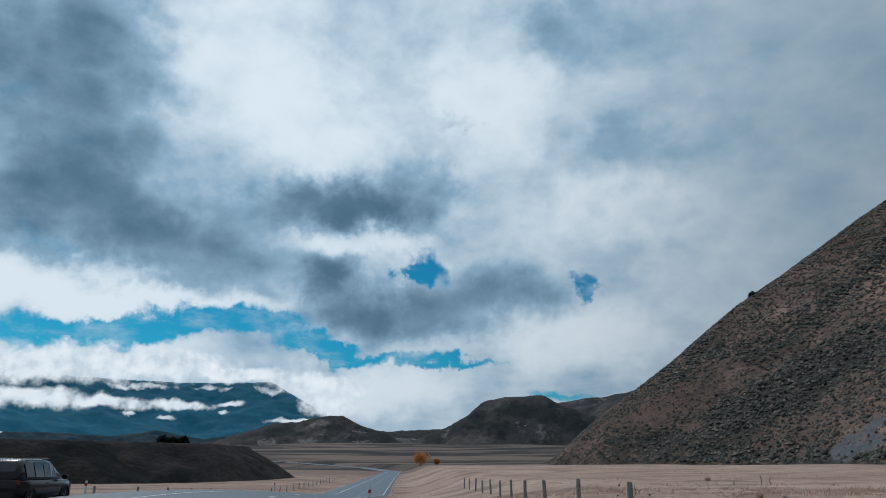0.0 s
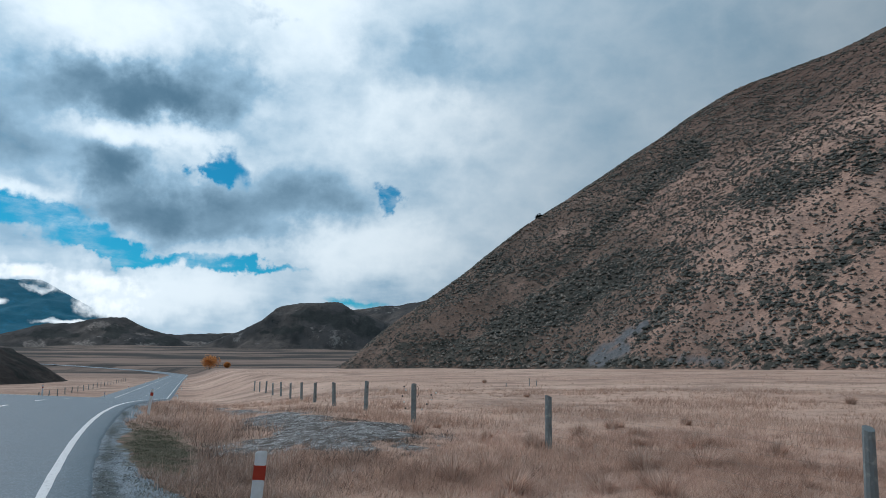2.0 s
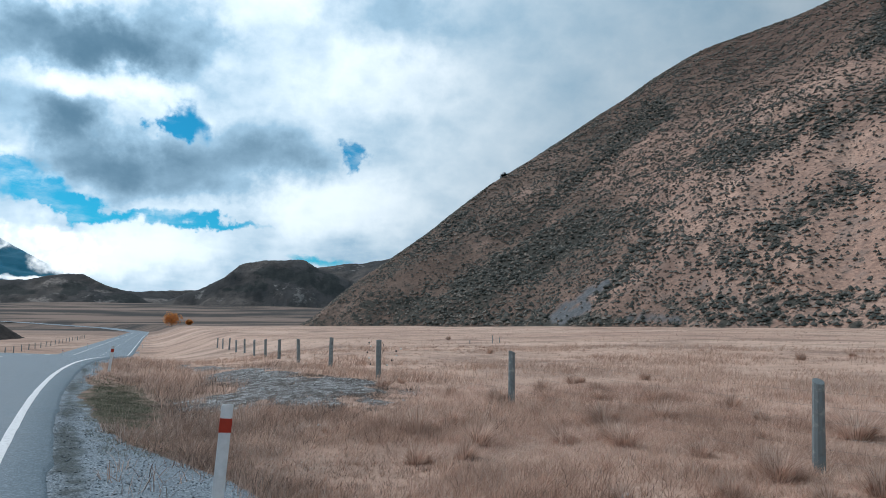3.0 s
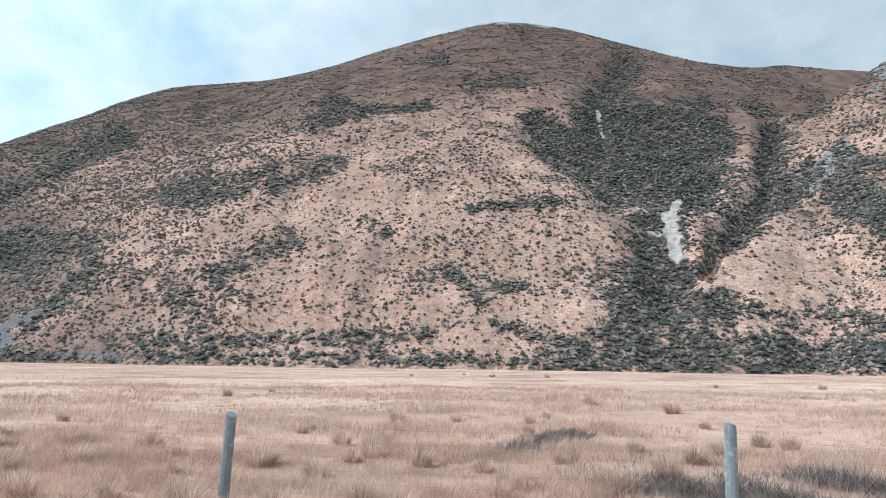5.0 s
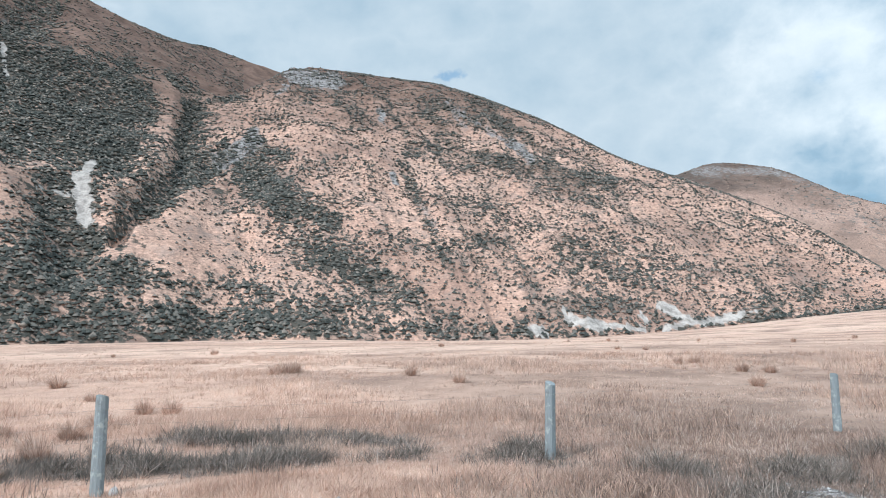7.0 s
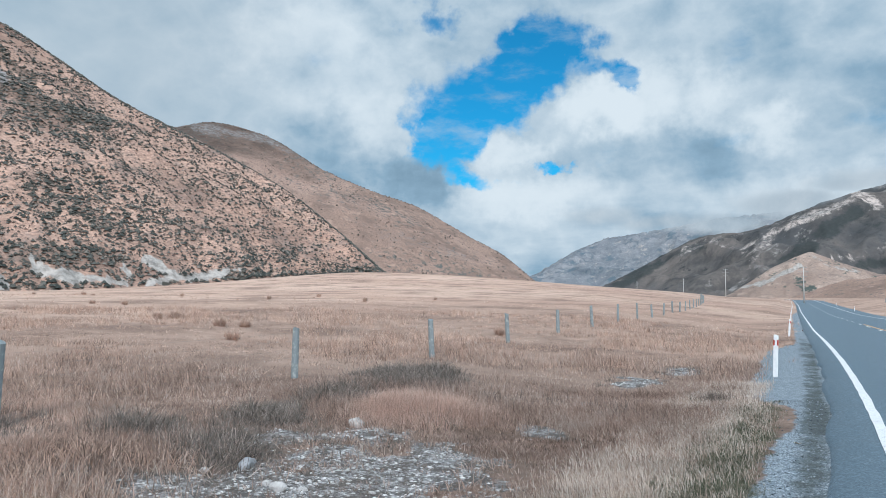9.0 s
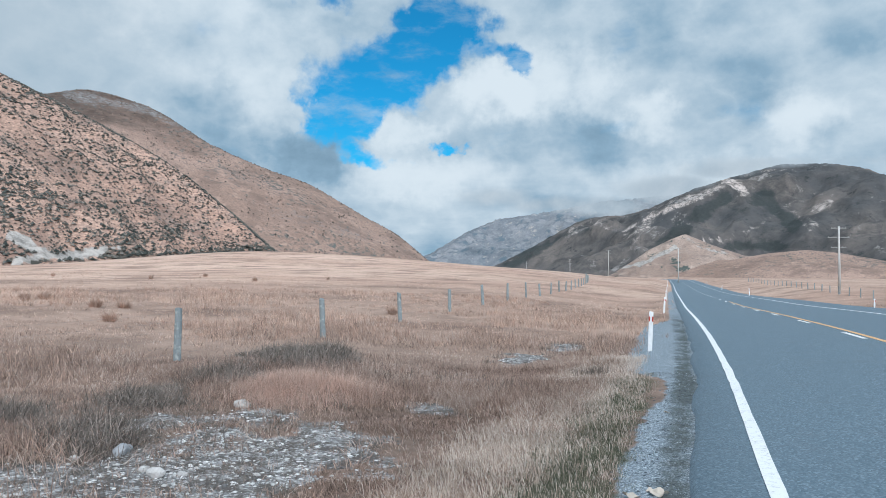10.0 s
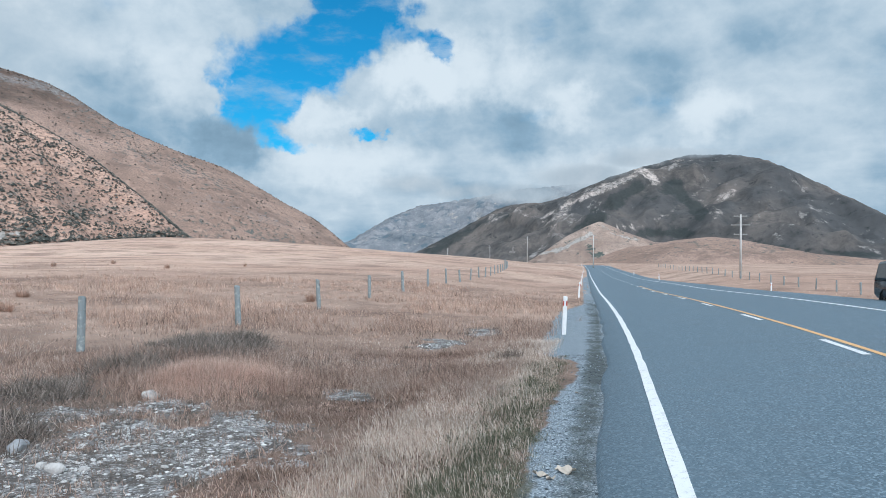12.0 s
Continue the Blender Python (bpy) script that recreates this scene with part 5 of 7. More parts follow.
def specks(name, height, az0, az1, d0, d1, count, s0, s1, mat, label, rule=None):
    """Small tussocks and low shrubs on a slope, eight faces each, joined."""
    az = rng.uniform(az0, az1, count)
    d = np.sqrt(rng.uniform(d0 ** 2, d1 ** 2, count))
    x, y = polar(az, d)
    z = height(x, y)
    ok = (z > ground_z(x, y) + 0.3) & (rng.random(count) < 0.35 + 0.65 * sstep(fnoise(x, y, 22, 4), -0.4, 0.5))
    ok &= rng.random(count) > np.maximum(MAIN_SCREE(x, y, z), TWO_SCREE(x, y, z))
    x, y, z = x[ok], y[ok], z[ok]
    n = len(x)
    s = rng.uniform(s0, s1, n)
    o, f = pyramid()
    t = rng.random(n) * 6.283
    c, si = np.cos(t)[:, None], np.sin(t)[:, None]
    j = 1 + 0.5 * (rng.random((n, 5)) - 0.5)
    vx, vy, vz = o[:, 0] * j, o[:, 1] * j, o[:, 2] * j
    V = np.stack([x[:, None] + (vx * c - vy * si) * s[:, None], y[:, None] + (vx * si + vy * c) * s[:, None], z[:, None] + (vz + 0.3) * s[:, None]], -1).reshape(-1, 3)
    F = (f[None] + 5 * np.arange(n)[:, None, None]).reshape(-1, 3)
    return tagged(soup(name, V, F, mat), label, "shrubs", kind="stuff")


SPECK = leaf_material("low_hill_tussock", ((0.0, (0.07, 0.068, 0.06)), (0.5, (0.17, 0.13, 0.11)), (1.0, (0.34, 0.24, 0.195))))
specks("hill_tussock", main_height, 8, 80, 170, 760, 30000, 0.22, 0.55, SPECK, "low brown tussock and shrubs on a hillside")
specks("hill_tussock", two_height, 80, 143, 170, 600, 22000, 0.22, 0.55, SPECK, "low brown tussock and shrubs on a stony hillside")
specks("hill_tussock", three_height, 124, 158, 560, 1150, 9000, 0.4, 1.1, SPECK, "scattered low shrubs on a bare brown hill")

GRASS = leaf_material("bleached_paddock_grass", ((0.0, (0.38, 0.25, 0.195)), (0.4, (0.62, 0.43, 0.34)), (0.75, (0.80, 0.59, 0.48)), (1.0, (0.88, 0.69, 0.57))), 0.8, 4.0, 0.3)
GRASS_VERGE = leaf_material("brown_verge_grass", ((0.0, (0.11, 0.082, 0.068)), (0.35, (0.33, 0.232, 0.188)), (0.7, (0.56, 0.415, 0.345)), (1.0, (0.88, 0.75, 0.66))), 0.8, 1.8, 0.3)
GRASS_GREEN = leaf_material("green_verge_grass", ((0.0, (0.06, 0.076, 0.05)), (0.6, (0.14, 0.155, 0.105)), (0.85, (0.28, 0.265, 0.20)), (1.0, (0.66, 0.60, 0.51))), 0.8, 0.0, 0.3)
GRASS_SOFT = leaf_material("soft_pink_grass", ((0.0, (0.52, 0.345, 0.275)), (0.5, (0.72, 0.515, 0.43)), (1.0, (0.88, 0.71, 0.61))), 0.8, 0.0, 0.35)
GRASS_STRAW = leaf_material("bleached_straw", ((0.0, (0.40, 0.31, 0.25)), (0.5, (0.66, 0.54, 0.46)), (1.0, (0.90, 0.83, 0.75))), 0.8, 0.0, 0.3)
HEATH = leaf_material("grey_heath", ((0.0, (0.085, 0.076, 0.068)), (0.5, (0.20, 0.172, 0.15)), (0.85, (0.34, 0.29, 0.255)), (1.0, (0.56, 0.47, 0.41))))
TWIGS = leaf_material("dark_herb", ((0.0, (0.085, 0.073, 0.066)), (0.6, (0.18, 0.148, 0.13)), (1.0, (0.33, 0.275, 0.24))))


def blades(name, x, y, height, width, per, spread, mat, label, lean=0.5, bend=True):
    """Grass blades: per blades at each place, each a tapered, bent sliver."""
    n = len(x) * per
    bx = np.repeat(x, per) + rng.normal(0, 1, n) * np.repeat(spread, per)
    by = np.repeat(y, per) + rng.normal(0, 1, n) * np.repeat(spread, per)
    bz = ground_z(bx, by) - 0.01
    h = np.repeat(height, per) * rng.uniform(0.45, 1.15, n)
    w = np.repeat(width, per) * rng.uniform(0.6, 1.3, n)
    turn = rng.random(n) * 6.283
    side = np.stack([np.cos(turn), np.sin(turn), np.zeros(n)], -1)
    tilt = rng.normal(0, lean, (n, 2)) + np.array([0.16, -0.12])
    base = np.stack([bx, by, bz], -1)
    top = base + np.stack([tilt[:, 0] * h, tilt[:, 1] * h, h * np.maximum(0.35, 1 - 0.35 * np.hypot(tilt[:, 0], tilt[:, 1]))], -1)
    a, b = base - side * w[:, None] * 0.5, base + side * w[:, None] * 0.5
    if bend:
        mid = base + (top - base) * np.array([0.38, 0.38, 0.6])
        c, d = mid - side * w[:, None] * 0.38, mid + side * w[:, None] * 0.38
        V = np.stack([a, b, d, c, top], 1).reshape(-1, 3)
        F = (np.array([(0, 1, 2), (0, 2, 3), (3, 2, 4)])[None] + 5 * np.arange(n)[:, None, None]).reshape(-1, 3)
    else:
        V = np.stack([a, b, top], 1).reshape(-1, 3)
        F = (np.array([(0, 1, 2)])[None] + 3 * np.arange(n)[:, None, None]).reshape(-1, 3)
    return tagged(soup(name, V, F, mat), label, "grass", kind="stuff")


def grass_places(count, az0, az1, d0, d1, power=1.0):
    """Random places on the verge and in the paddock, thinner with distance."""
    az = rng.uniform(az0, az1, count)
    d = d0 * (d1 / d0) ** (rng.random(count) ** power)
    x, y = polar(az, d)
    w, _, _ = road_offset(x, y)
    ok = (w > 0.85) | (w < -13)
    ok &= rng.random(count) > gravel_mask(x, y) * 1.15
    ok &= rng.random(count) > shoulder_mask(x, y) * 0.985
    return x[ok], y[ok], d[ok]


def sector_places(count, az0, az1, d0, d1):
    """Places spread evenly over a stretch of the verge."""
    az = rng.uniform(az0, az1, count)
    d = np.sqrt(rng.uniform(d0 ** 2, d1 ** 2, count))
    x, y = polar(az, d)
    w, _, _ = road_offset(x, y)
    ok = ((w > 0.85) | (w < -13)) & (rng.random(count) > gravel_mask(x, y) * 0.93) & (rng.random(count) > shoulder_mask(x, y) * 0.985)
    return x[ok], y[ok], d[ok]


def build_grass():
    for count, az0, az1, d0, d1, bend in ((11500, 118, 179, 3.8, 9.6, True), (15500, 118, 179, 9.6, 14.5, False), (6000, -6, 52, 5.6, 10, True), (9000, -6, 52, 10, 16, False), (15000, 52, 118, 6.5, 16, False), (9000, -20, 200, 0.9, 5.6, False)):
        x, y, d = sector_places(count, az0, az1, d0, d1)
        lush = sstep(fnoise(x, y, 2.2, 4), -0.45, 0.6)
        bare = sstep(fnoise(x + 50, y, 1.8, 4), 0.25, 0.65)
        keep = (rng.random(len(x)) > bare * 0.6) & (green_mask(x, y) < 0.4) & (rng.random(len(x)) > heath_patch(x, y)) & ((road_offset(x, y)[0] > 1.75) | (y > 0))
        h = 0.08 + 0.24 * lush
        pale = rng.random(len(x)) < np.clip(1 - verge_mask(x, y), 0, 1)
        for mask, mat, label in ((keep & ~pale, GRASS_VERGE, "dry brown grass on the road verge"), (keep & pale, GRASS, "bleached dry grass near the fence")):
            if mask.sum() > 10:
                blades("verge_grass_dry", x[mask], y[mask], h[mask], 0.0052 + 0.00042 * d[mask], 7, 0.045 + 0.05 * lush[mask], mat, label, 0.62, bend)
    # bleached tufts between the fence and the road
    az, d = rng.uniform(12, 122, 5200), np.sqrt(rng.uniform(6.2 ** 2, 20 ** 2, 5200))
    x, y = polar(az, d)
    lush = sstep(fnoise(x, y, 3.0, 4), -0.3, 0.5)
    ok = (road_offset(x, y)[0] > 2.6) & (rng.random(5200) < 0.15 + 0.85 * lush) & (rng.random(5200) > heath_patch(x, y)) & (gravel_mask(x, y) < 0.2)
    x, y, d, lush = x[ok], y[ok], d[ok], lush[ok]
    blades("bleached_tufts", x, y, 0.12 + 0.20 * lush * rng.random(len(x)), 0.0035 + 0.0003 * d, 30, 0.06 + 0.06 * lush, GRASS_SOFT, "pale pinkish grass tufts near the fence", 0.5, False)
    # a swath of long soft grass beyond the stones
    u, v = rng.normal(0, 0.62, 2600), rng.normal(0, 0.48, 2600)
    x, y = 6.1 + 0.85 * u + 0.53 * v, -9.2 + 0.53 * u - 0.85 * v
    tall = (0.16 + 0.28 * np.exp(-0.8 * (u * u + v * v))) * (0.55 + 0.6 * sstep(fnoise(x, y, 0.45, 3), -0.5, 0.5))
    brown = rng.random(2600) < 0.12 + 0.25 * np.hypot(u, v)
    for some, mat, label in ((~brown, GRASS_SOFT, "swath of long soft pinkish grass"), (brown, GRASS_VERGE, "long brown grass among the soft swath")):
        blades("long_grass", x[some], y[some], tall[some], np.full(some.sum(), 0.0042), 10, np.full(some.sum(), 0.07), mat, label, 0.42)
    x, y, d = grass_places(52000, -40, 215, 13, 50, 0.9)
    lush = sstep(fnoise(x, y, 4.0, 4), -0.5, 0.6)
    keep = (rng.random(len(x)) > 0.6 * sstep(fnoise(x + 50, y, 3.5, 3), 0.2, 0.6)) & (green_mask(x, y) < 0.35)
    verge = rng.random(len(x)) < verge_mask(x, y) * (1 - 0.65 * sstep(d, 14, 28))
    for mask, mat, label in ((keep & verge, GRASS_VERGE, "dry brown grass beside the fence"), (keep & ~verge, GRASS, "bleached dry grass in the paddock")):
        blades("paddock_grass", x[mask], y[mask], (0.08 + 0.32 * lush)[mask], (0.0050 + 0.00046 * d)[mask], 8, (0.07 + 0.07 * lush)[mask], mat, label, 0.42, bend=False)
    x, y, d = grass_places(16000, -60, 240, 45, 200, 1.0)
    keep = rng.random(len(x)) > 0.6 * sstep(fnoise(x, y, 18, 3), 0.1, 0.6)
    blades("paddock_grass", x[keep], y[keep], np.full(keep.sum(), 0.20), (0.02 + 0.0006 * d)[keep], 4, np.full(keep.sum(), 0.5), GRASS, "bleached dry grass in the far paddock", 0.8, bend=False)
    # short green turf beside the seal, then a band of bleached straw
    y = np.concatenate([rng.uniform(-12.8, -2.6, 5600), rng.uniform(10, 25, 3800)])
    w = np.concatenate([rng.normal(1.56, 0.38, 5600), rng.normal(1.6, 0.65, 3800)])
    x, yy, _ = road_point(y, w)
    ok = (w > 0.95) & (rng.random(len(w)) < 0.12 + 1.1 * green_mask(x, yy)) & ((w > 1.15) | (fnoise(x, yy, 0.5, 3) > 0.1))
    blades("verge_turf", x[ok], yy[ok], np.full(ok.sum(), 0.065), np.full(ok.sum(), 0.0045), 22, np.full(ok.sum(), 0.05), GRASS_GREEN, "short dull green turf beside the seal", 0.5, False)
    y = rng.uniform(-15.5, -2.6, 4200)
    w = 2.36 + rng.normal(0, 0.32, 4200) + 0.04 * (y + 7)
    x, yy, _ = road_point(y, w)
    ok = (w > 1.45) & (rng.random(len(w)) > 0.5 * sstep(fnoise(x, yy, 1.2, 3), 0.1, 0.6))
    blades("straw_grass", x[ok], yy[ok], np.full(ok.sum(), 0.15), np.full(ok.sum(), 0.0055), 9, np.full(ok.sum(), 0.05), GRASS_STRAW, "pale bleached straw grass along the verge", 0.42)
    y = rng.uniform(-12.5, -2.6, 900)
    x, yy, _ = road_point(y, rng.uniform(1.2, 2.0, 900))
    blades("straw_grass", x, yy, np.full(900, 0.11), np.full(900, 0.0045), 7, np.full(900, 0.06), GRASS_STRAW, "pale straw blades standing in the turf", 0.35)
    # low dark heath and wiry stems
    az, d = rng.uniform(-5, 172, 90000), np.sqrt(rng.uniform(4.0 ** 2, 22 ** 2, 90000))
    px, py = polar(az, d)
    thick = heath_patch(px, py)
    ok = rng.random(90000) < sstep(thick, 0.2, 0.9) * 0.8
    px, py, thick = px[ok][:9000], py[ok][:9000], thick[ok][:9000]
    tall = (0.09 + 0.34 * (1 - sstep(gravel_mask(px, py), 0.0, 0.3)) * (0.3 + 0.7 * sstep(fnoise(px, py, 0.5, 2), -0.3, 0.5))) * (0.5 + 0.6 * thick)
    blades("dark_heath", px, py, tall, 0.006 + 0.0006 * np.hypot(px, py), 16, np.full(len(px), 0.085), HEATH, "low twiggy grey-purple heath among the grass", 0.85, bend=False)
    spots = [(8.6, -5.8, 1.3, 120), (7.2, -3.2, 1.0, 60), (5.5, -11.5, 0.8, 50), (2.55, -12.6, 0.16, 60), (11, 2.5, 1.4, 120)]
    px = np.concatenate([rng.normal(cx, s, n) for cx, cy, s, n in spots])
    py = np.concatenate([rng.normal(cy, s * 0.6, n) for cx, cy, s, n in spots])
    blades("dark_herbs", px, py, np.full(len(px), 0.27), np.full(len(px), 0.007), 7, np.full(len(px), 0.07), TWIGS, "dark wiry dead herbs among the grass", 0.35)


build_grass()


def tussock_mesh(seed):
    """One tussock a metre across: a fountain of fine blades from one crown."""
    gen = np.random.default_rng(seed)
    n = 420
    turn, up = gen.random(n) * 6.283, 0.30 + 0.70 * gen.random(n) ** 0.7
    flat = np.sqrt(1 - up * up)
    root = np.stack([np.cos(turn), np.sin(turn), np.zeros(n)], -1) * (0.20 * np.sqrt(gen.random(n)))[:, None]
    out = np.stack([np.cos(turn) * flat * 0.85, np.sin(turn) * flat * 0.85, up], -1) + np.array([0.10, -0.08, 0.0])
    tip = root + out * (0.56 * gen.uniform(0.6, 1.15, n))[:, None]
    mid = root + (tip - root) * np.array([0.40, 0.40, 0.62])
    side = np.stack([-np.sin(turn), np.cos(turn), np.zeros(n)], -1) * 0.0062
    V = np.stack([root - side, root + side, mid + side, mid - side, tip], 1).reshape(-1, 3)
    F = (np.array([(0, 1, 2), (0, 2, 3), (3, 2, 4)])[None] + 5 * np.arange(n)[:, None, None]).reshape(-1, 3)
    ob = soup("tussock", V, F, TUSSOCK)
    me = ob.data
    bpy.data.objects.remove(ob)
    return me


def tussock(x, y, size, k):
    ob = new("tussock", TUSSOCK_SHAPES[k % len(TUSSOCK_SHAPES)])
    ob.location = (x, y, float(ground_z(x, y)) - 0.02)
    ob.rotation_euler = (0, 0, k * 2.4)
    ob.scale = (size, size * rng.uniform(0.85, 1.2), size * rng.uniform(0.8, 1.15))
    return tagged(ob, "russet dry tussock clump standing in the paddock", "tussock", "tussocks in the paddock")


TUSSOCK = leaf_material("russet_tussock", ((0.0, (0.40, 0.265, 0.205)), (0.4, (0.70, 0.50, 0.405)), (1.0, (0.93, 0.76, 0.65))), 0.8, 0.0, 0.45)
TUSSOCK_SHAPES = [tussock_mesh(k + 20) for k in range(8)]


def build_tussocks():
    spots = [(4.2, 10.3, 0.9), (5.5, 10.0, 0.7), (7.0, 11.3, 0.9), (8.1, 11.1, 0.95), (7.6, 14.5, 0.8), (6.6, 6.9, 0.75), (3.6, 11.4, 0.8), (6.1, 9.3, 0.7), (6.9, 7.4, 0.7), (9.5, 7.2, 0.7), (9.9, 13.8, 0.8), (9.8, 8.6, 1.0), (11.0, 7.5, 0.65), (11.1, 6.2, 0.8),
             (11.7, 2.2, 0.8), (17.6, 0.7, 0.9), (18.1, 1.3, 0.9), (26.8, 4.7, 1.1), (30.4, -3.2, 1.3), (31.2, -3.6, 1.1), (29.6, -2.6, 1.0), (24.0, -20.7, 1.1), (23.1, -21.3, 1.0), (29.7, -22.8, 1.0), (14.3, -27.8, 0.9), (22.3, -7.9, 0.9), (26.1, -7.3, 1.0), (32, -3.1, 1.2)]
    for k, (x, y, s) in enumerate(spots):
        tussock(x, y, s * 0.9, k)
    for k in range(60):
        az, d = rng.uniform(14, 84), 8.0 + 15.0 * rng.random() ** 1.2
        x, y = polar(az, d)
        tussock(x, y, rng.uniform(0.4, 0.75), k)
    for k in range(26):
        az, d = rng.uniform(15, 150), rng.uniform(24, 95)
        x, y = polar(az, d)
        tussock(x, y, rng.uniform(0.6, 1.0), k)


build_tussocks()


# ---------------------------------------------------------------- stones
def stone_material(name, a, b_):
    m, nt, b = material(name, 0.85, 0.3)
    n = Nodes(nt)
    c = n.mix(n.step(n.noise(0.12, 5, 0.7), 0.35, 0.65), a, b_)
    c = n.mix(n.step(n.random(), 0.2, 1.0, 0, 0.3), c, b_)
    n.color(c, b)
    n.bump(n.noise(0.05, 6, 0.7), 0.6, 0.02, b)
    return m


STONE_PALE = stone_material("pale_greywacke", (0.60, 0.58, 0.56), (0.36, 0.35, 0.34))
STONE_GREY = stone_material("weathered_greywacke", (0.40, 0.41, 0.42), (0.24, 0.25, 0.26))


def rock(x, y, sx, sy, sz, mat, seed, label):
    bm = bmesh.new()
    bmesh.ops.create_icosphere(bm, subdivisions=3, radius=1.0)
    for v in bm.verts:
        p = v.co.copy()
        f = 1 + 0.28 * noise.noise(p * 1.3 + Vector((seed * 3.1, 0, 0))) + 0.13 * noise.noise(p * 3.1 + Vector((0, seed * 1.7, 0))) + 0.05 * noise.noise(p * 8)
        q = p * f
        # a few flat cleaved faces
        for k in range(5):
            n = Vector((math.sin(seed + k * 2.4), math.cos(seed * 1.3 + k * 1.9), math.sin(seed * 0.7 + k))).normalized()
            over = q.dot(n) - 0.78
            if over > 0:
                q -= n * over * 0.85
        v.co = Vector((q.x * sx, q.y * sy, q.z * sz))
    ob = part("rock", bm, mat, smooth=False)
    ob.location = (x, y, float(ground_z(x, y)) + sz * 0.35)
    ob.rotation_euler = (0, 0, seed * 1.1)
    return tagged(ob, label, "rock", "rocks on the verge")


def build_rocks():
    rows = [(6.45, -8.05, 0.22, 0.15, 0.15, 0), (6.0, -5.62, 0.25, 0.16, 0.13, 1), (5.12, -5.2, 0.15, 0.11, 0.12, 0), (5.35, -5.26, 0.11, 0.08, 0.06, 0), (4.93, -5.33, 0.09, 0.07, 0.05, 0), (6.16, -5.18, 0.12, 0.08, 0.05, 0),
            (5.5, -5.9, 0.07, 0.05, 0.04, 0), (5.0, -6.1, 0.06, 0.05, 0.04, 0), (4.3, -5.6, 0.08, 0.05, 0.035, 0), (5.9, -6.6, 0.07, 0.06, 0.04, 0), (4.1, -6.2, 0.06, 0.04, 0.03, 0), (6.3, -7.2, 0.08, 0.06, 0.04, 0), (4.7, -6.9, 0.07, 0.05, 0.03, 0), (7.4, -6.9, 0.06, 0.05, 0.04, 0),
            (9.42, 0.92, 0.11, 0.09, 0.13, 0), (8.4, -0.9, 0.13, 0.08, 0.06, 0), (8.3, -1.5, 0.12, 0.08, 0.06, 1), (4.49, 6.87, 0.15, 0.13, 0.10, 1), (0.5, 9.6, 0.10, 0.08, 0.10, 0),
            (2.9, 14.6, 0.12, 0.09, 0.05, 0), (1.7, 17.6, 0.10, 0.08, 0.05, 1), (3.2, 16.5, 0.11, 0.07, 0.05, 0), (2.2, 12.6, 0.07, 0.05, 0.04, 0), (4.4, 15.0, 0.09, 0.07, 0.05, 0)]
    for k, (x, y, sx, sy, sz, grey) in enumerate(rows):
        rock(x, y, sx * 0.56, sy * 0.56, sz * 0.56, STONE_GREY if grey else STONE_PALE, k * 1.37 + 0.4, "grey weathered rock lying in stony ground" if grey else "pale broken rock lying on the verge")


build_rocks()
PEBBLES = leaf_material("loose_stones", ((0.0, (0.11, 0.107, 0.105)), (0.38, (0.36, 0.355, 0.35)), (0.7, (0.68, 0.675, 0.665)), (1.0, (0.88, 0.87, 0.85))))
CHIPS = leaf_material("road_chip", ((0.0, (0.06, 0.074, 0.086)), (0.6, (0.18, 0.212, 0.238)), (1.0, (0.44, 0.485, 0.52))))


def build_loose_stones():
    n = 90000
    x = np.concatenate([rng.uniform(2.6, 8.0, n // 2), rng.uniform(-1.5, 6.5, n // 3), rng.uniform(3.4, 5.9, n // 6)])
    y = np.concatenate([rng.uniform(-8.8, -3.6, n // 2), rng.uniform(9, 30, n // 3), rng.uniform(-18.4, -9.4, n // 6)])
    w, _, _ = road_offset(x, y)
    ok = (rng.random(n) < sstep(gravel_mask(x, y), 0.15, 0.8) * (0.35 + 0.65 * sstep(fnoise(x, y, 0.6, 3), -0.5, 0.3))) & (w > 1.4)
    x, y = x[ok], y[ok]
    size = 0.0045 + 0.024 * rng.random(len(x)) ** 7 + 0.0004 * np.hypot(x, y)
    clumps("loose_stones", x, y, ground_z(x, y) - 0.003, size, PEBBLES, "loose angular grey stones on bare ground", "stones", 1, 0.36)
    n = 30000
    yy = np.concatenate([rng.uniform(-13, -3, n // 2), rng.uniform(5, 16, n // 2)])
    x, y, z = road_point(yy, rng.uniform(0.5, 2.4, n))
    ok = rng.random(n) < shoulder_mask(x, y) * 0.55
    x, y = x[ok], y[ok]
    size = 0.004 + 0.011 * rng.random(len(x)) ** 3
    clumps("road_chip", x, y, ground_z(x, y) - 0.002, size, CHIPS, "loose grey road chip along the edge of the seal", "gravel", 1, 0.6)
    # small dry tufts standing among the stones
    n = 4200
    x = np.concatenate([rng.uniform(2.6, 7.8, n * 2 // 3), rng.uniform(0.4, 5.0, n // 3)])
    y = np.concatenate([rng.uniform(-8.8, -3.6, n * 2 // 3), rng.uniform(13, 24, n // 3)])
    ok = (gravel_mask(x, y) > 0.15) & (fnoise(x, y, 0.8, 4, 0.6) > 0.08)
    x, y = x[ok], y[ok]
    blades("stony_tufts", x, y, np.full(len(x), 0.075), np.full(len(x), 0.006), 16, np.full(len(x), 0.06), HEATH, "small dry brown tufts among the stones", 0.8, False)


build_loose_stones()

# ---------------------------------------------------------------- fallen leaves
LEAF = leaf_material("dry_fallen_leaf", ((0.0, (0.34, 0.29, 0.24)), (1.0, (0.56, 0.50, 0.43))), 0.8)


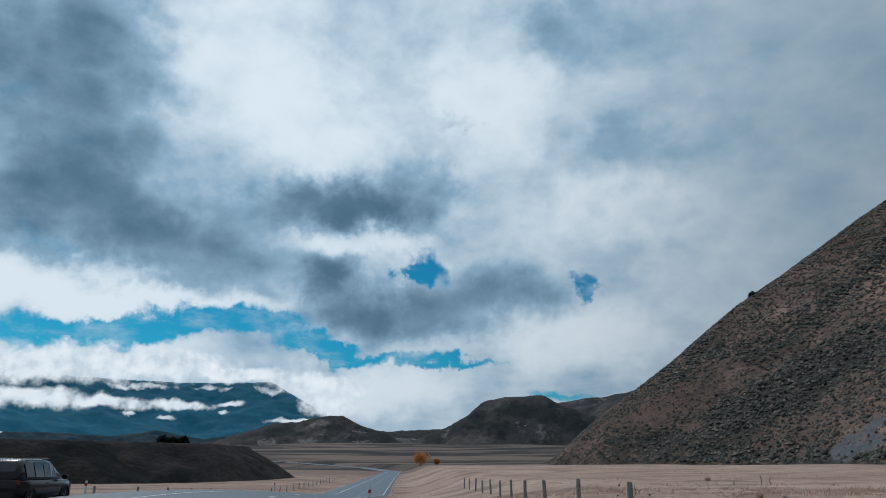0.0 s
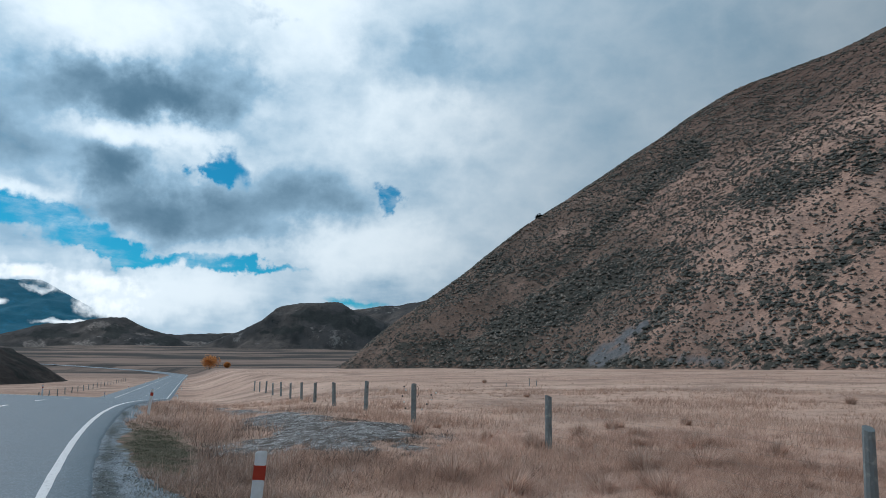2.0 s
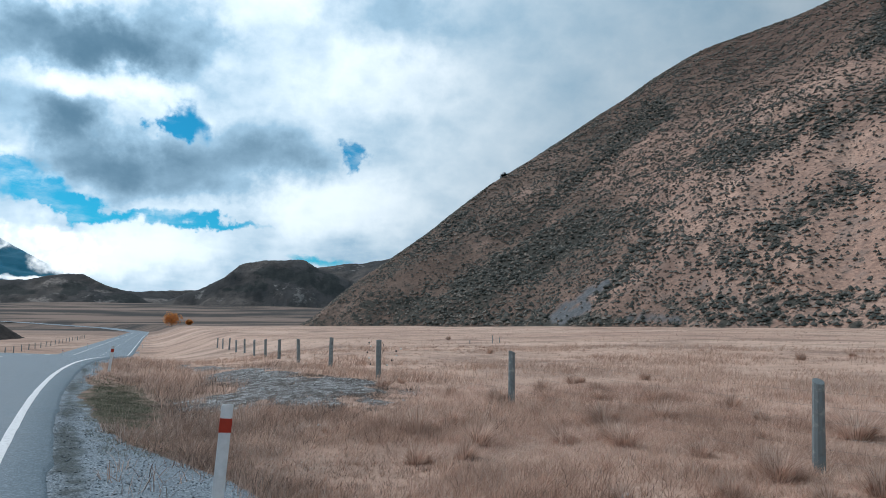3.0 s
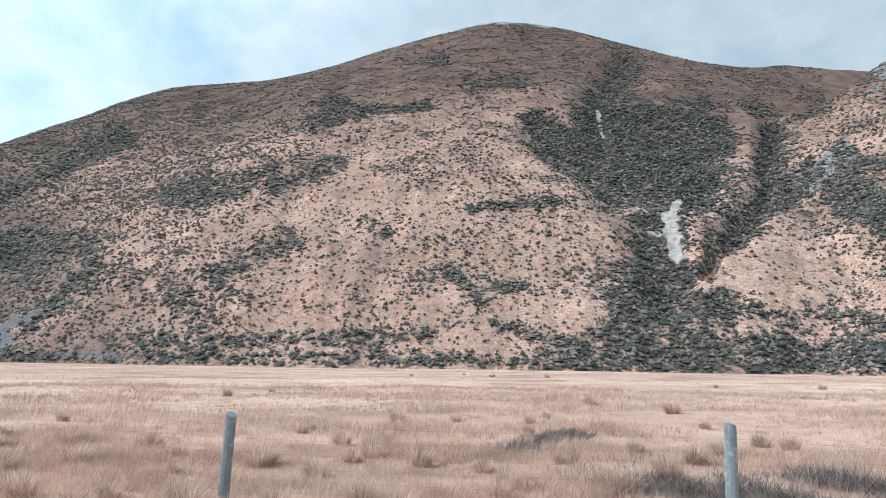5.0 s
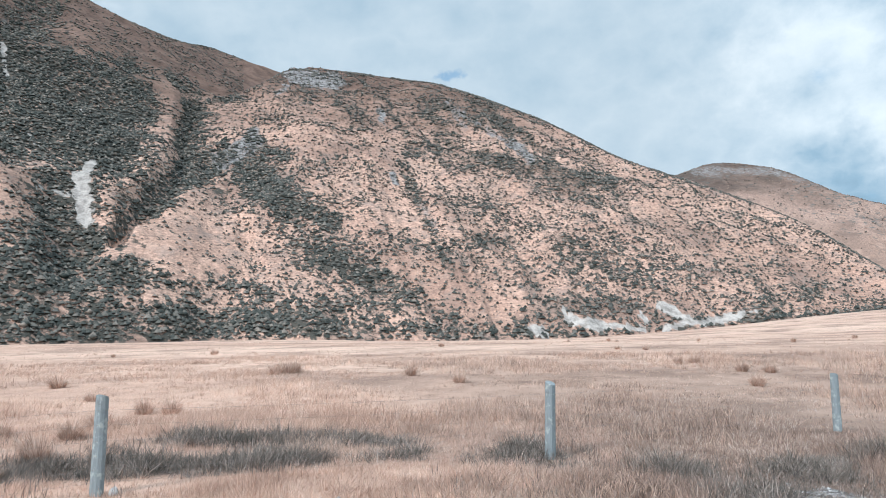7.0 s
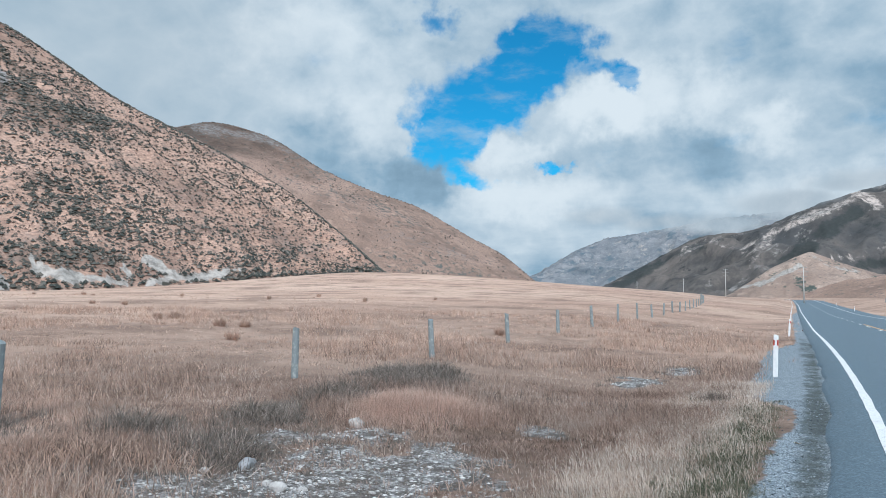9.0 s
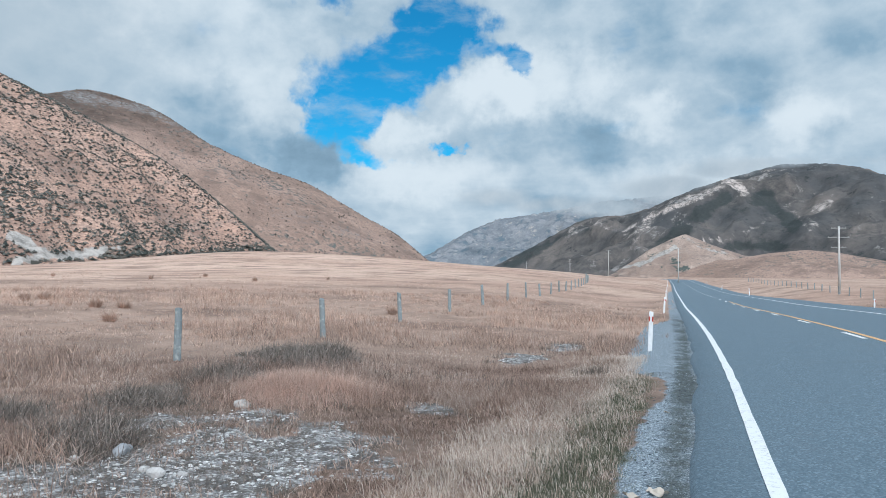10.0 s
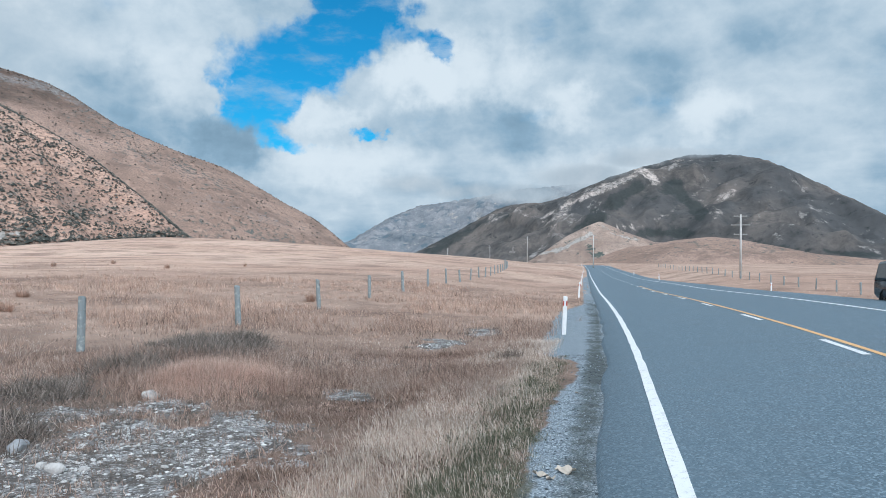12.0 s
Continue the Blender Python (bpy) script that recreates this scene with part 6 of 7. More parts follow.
def dead_leaf(x, y, size, turn, seed):
    """A curled, lobed dry leaf."""
    bm = bmesh.new()
    rings = []
    for r in (0.0, 0.5, 1.0):
        loop = []
        for k in range(20):
            a = k / 20 * 6.2832
            edge = (0.62 + 0.38 * abs(math.cos(a * 2.5 + seed))) * r
            px, py = math.cos(a) * edge, math.sin(a) * edge * 0.75
            pz = 0.42 * r * r * (0.5 + 0.5 * math.sin(a * 3 + seed)) + 0.10 * px * px
            loop.append((px * size, py * size, pz * size))
        rings.append(loop)
    mid = bm.verts.new((0, 0, 0))
    inner, outer = [bm.verts.new(p) for p in rings[1]], [bm.verts.new(p) for p in rings[2]]
    for k in range(20):
        j = (k + 1) % 20
        bm.faces.new((mid, inner[k], inner[j]))
        bm.faces.new((inner[k], outer[k], outer[j], inner[j]))
    low = [bm.verts.new((v.co.x, v.co.y, v.co.z - 0.002)) for v in outer]
    for k in range(20):
        j = (k + 1) % 20
        bm.faces.new((outer[k], low[k], low[j], outer[j]))
    ob = part("fallen_leaf", bm, LEAF)
    ob.location, ob.rotation_euler = (x, y, float(ground_z(x, y)) + 0.004), (0.15, -0.1, turn)
    return tagged(ob, "pale curled dry leaf lying on road chip", "leaf", "fallen leaves by the seal")


for k, (x, y, s) in enumerate(((0.92, -5.62, 0.075), (0.84, -5.55, 0.05), (0.74, -5.75, 0.085), (0.80, -5.82, 0.05), (2.1, -11.2, 0.06), (1.0, -9.1, 0.04))):
    dead_leaf(x, y, s, k * 1.3, k * 0.9)


# ---------------------------------------------------------------- fences
def timber_material():
    m, nt, b = material("weathered_fence_timber", 0.9, 0.2)
    n = Nodes(nt)
    co = nt.nodes.new("ShaderNodeTexCoord").outputs["Object"]
    c = n.mix(n.noise(0.05, 6, 0.7, vec=co, stretch=(3, 3, 0.25)), (0.15, 0.178, 0.184), (0.36, 0.41, 0.425))
    c = n.mix(n.step(n.noise(0.09, 5, 0.65), 0.52, 0.66), c, (0.42, 0.46, 0.45))
    c = n.mix(n.step(n.noise(0.2, 4), 0.55, 0.75, 0, 0.7), c, (0.10, 0.10, 0.095))
    c = n.mix(n.step(n.random(), 0.3, 1.0, 0, 0.45), c, (0.15, 0.165, 0.165))
    n.color(c, b)
    n.bump(n.noise(0.02, 6, 0.7, vec=co, stretch=(4, 4, 0.2)), 0.7, 0.01, b)
    return m


TIMBER = timber_material()
WIRE = plain("galvanised_wire", (0.30, 0.28, 0.26), 0.7, 0.3)
INSULATOR, INSULATOR_DARK = plain("white_insulator", (0.75, 0.74, 0.70), 0.4), plain("black_insulator", (0.03, 0.03, 0.03), 0.5)


def post_mesh(height, radius, seed):
    """A sawn-off round timber post with flats, splits and a slanting top."""
    bm = bmesh.new()
    sides, rings = 10, 7
    loops = []
    for r in range(rings):
        t = r / (rings - 1)
        z = -0.35 + t * (height + 0.35)
        loop = []
        for s in range(sides):
            a = s / sides * 6.2832
            rad = radius * (1.06 - 0.12 * t) * (1 + 0.10 * noise.noise(Vector((math.cos(a) * 1.5, math.sin(a) * 1.5, t * 1.2 + seed * 5))))
            top = 0.03 * math.cos(a + seed) if r == rings - 1 else 0.0
            loop.append(bm.verts.new((rad * math.cos(a), rad * math.sin(a), z + top)))
        loops.append(loop)
    for a, b in zip(loops[:-1], loops[1:]):
        for s in range(sides):
            bm.faces.new((a[s], a[(s + 1) % sides], b[(s + 1) % sides], b[s]))
    bm.faces.new(loops[-1])
    me = bpy.data.meshes.new("post")
    bm.to_mesh(me)
    bm.free()
    me.materials.append(TIMBER)
    return me


def tube(points, radius, sides=4):
    bm = bmesh.new()
    prev = None
    for k, p in enumerate(points):
        p = Vector(p)
        d = (Vector(points[min(k + 1, len(points) - 1)]) - Vector(points[max(k - 1, 0)])).normalized()
        u = d.cross(Vector((0, 0, 1)))
        u = u.normalized() if u.length > 1e-4 else Vector((1, 0, 0))
        v = d.cross(u)
        loop = [bm.verts.new(p + radius * (u * math.cos(a) + v * math.sin(a))) for a in [i / sides * 6.2832 for i in range(sides)]]
        if prev:
            for s in range(sides):
                bm.faces.new((prev[s], prev[(s + 1) % sides], loop[(s + 1) % sides], loop[s]))
        prev = loop
    return bm


def fence(label, spots, height, radius, wires, leans=None, lean=2.0, wire_radius=0.0013):
    """Posts at the given places with strands of wire from post to post."""
    root = tagged(new("fence"), label, "fence")
    root.location = (*spots[0], float(ground_z(*spots[0])))
    base = Vector(root.location)
    shapes = [post_mesh(height, radius, k) for k in range(4)]
    tops = []
    for k, (x, y) in enumerate(spots):
        ob = new("post", shapes[k % 4])
        ob.parent = root
        z = float(ground_z(x, y))
        ob.location = Vector((x, y, z)) - base
        a, b = (leans or {}).get(k, (rng.normal(0, lean), rng.normal(0, lean)))
        ob.rotation_euler = (radians(a), radians(b), rng.random() * 6.28)
        s = rng.uniform(0.96, 1.05)
        ob.scale = (rng.uniform(0.9, 1.1), rng.uniform(0.9, 1.1), s)
        tops.append(Vector((x, y, z)) - base)
    for h in wires:
        pts = []
        for a, b in zip(tops[:-1], tops[1:]):
            for t in (0, 0.25, 0.5, 0.75):
                q = a.lerp(b, t)
                pts.append((q.x - radius * 0.9, q.y, q.z + h - 0.02 * math.sin(t * math.pi)))
        pts.append(tops[-1] + Vector((0, 0, h)))
        part("wire", tube(pts, wire_radius), WIRE, root)
    return root


def build_fences():
    along = math.radians(174)
    south = [(9.45 + math.sin(along) * s, 1.1 + math.cos(along) * s) for s in [0.0, 6.15, 12.5, 19.0, 25.4, 32.0, 38.5, 45.2]]
    x, y = south[-1]
    for k in range(22):
        turn = math.radians(174 - 0.35 * k)
        x, y = x + math.sin(turn) * 6.6, y + math.cos(turn) * 6.6
        south.append((x, y))
    north = [(2.6, 84), (2.95, 77.5), (3.3, 71), (3.6, 64.6), (3.9, 58.3), (4.15, 52), (4.35, 45.8), (4.5, 39.6), (4.7, 33.5), (5.1, 27.5), (5.2, 20.4), (6.75, 14.6), (7.25, 6.95)]
    leans = {11: (0.5, 0.4), 12: (1.0, -0.8), 13: (-1.0, 0.6), 14: (-2.8, 1.5), 15: (0.5, 0.3), 10: (0.4, -0.2)}
    spots = north + south
    leans[12] = (0.0, -4.2)
    main = fence("weathered round timber post and wire fence along the paddock", spots, 1.08, 0.078, (0.16, 0.30, 0.45, 0.62, 0.80, 0.97), leans)
    # insulators and jumper leads on the strainer post
    base = Vector(main.location)
    x, y = spots[10]
    z = float(ground_z(x, y))
    for k, h in enumerate((0.40, 0.58, 0.75, 0.92, 1.02)):
        for side in (-1, 1):
            bm = bmesh.new()
            bmesh.ops.create_uvsphere(bm, u_segments=8, v_segments=6, radius=0.028)
            bmesh.ops.scale(bm, vec=(1, 1.5, 0.9), verts=bm.verts)
            off = Vector((side * (0.17 + 0.09 * k * (side > 0) + 0.05 * (k % 3)), -side * 0.3, h - 0.04 * k * (side > 0)))
            ob = part("insulator", bm, INSULATOR if (k + (side > 0)) % 2 else INSULATOR_DARK, main)
            ob.location = Vector((x, y, z)) + off - base
    lead = [Vector((x + 0.10 + 0.05 * math.sin(t * 3.14), y - 0.02, z + 1.04 - 0.32 * t)) - base for t in (0, 0.2, 0.4, 0.6, 0.8, 1.0)]
    part("jumper_lead", tube(lead, 0.008), INSULATOR_DARK, main)
    # across the road
    far_south = [tuple(float(v) for v in road_point(yy, -21.0)[:2]) for yy in np.arange(-46, -220, -5.6)]
    fence("low timber post and wire fence across the road", far_south, 1.05, 0.075, (0.3, 0.6, 0.9))
    far_north = [tuple(float(v) for v in road_point(yy, -17.5)[:2]) for yy in np.arange(34, 260, 7.5)]
    fence("thin timber post and wire fence across the road", far_north, 1.1, 0.08, (0.3, 0.6, 0.9))


build_fences()
for x, y, h in ((23.4, 54.2, 0.62), (24.2, 54.6, 0.45), (21.3, 54.0, 0.3)):
    bm = tube([(0, 0, -0.2), (0.01, 0, h * 0.5), (0.02, 0.01, h)], 0.035, 7)
    bmesh.ops.holes_fill(bm, edges=bm.edges, sides=8)
    stake = part("stake", bm, TIMBER)
    stake.location = (x, y, float(ground_z(x, y)))
    tagged(stake, "short thin wooden stake standing in the paddock", "stake", "stakes")

# ---------------------------------------------------------------- edge marker posts
MARKER_WHITE, MARKER_RED = plain("white_marker_plastic", (0.88, 0.89, 0.90), 0.5, grain=0.05), plain("red_reflective_band", (0.50, 0.045, 0.02), 0.45, grain=0.06)


def slab(w, d, z0, z1, bevel=0.008, top_slant=0.0):
    bm = bmesh.new()
    bmesh.ops.create_cube(bm, size=1.0)
    for v in bm.verts:
        high = v.co.z > 0
        v.co = Vector((v.co.x * w, v.co.y * d, (z1 + top_slant * v.co.x * w) if high else z0))
    bmesh.ops.bevel(bm, geom=bm.edges, offset=bevel, segments=2, affect="EDGES")
    return bm


def marker_post():
    root = tagged(new("marker_post"), "slim white roadside marker post with a red band", "marker post", "marker posts along the road")
    part("post", slab(0.095, 0.028, -0.25, 0.90, 0.008, 0.12), MARKER_WHITE, root)
    part("band", slab(0.099, 0.034, 0.67, 0.79, 0.004), MARKER_RED, root, "red reflective band")
    strip_ = part("reflector", slab(0.045, 0.012, 0.64, 0.83, 0.003), MARKER_WHITE, root, "white reflector over the band")
    strip_.location = (0, 0.016, 0)
    return root


def build_markers():
    first = marker_post()

    def put(ob, x, y, lean_x=0.0, lean_y=0.0, turn=0.0):
        m = pose(x, y, float(ground_z(x, y)), lean_x, lean_y, turn)
        if ob is None:
            return copy_thing(first, m)
        ob.matrix_basis = m
        return ob

    put(first, 0.33, 6.4, 0, 3.8, 0)
    first.location.z = 0.035
    rows = [(2.1, -16.8, 0, -2.2, 0), (-2.62, 27.2, 0, 6.0, 5)]
    rows += [(*[float(v) for v in road_point(y, 1.35)[:2]], rng.normal(0, 1.5), rng.normal(0, 1.5), 0) for y in (-41, -72, -110, -160, -220, -285, 108, 150, 205, 280)]
    rows += [(*[float(v) for v in road_point(y, w)[:2]], rng.normal(0, 1.5), rng.normal(0, 1.5), 0) for y, w in ((-50.5, -11.2), (-93, -8.3), (-140, -8.3), (-195, -8.3), (-255, -8.3), (32.8, -10.9), (64, -8.6), (110, -8.3), (150, -8.3), (205, -8.3), (280, -8.3))]
    for r in rows:
        put(None, *r)


build_markers()

# ---------------------------------------------------------------- power poles
POLE = plain("weathered_concrete_pole", (0.55, 0.54, 0.52), 0.9, grain=0.08, size=0.5)
ARM = plain("grey_crossarm_timber", (0.33, 0.33, 0.32), 0.9)


def power_pole(x, y, height, turn):
    root = tagged(new("power_pole"), "tall pale power pole with three crossarms", "power pole", "power poles along the road")
    z = float(ground_z(x, y))
    bm = bmesh.new()
    bmesh.ops.create_cone(bm, segments=12, radius1=0.21, radius2=0.12, depth=height + 0.6, cap_ends=True)
    bmesh.ops.translate(bm, verts=bm.verts, vec=(0, 0, (height - 0.6) / 2))
    part("pole", bm, POLE, root, smooth=True)
    for drop, half in ((0.25, 0.95), (1.55, 1.35), (2.95, 0.95)):
        bm = slab(half * 2, 0.11, -0.07, 0.07, 0.01)
        arm = part("crossarm", bm, ARM, root)
        arm.location = (0, -0.16, height - drop)
        for k in (-0.92, -0.5, 0.5, 0.92):
            b2 = bmesh.new()
            bmesh.ops.create_cone(b2, segments=8, radius1=0.035, radius2=0.025, depth=0.12, cap_ends=True)
            cup = part("insulator", b2, ARM, arm)
            cup.location = (half * k, 0, 0.12)
    root.matrix_basis = pose(x, y, z, 0, 0, turn)
    return root


for px, py, top, turn in ((-12.3, -112.3, 8.7, 4), (18.9, -235.2, 10.4, 10), (59.8, -344.9, 13.8, 18), (104.5, -458.2, 12.0, 22), (168.4, -575.9, 12.5, 26)):
    power_pole(px, py, max(8.6, top - float(ground_z(px, py))), turn)

# ---------------------------------------------------------------- vehicles
PAINT_DARK = plain("dark_car_paint", (0.018, 0.016, 0.020), 0.22, 0.3, 0.6, 0.05)
PAINT_VAN = plain("black_van_paint", (0.022, 0.026, 0.032), 0.22, 0.3, 0.6, 0.05)
CAR_GLASS = plain("tinted_car_glass", (0.012, 0.016, 0.02), 0.06, 0.0, 0.5, 0.0)
TYRE, RIM = plain("tyre_rubber", (0.02, 0.02, 0.021), 0.85), plain("alloy_rim", (0.55, 0.56, 0.57), 0.3, 0.9)
TRIM = plain("black_trim_plastic", (0.025, 0.025, 0.027), 0.6)
LAMP_RED, LAMP_CLEAR = plain("red_lamp_lens", (0.25, 0.012, 0.01), 0.15, 0.0, 0.7), plain("clear_lamp_lens", (0.6, 0.62, 0.64), 0.1, 0.0, 0.8)
PLATE = plain("number_plate", (0.62, 0.62, 0.60), 0.5)


def loft(sections):
    """A closed skin through loops of equal length."""
    bm = bmesh.new()
    loops = [[bm.verts.new(p) for p in s] for s in sections]
    n = len(loops[0])
    for a, b in zip(loops[:-1], loops[1:]):
        for k in range(n):
            bm.faces.new((a[k], a[(k + 1) % n], b[(k + 1) % n], b[k]))
    bm.faces.new(loops[0][::-1])
    bm.faces.new(loops[-1])
    bmesh.ops.recalc_face_normals(bm, faces=bm.faces)
    return bm


def body_loop(x, hw, z0, zb):
    half = [(0.55 * hw, z0), (0.90 * hw, z0 + 0.03), (hw * 0.99, z0 + 0.16), (hw, z0 + 0.55 * (zb - z0)), (hw * 0.985, zb - 0.10), (hw * 0.93, zb - 0.01), (hw * 0.55, zb + 0.015)]
    return [(x, y, z) for y, z in half] + [(x, -y, z) for y, z in half[::-1]]


def cabin_loop(x, hb, zb, ht, zt):
    half = [(hb, zb), (hb + (ht - hb) * 0.5, zb + 0.5 * (zt - zb)), (ht + 0.015, zt - 0.10 * (zt > zb + 0.2)), (ht - 0.06, zt - 0.02), (ht * 0.5, zt + 0.012)]
    return [(x, y, z) for y, z in half] + [(x, -y, z) for y, z in half[::-1]]


def pane_between(a, b, lo, hi, side, fa, fb, out=0.012):
    """A side window between two cabin stations, from height share lo to hi, at length shares fa to fb."""
    def point(f, h):
        x, hb, zb, ht, zt = [p + (q - p) * f for p, q in zip(a, b)]
        return Vector((x, side * (hb + (ht - hb) * h + out), zb + (zt - zb) * h))
    return [point(fa, lo), point(fb, lo), point(fb, hi), point(fa, hi)]


def panel(corners, thick=0.012):
    bm = bmesh.new()
    vs = [bm.verts.new(c) for c in corners]
    f = bm.faces.new(vs)
    n = (corners[1] - corners[0]).cross(corners[2] - corners[1]).normalized()
    ext = bmesh.ops.extrude_face_region(bm, geom=[f])
    bmesh.ops.translate(bm, verts=[g for g in ext["geom"] if isinstance(g, bmesh.types.BMVert)], vec=n * thick)
    bmesh.ops.recalc_face_normals(bm, faces=bm.faces)
    return bm


def lathe(profile, segments=28):
    """Turned about the y axis: rows of radius and y."""
    bm = bmesh.new()
    loops = [[bm.verts.new((r * math.cos(a), y, r * math.sin(a))) for a in [k / segments * 6.2832 for k in range(segments)]] for r, y in profile]
    for p, q in zip(loops[:-1], loops[1:]):
        for k in range(segments):
            bm.faces.new((p[k], p[(k + 1) % segments], q[(k + 1) % segments], q[k]))
    bm.faces.new(loops[0][::-1])
    bm.faces.new(loops[-1])
    bmesh.ops.recalc_face_normals(bm, faces=bm.faces)
    return bm


def wheel(parent, x, y, radius):
    side = 1 if y > 0 else -1
    tyre = part("wheel", lathe([(radius * 0.62, -0.10), (radius * 0.93, -0.105), (radius, -0.07), (radius, 0.07), (radius * 0.93, 0.105), (radius * 0.62, 0.10)]), TYRE, parent, smooth=True)
    tyre.location = (x, y, radius)
    rim = part("rim", lathe([(radius * 0.63, 0.02 * side), (radius * 0.63, 0.085 * side), (radius * 0.56, 0.075 * side), (radius * 0.54, 0.03 * side)]), TRIM, tyre, smooth=True)
    for k in range(5):
        a = k / 5 * 6.2832 + 0.3
        bm = slab(0.07, 0.03, 0.02, radius * 0.6, 0.008)
        spoke = part("spoke", bm, RIM, tyre)
        spoke.rotation_euler = (0, a, 0)
        spoke.location = (0, 0.085 * side, 0)
    return tyre


def vehicle(name, label, category, body, cabin, axles, radius, paint, windows, width, where):
    root = tagged(new(name), label, category)
    part("body", loft([body_loop(*s) for s in body]), paint, root, smooth=True)
    part("cabin", loft([cabin_loop(*s) for s in cabin]), paint, root, smooth=True)
    for k, fa, fb, lo, hi in windows:
        for side in (1, -1):
            part("side_window", panel(pane_between(cabin[k], cabin[k + 1], lo, hi, side, fa, fb)), CAR_GLASS, root, "dark tinted side window")
    # rear window and windscreen
    for a, b, sgn, nm in ((cabin[0], cabin[1], -1, "rear_window"), (cabin[-1], cabin[-2], 1, "windscreen")):
        lo, hi = 0.12, 0.88
        pa = Vector((a[0] + (b[0] - a[0]) * lo + sgn * 0.012, 0, a[4] + (b[4] - a[4]) * lo + 0.015))
        pb = Vector((a[0] + (b[0] - a[0]) * hi + sgn * 0.012, 0, a[4] + (b[4] - a[4]) * hi + 0.015))
        wa, wb = a[3] * 0.9, b[3] * 0.88
        part(nm, panel([pa + Vector((0, -wa, 0)), pa + Vector((0, wa, 0)), pb + Vector((0, wb, 0)), pb + Vector((0, -wb, 0))]), CAR_GLASS, root, "dark tinted glass")
    for x in axles:
        for y in (width - 0.11, -(width - 0.11)):
            wheel(root, x, y, radius)
            arch = part("wheel_arch", lathe([(radius * 1.14, (width - 0.02) * (1 if y > 0 else -1)), (radius * 1.14, (width + 0.012) * (1 if y > 0 else -1)), (radius * 1.02, (width + 0.012) * (1 if y > 0 else -1)), (radius * 1.02, (width - 0.02) * (1 if y > 0 else -1))]), TRIM, root)
            arch.location = (x, 0, radius)
    rear, front = body[0][0], body[-1][0]
    for side in (1, -1):
        lamp = part("tail_lamp", slab(0.06, 0.22, 0.0, 0.16, 0.02), LAMP_RED, root, "red tail lamp")
        lamp.location = (rear + 0.05, side * (width - 0.16), body[0][3] - 0.12)
        lamp = part("headlight", slab(0.22, 0.16, 0.0, 0.11, 0.02), LAMP_CLEAR, root, "clear headlight")
        lamp.location = (front - 0.22, side * (width - 0.22), body[-1][3] - 0.08)
        mirror = part("mirror", slab(0.12, 0.20, 0.0, 0.14, 0.03), paint, root)
        mirror.location = (cabin[-1][0] - 0.42, side * (width + 0.10), cabin[-1][2] + 0.02)
        handle = part("door_handle", slab(0.16, 0.03, 0.0, 0.025, 0.008), TRIM, root)
        handle.location = (-0.25, side * (width + 0.006), 0.86)
        rail = part("roof_rail", slab(1.7, 0.035, 0.0, 0.035, 0.01), RIM, root, "silver roof rail")
        rail.location = (-0.6, side * (cabin[2][3] - 0.06), cabin[2][4] + 0.005)
    bumper = part("bumper", slab(0.16, width * 1.7, 0.0, 0.24, 0.05), TRIM, root)
    bumper.location = (rear + 0.02, 0, 0.42)
    plate = part("number_plate", slab(0.012, 0.36, 0.0, 0.125, 0.004), PLATE, root, "blank pale number plate")
    plate.location = (rear - 0.012, 0, 0.74)
    root.matrix_basis = where
    return root


def build_vehicles():
    suv_body = [(-2.32, 0.80, 0.48, 0.98), (-2.24, 0.88, 0.40, 1.04), (-1.5, 0.92, 0.30, 1.05), (0.0, 0.93, 0.28, 1.03), (1.0, 0.92, 0.28, 1.01), (1.75, 0.89, 0.31, 0.95), (2.15, 0.82, 0.36, 0.87), (2.32, 0.66, 0.45, 0.76)]
    suv_cabin = [(-2.26, 0.84, 0.99, 0.74, 1.22), (-1.95, 0.87, 1.0, 0.68, 1.60), (-1.2, 0.90, 1.0, 0.68, 1.68), (0.1, 0.90, 0.99, 0.67, 1.67), (0.55, 0.89, 0.98, 0.65, 1.58), (1.35, 0.84, 0.96, 0.74, 1.02)]
    x, y = polar(-29.15, 30.4)
    vehicle("parked_suv", "dark glossy sport utility car parked beside the road", "car", suv_body, suv_cabin, (-1.42, 1.42), 0.36, PAINT_DARK,
            [(1, 0.25, 0.98, 0.14, 0.84), (2, 0.05, 0.55, 0.12, 0.86), (2, 0.60, 1.0, 0.12, 0.86), (3, 0.0, 0.9, 0.12, 0.82)], 0.93, pose(float(x), float(y), float(ground_z(x, y)), 0, 0, 96))
    van_body = [(-2.45, 0.82, 0.42, 1.02), (-2.38, 0.88, 0.36, 1.06), (-1.5, 0.90, 0.28, 1.06), (0.0, 0.90, 0.26, 1.04), (1.2, 0.90, 0.26, 1.02), (1.95, 0.87, 0.30, 0.94), (2.3, 0.80, 0.34, 0.84), (2.45, 0.62, 0.42, 0.72)]
    van_cabin = [(-2.42, 0.86, 1.02, 0.78, 1.30), (-2.30, 0.87, 1.02, 0.74, 1.72), (-1.3, 0.88, 1.02, 0.74, 1.79), (0.5, 0.88, 1.01, 0.73, 1.77), (0.95, 0.87, 1.0, 0.71, 1.69), (1.85, 0.82, 0.96, 0.72, 1.02)]
    vehicle("parked_van", "dark people-carrier van parked across the road", "van", van_body, van_cabin, (-1.5, 1.5), 0.34, PAINT_VAN,
            [(1, 0.15, 0.95, 0.14, 0.84), (2, 0.03, 0.48, 0.12, 0.86), (2, 0.52, 1.0, 0.12, 0.86), (3, 0.0, 0.9, 0.12, 0.82)], 0.90, pose(-8.92, -27.6, float(ground_z(-8.92, -27.6)), 0, 0, 90 + 7))


build_vehicles()

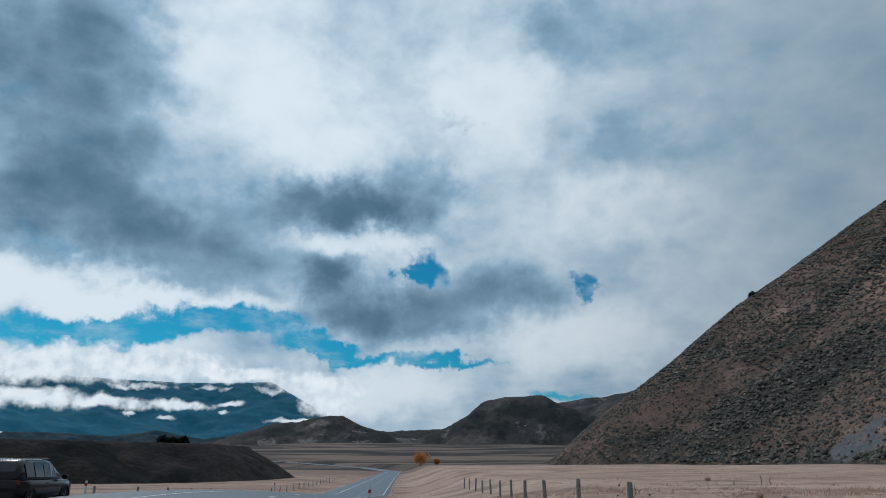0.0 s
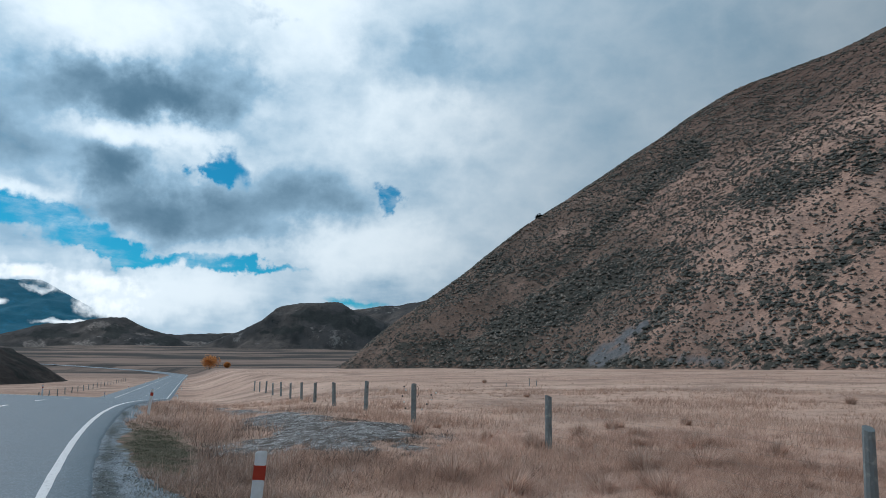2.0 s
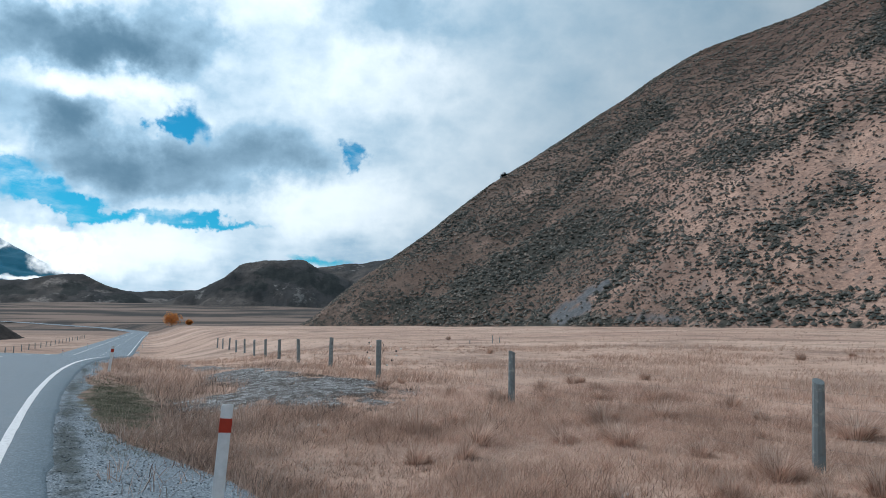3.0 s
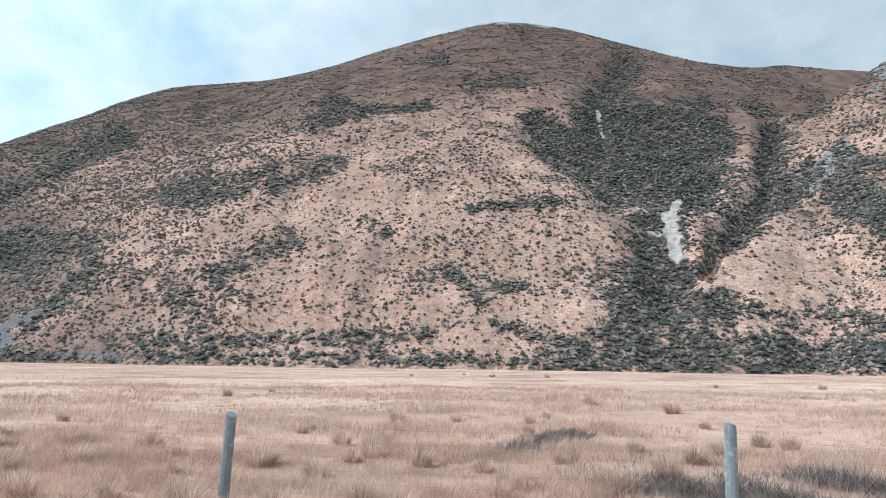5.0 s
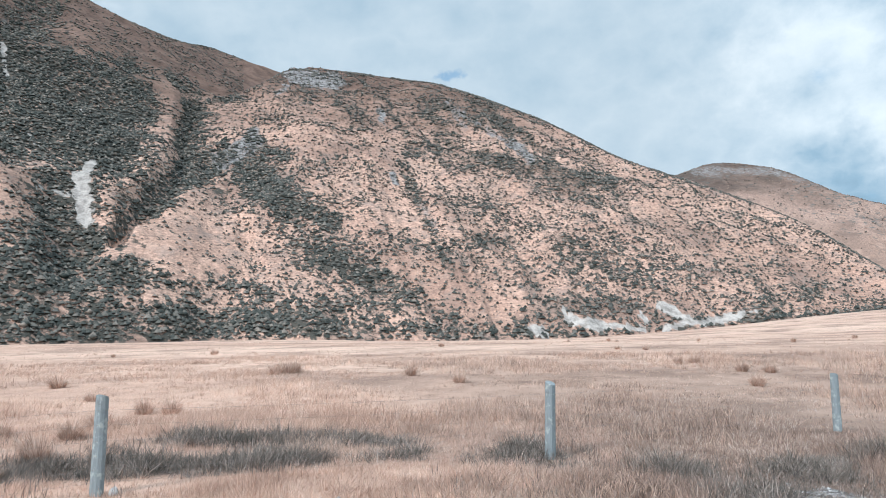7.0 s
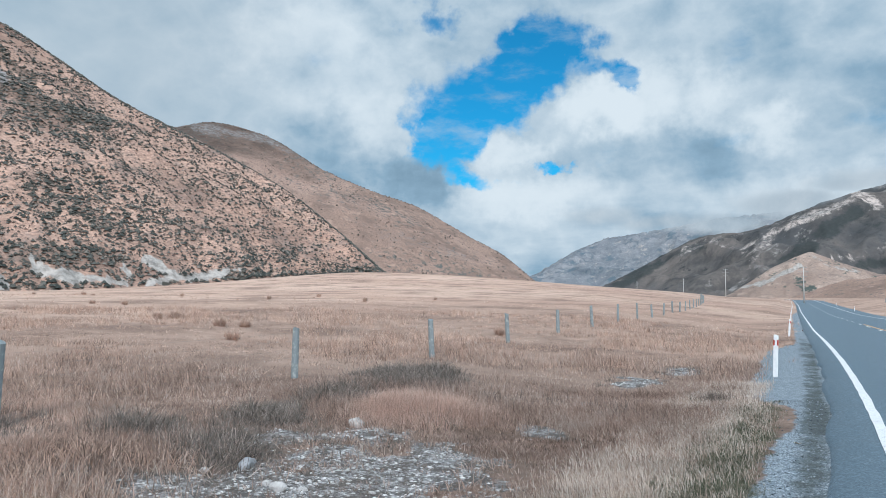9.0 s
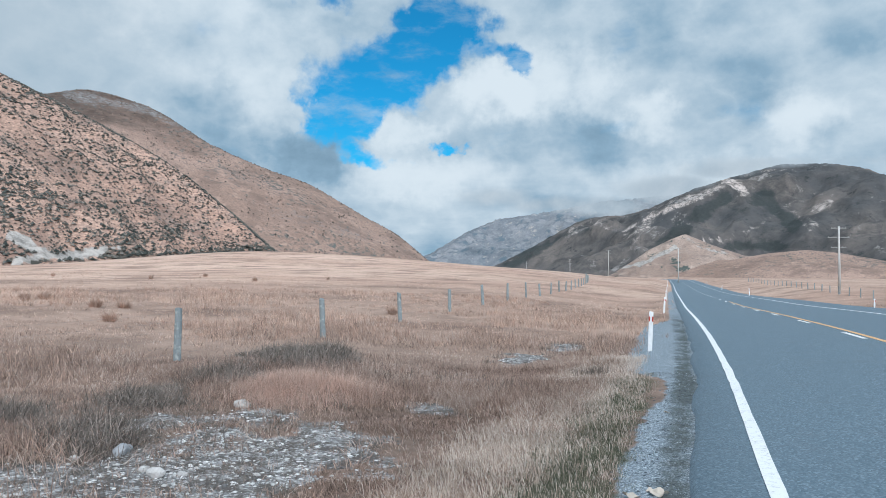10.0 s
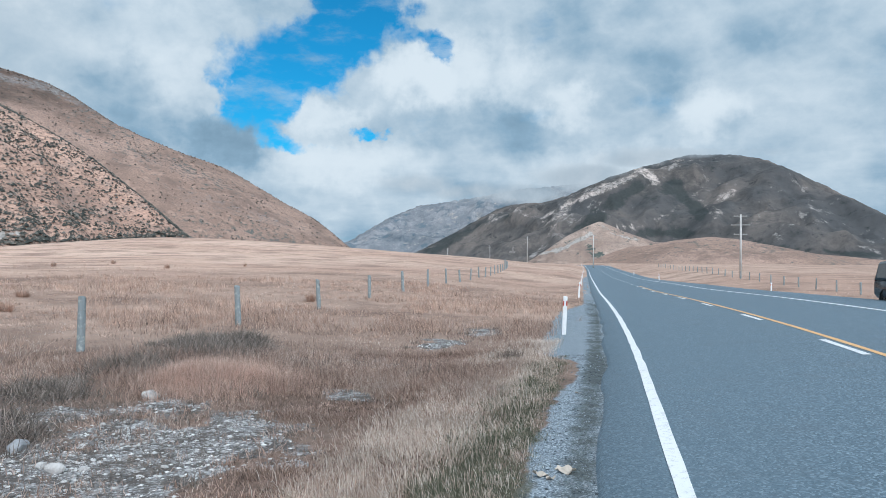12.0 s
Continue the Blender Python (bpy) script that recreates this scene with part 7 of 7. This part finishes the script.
# ---------------------------------------------------------------- trees
BARK = plain("grey_bark", (0.10, 0.08, 0.065), 0.9, grain=0.15, size=0.2)
AUTUMN = leaf_material("autumn_leaves", ((0.0, (0.46, 0.18, 0.06)), (0.4, (0.74, 0.33, 0.11)), (1.0, (0.88, 0.50, 0.21))), 0.85, 0.0, 0.6)
PINE = leaf_material("pine_needles", ((0.0, (0.008, 0.014, 0.012)), (1.0, (0.03, 0.042, 0.034))))


def tree(x, y, z, height, spread, mat, label, leaf, count, cone=False):
    root = tagged(new("tree"), label, "tree")
    root.location = (x, y, z)
    bm = tube([(0, 0, -0.3), (0.05, 0.02, height * 0.2), (0.0, 0.1, height * 0.5), (0.06, 0.05, height * 0.85)], height * 0.022, 7)
    for v in bm.verts:
        k = 1.25 - 0.95 * min(1.0, max(0.0, v.co.z / height))
        v.co.x, v.co.y = v.co.x * k, v.co.y * k
    part("trunk", bm, BARK, root)
    for k in range(7):
        a, h0 = k * 2.4, height * (0.22 + 0.07 * k)
        tip = Vector((math.cos(a) * spread * 0.6, math.sin(a) * spread * 0.6, h0 + height * 0.22))
        part("limb", tube([(0, 0, h0), tip * 0.5 + Vector((0, 0, h0 * 0.5)), tip], height * 0.008, 5), BARK, root)
    n = count
    u = rng.normal(0, 1, (n, 3))
    u /= np.linalg.norm(u, axis=1)[:, None]
    r = rng.random(n) ** 0.4
    lobes = 1 + 0.35 * np.sin(u[:, 0] * 5 + x) * np.cos(u[:, 1] * 4 + y)
    c = u * (r * lobes)[:, None] * np.array([spread, spread, height * 0.44])
    c[:, 2] += height * 0.55
    if cone:
        h = rng.random(n)
        a = rng.random(n) * 6.283
        rad = spread * (1 - h) ** 0.8 * np.sqrt(rng.random(n)) * (0.8 + 0.3 * np.sin(h * 40))
        c = np.stack([np.cos(a) * rad, np.sin(a) * rad, height * (0.1 + 0.9 * h)], -1)
    e1 = rng.normal(0, 1, (n, 3)) * leaf
    e2 = rng.normal(0, 1, (n, 3)) * leaf
    V = np.stack([c, c + e1, c + e2], 1).reshape(-1, 3)
    crown = soup("crown", V, np.arange(3 * n).reshape(-1, 3), mat)
    crown.parent = root
    return root


for az, d, h, w in ((-1.68, 425, 8.2, 4.8), (-0.42, 445, 3.2, 1.7)):
    x, y = (float(v) for v in polar(az, d))
    tree(x, y, float(ground_z(x, y)), h, w, AUTUMN, "rounded tree in orange autumn leaf", 0.30, 2600)
for az, d, h, w in ((-20.95, 298, 4.6, 2.2), (-20.2, 302, 4.2, 2.0), (-19.55, 300, 4.6, 2.0)):
    x, y = (float(v) for v in polar(az, d))
    tree(x, y, 6.0, h, w, PINE, "dark rounded conifer on top of the terrace", 0.40, 1500)
x, y, z = on_bearing(24.3, 12.0, 424)
tree(float(x), float(y), z - 2.5, 5.0, 2.2, PINE, "dark stunted tree on the skyline ridge", 0.4, 700)

# ---------------------------------------------------------------- low cloud against the far mountains
def cloud_sheet(name, az0, az1, el0, el1, dist, rows, bright, label, misty=False):
    """A far backdrop of broken low cloud: rows of bearing, height angle, spread in each and strength."""
    m = bpy.data.materials.new(name)
    m.use_nodes = True
    nt = m.node_tree
    nt.nodes.clear()
    n = Nodes(nt)
    sep = nt.nodes.new("ShaderNodeSeparateXYZ")
    nt.links.new(n.where, sep.inputs[0])
    px, py, pz = sep.outputs
    mid = radians((az0 + az1) / 2)
    fwd = n.math("ADD", n.math("MULTIPLY", px, math.sin(mid)), n.math("MULTIPLY", py, math.cos(mid)))
    side = n.math("SUBTRACT", n.math("MULTIPLY", px, math.cos(mid)), n.math("MULTIPLY", py, math.sin(mid)))
    az = n.math("MULTIPLY_ADD", n.math("ARCTAN2", side, fwd), 180 / math.pi)
    az.node.inputs[2].default_value = (az0 + az1) / 2
    el = n.math("MULTIPLY", n.math("ARCTAN2", n.math("SUBTRACT", pz, 1.6), dist), 180 / math.pi)
    unit = dist / 3600 * (1.8 if misty else 1.0)
    wobble = n.noise(150 * unit, 7, 0.62)
    fine = n.noise(60 * unit, 6, 0.56)
    az = n.math("ADD", az, n.math("MULTIPLY", n.math("SUBTRACT", wobble, 0.5), 2.4))
    el = n.math("ADD", el, n.math("MULTIPLY", n.math("SUBTRACT", n.noise(110 * unit, 5, 0.52), 0.5), 0.7 if misty else 1.5))
    total = None
    for a, e, sa, se, k in rows:
        du = n.math("MULTIPLY", n.math("SUBTRACT", az, a), 1 / sa)
        dv = n.math("MULTIPLY", n.math("SUBTRACT", el, e), 1 / se)
        q = n.math("SQRT", n.math("ADD", n.math("MULTIPLY", du, du), n.math("MULTIPLY", dv, dv)))
        v = n.step(q, 0.2, 1.5, k, 0.0)
        total = v if total is None else n.math("MAXIMUM", total, v)
    alpha = n.math("ADD", total, n.math("MULTIPLY", n.math("SUBTRACT", fine, 0.5), n.step(total, 0.0, 0.3, 0.0, 0.7 if misty else 1.3)))
    alpha = n.step(alpha, 0.0, 1.1) if misty else n.step(alpha, 0.16, 0.95)
    shade = n.ramp(n.math("ADD", n.math("MULTIPLY", fine, 0.6), n.math("MULTIPLY", wobble, 0.5)), (0.25, (0.33, 0.45, 0.54)), (0.55, (0.72, 0.80, 0.86)), (0.8, (0.92, 0.96, 1.0)))
    if misty:
        shade = n.ramp(n.math("ADD", n.math("MULTIPLY", fine, 0.5), n.math("MULTIPLY", wobble, 0.6)), (0.25, (0.36, 0.49, 0.60)), (0.8, (0.68, 0.78, 0.86)))
    em = nt.nodes.new("ShaderNodeEmission")
    nt.links.new(shade, em.inputs["Color"])
    em.inputs["Strength"].default_value = bright
    clear = nt.nodes.new("ShaderNodeBsdfTransparent")
    mx = nt.nodes.new("ShaderNodeMixShader")
    nt.links.new(alpha, mx.inputs[0])
    nt.links.new(clear.outputs[0], mx.inputs[1])
    nt.links.new(em.outputs[0], mx.inputs[2])
    out = nt.nodes.new("ShaderNodeOutputMaterial")
    nt.links.new(mx.outputs[0], out.inputs["Surface"])
    a = np.linspace(az0, az1, 40)
    e = np.linspace(el0, el1, 6)
    ee, aa = np.meshgrid(e, a, indexing="ij")
    x, y = polar(aa, dist)
    z = 1.6 + dist * np.tan(np.radians(ee))
    ob = mesh_object(name, np.stack([x, y, z], -1).reshape(-1, 3), grid_faces(6, 40), m)
    return tagged(ob, label, "backdrop", kind="structure")


cloud_sheet("backdrop_cloud_north", -46, -4, 2.6, 8.6, 3620,
            [(-29.7, 4.1, 5.1, 0.8, 1), (-25.1, 4.0, 3.7, 0.5, 1), (-20.0, 4.0, 2.4, 0.42, 1), (-16.6, 4.1, 1.0, 0.28, 1), (-17.3, 3.4, 0.5, 0.2, 0.9), (-21.1, 3.2, 0.7, 0.2, 0.9), (-23.6, 3.35, 0.5, 0.2, 0.8), (-11.6, 2.9, 2.3, 0.26, 1), (-13.5, 5.3, 1.2, 0.25, 0.7), (-40, 5.0, 8, 1.8, 1),
             (-30.7, 6.2, 4.2, 1.3, 1), (-26.5, 6.9, 5.6, 1.6, 1), (-21.1, 6.8, 5.6, 1.3, 1), (-16.1, 6.4, 5.6, 0.7, 1), (-10.0, 5.8, 4.2, 1.0, 1), (-8.9, 4.2, 2.4, 0.9, 1), (-22.9, 5.2, 2.8, 0.22, 0.6), (-18.1, 5.3, 1.9, 0.2, 0.6)],
            2.5, "far bank of broken white cloud on a mountain")
cloud_sheet("backdrop_cloud_south", 156, 186, 3.2, 9.5, 3350,
            [(161.5, 6.2, 3.5, 0.9, 0.7), (166, 5.6, 4, 0.8, 0.85), (170.0, 5.4, 3.5, 0.9, 1), (174.5, 6.6, 4, 1.2, 1), (179, 8.2, 4, 0.9, 0.8)],
            0.88, "far grey cloud sitting on the mountain tops", True)
cloud_sheet("backdrop_cloud_summit", 170, 192, 5.4, 9.6, 1850,
            [(175.6, 7.2, 2.6, 0.7, 0.85), (178.6, 7.9, 2.6, 0.5, 0.7), (182.5, 8.4, 4, 0.4, 0.5), (187, 8.2, 3, 0.35, 0.35)],
            0.88, "thin mist drifting over the mountain summit", True)
cloud_sheet("backdrop_cloud_peak", 55, 90, 22.5, 29.5, 560,
            [(62.3, 26.9, 2.6, 0.5, 0.8), (65.5, 27.6, 2.4, 0.4, 0.7), (70.0, 27.3, 2.2, 0.3, 0.45), (80.5, 24.5, 3.5, 0.3, 0.5)],
            1.0, "thin mist drifting over the hill top", True)
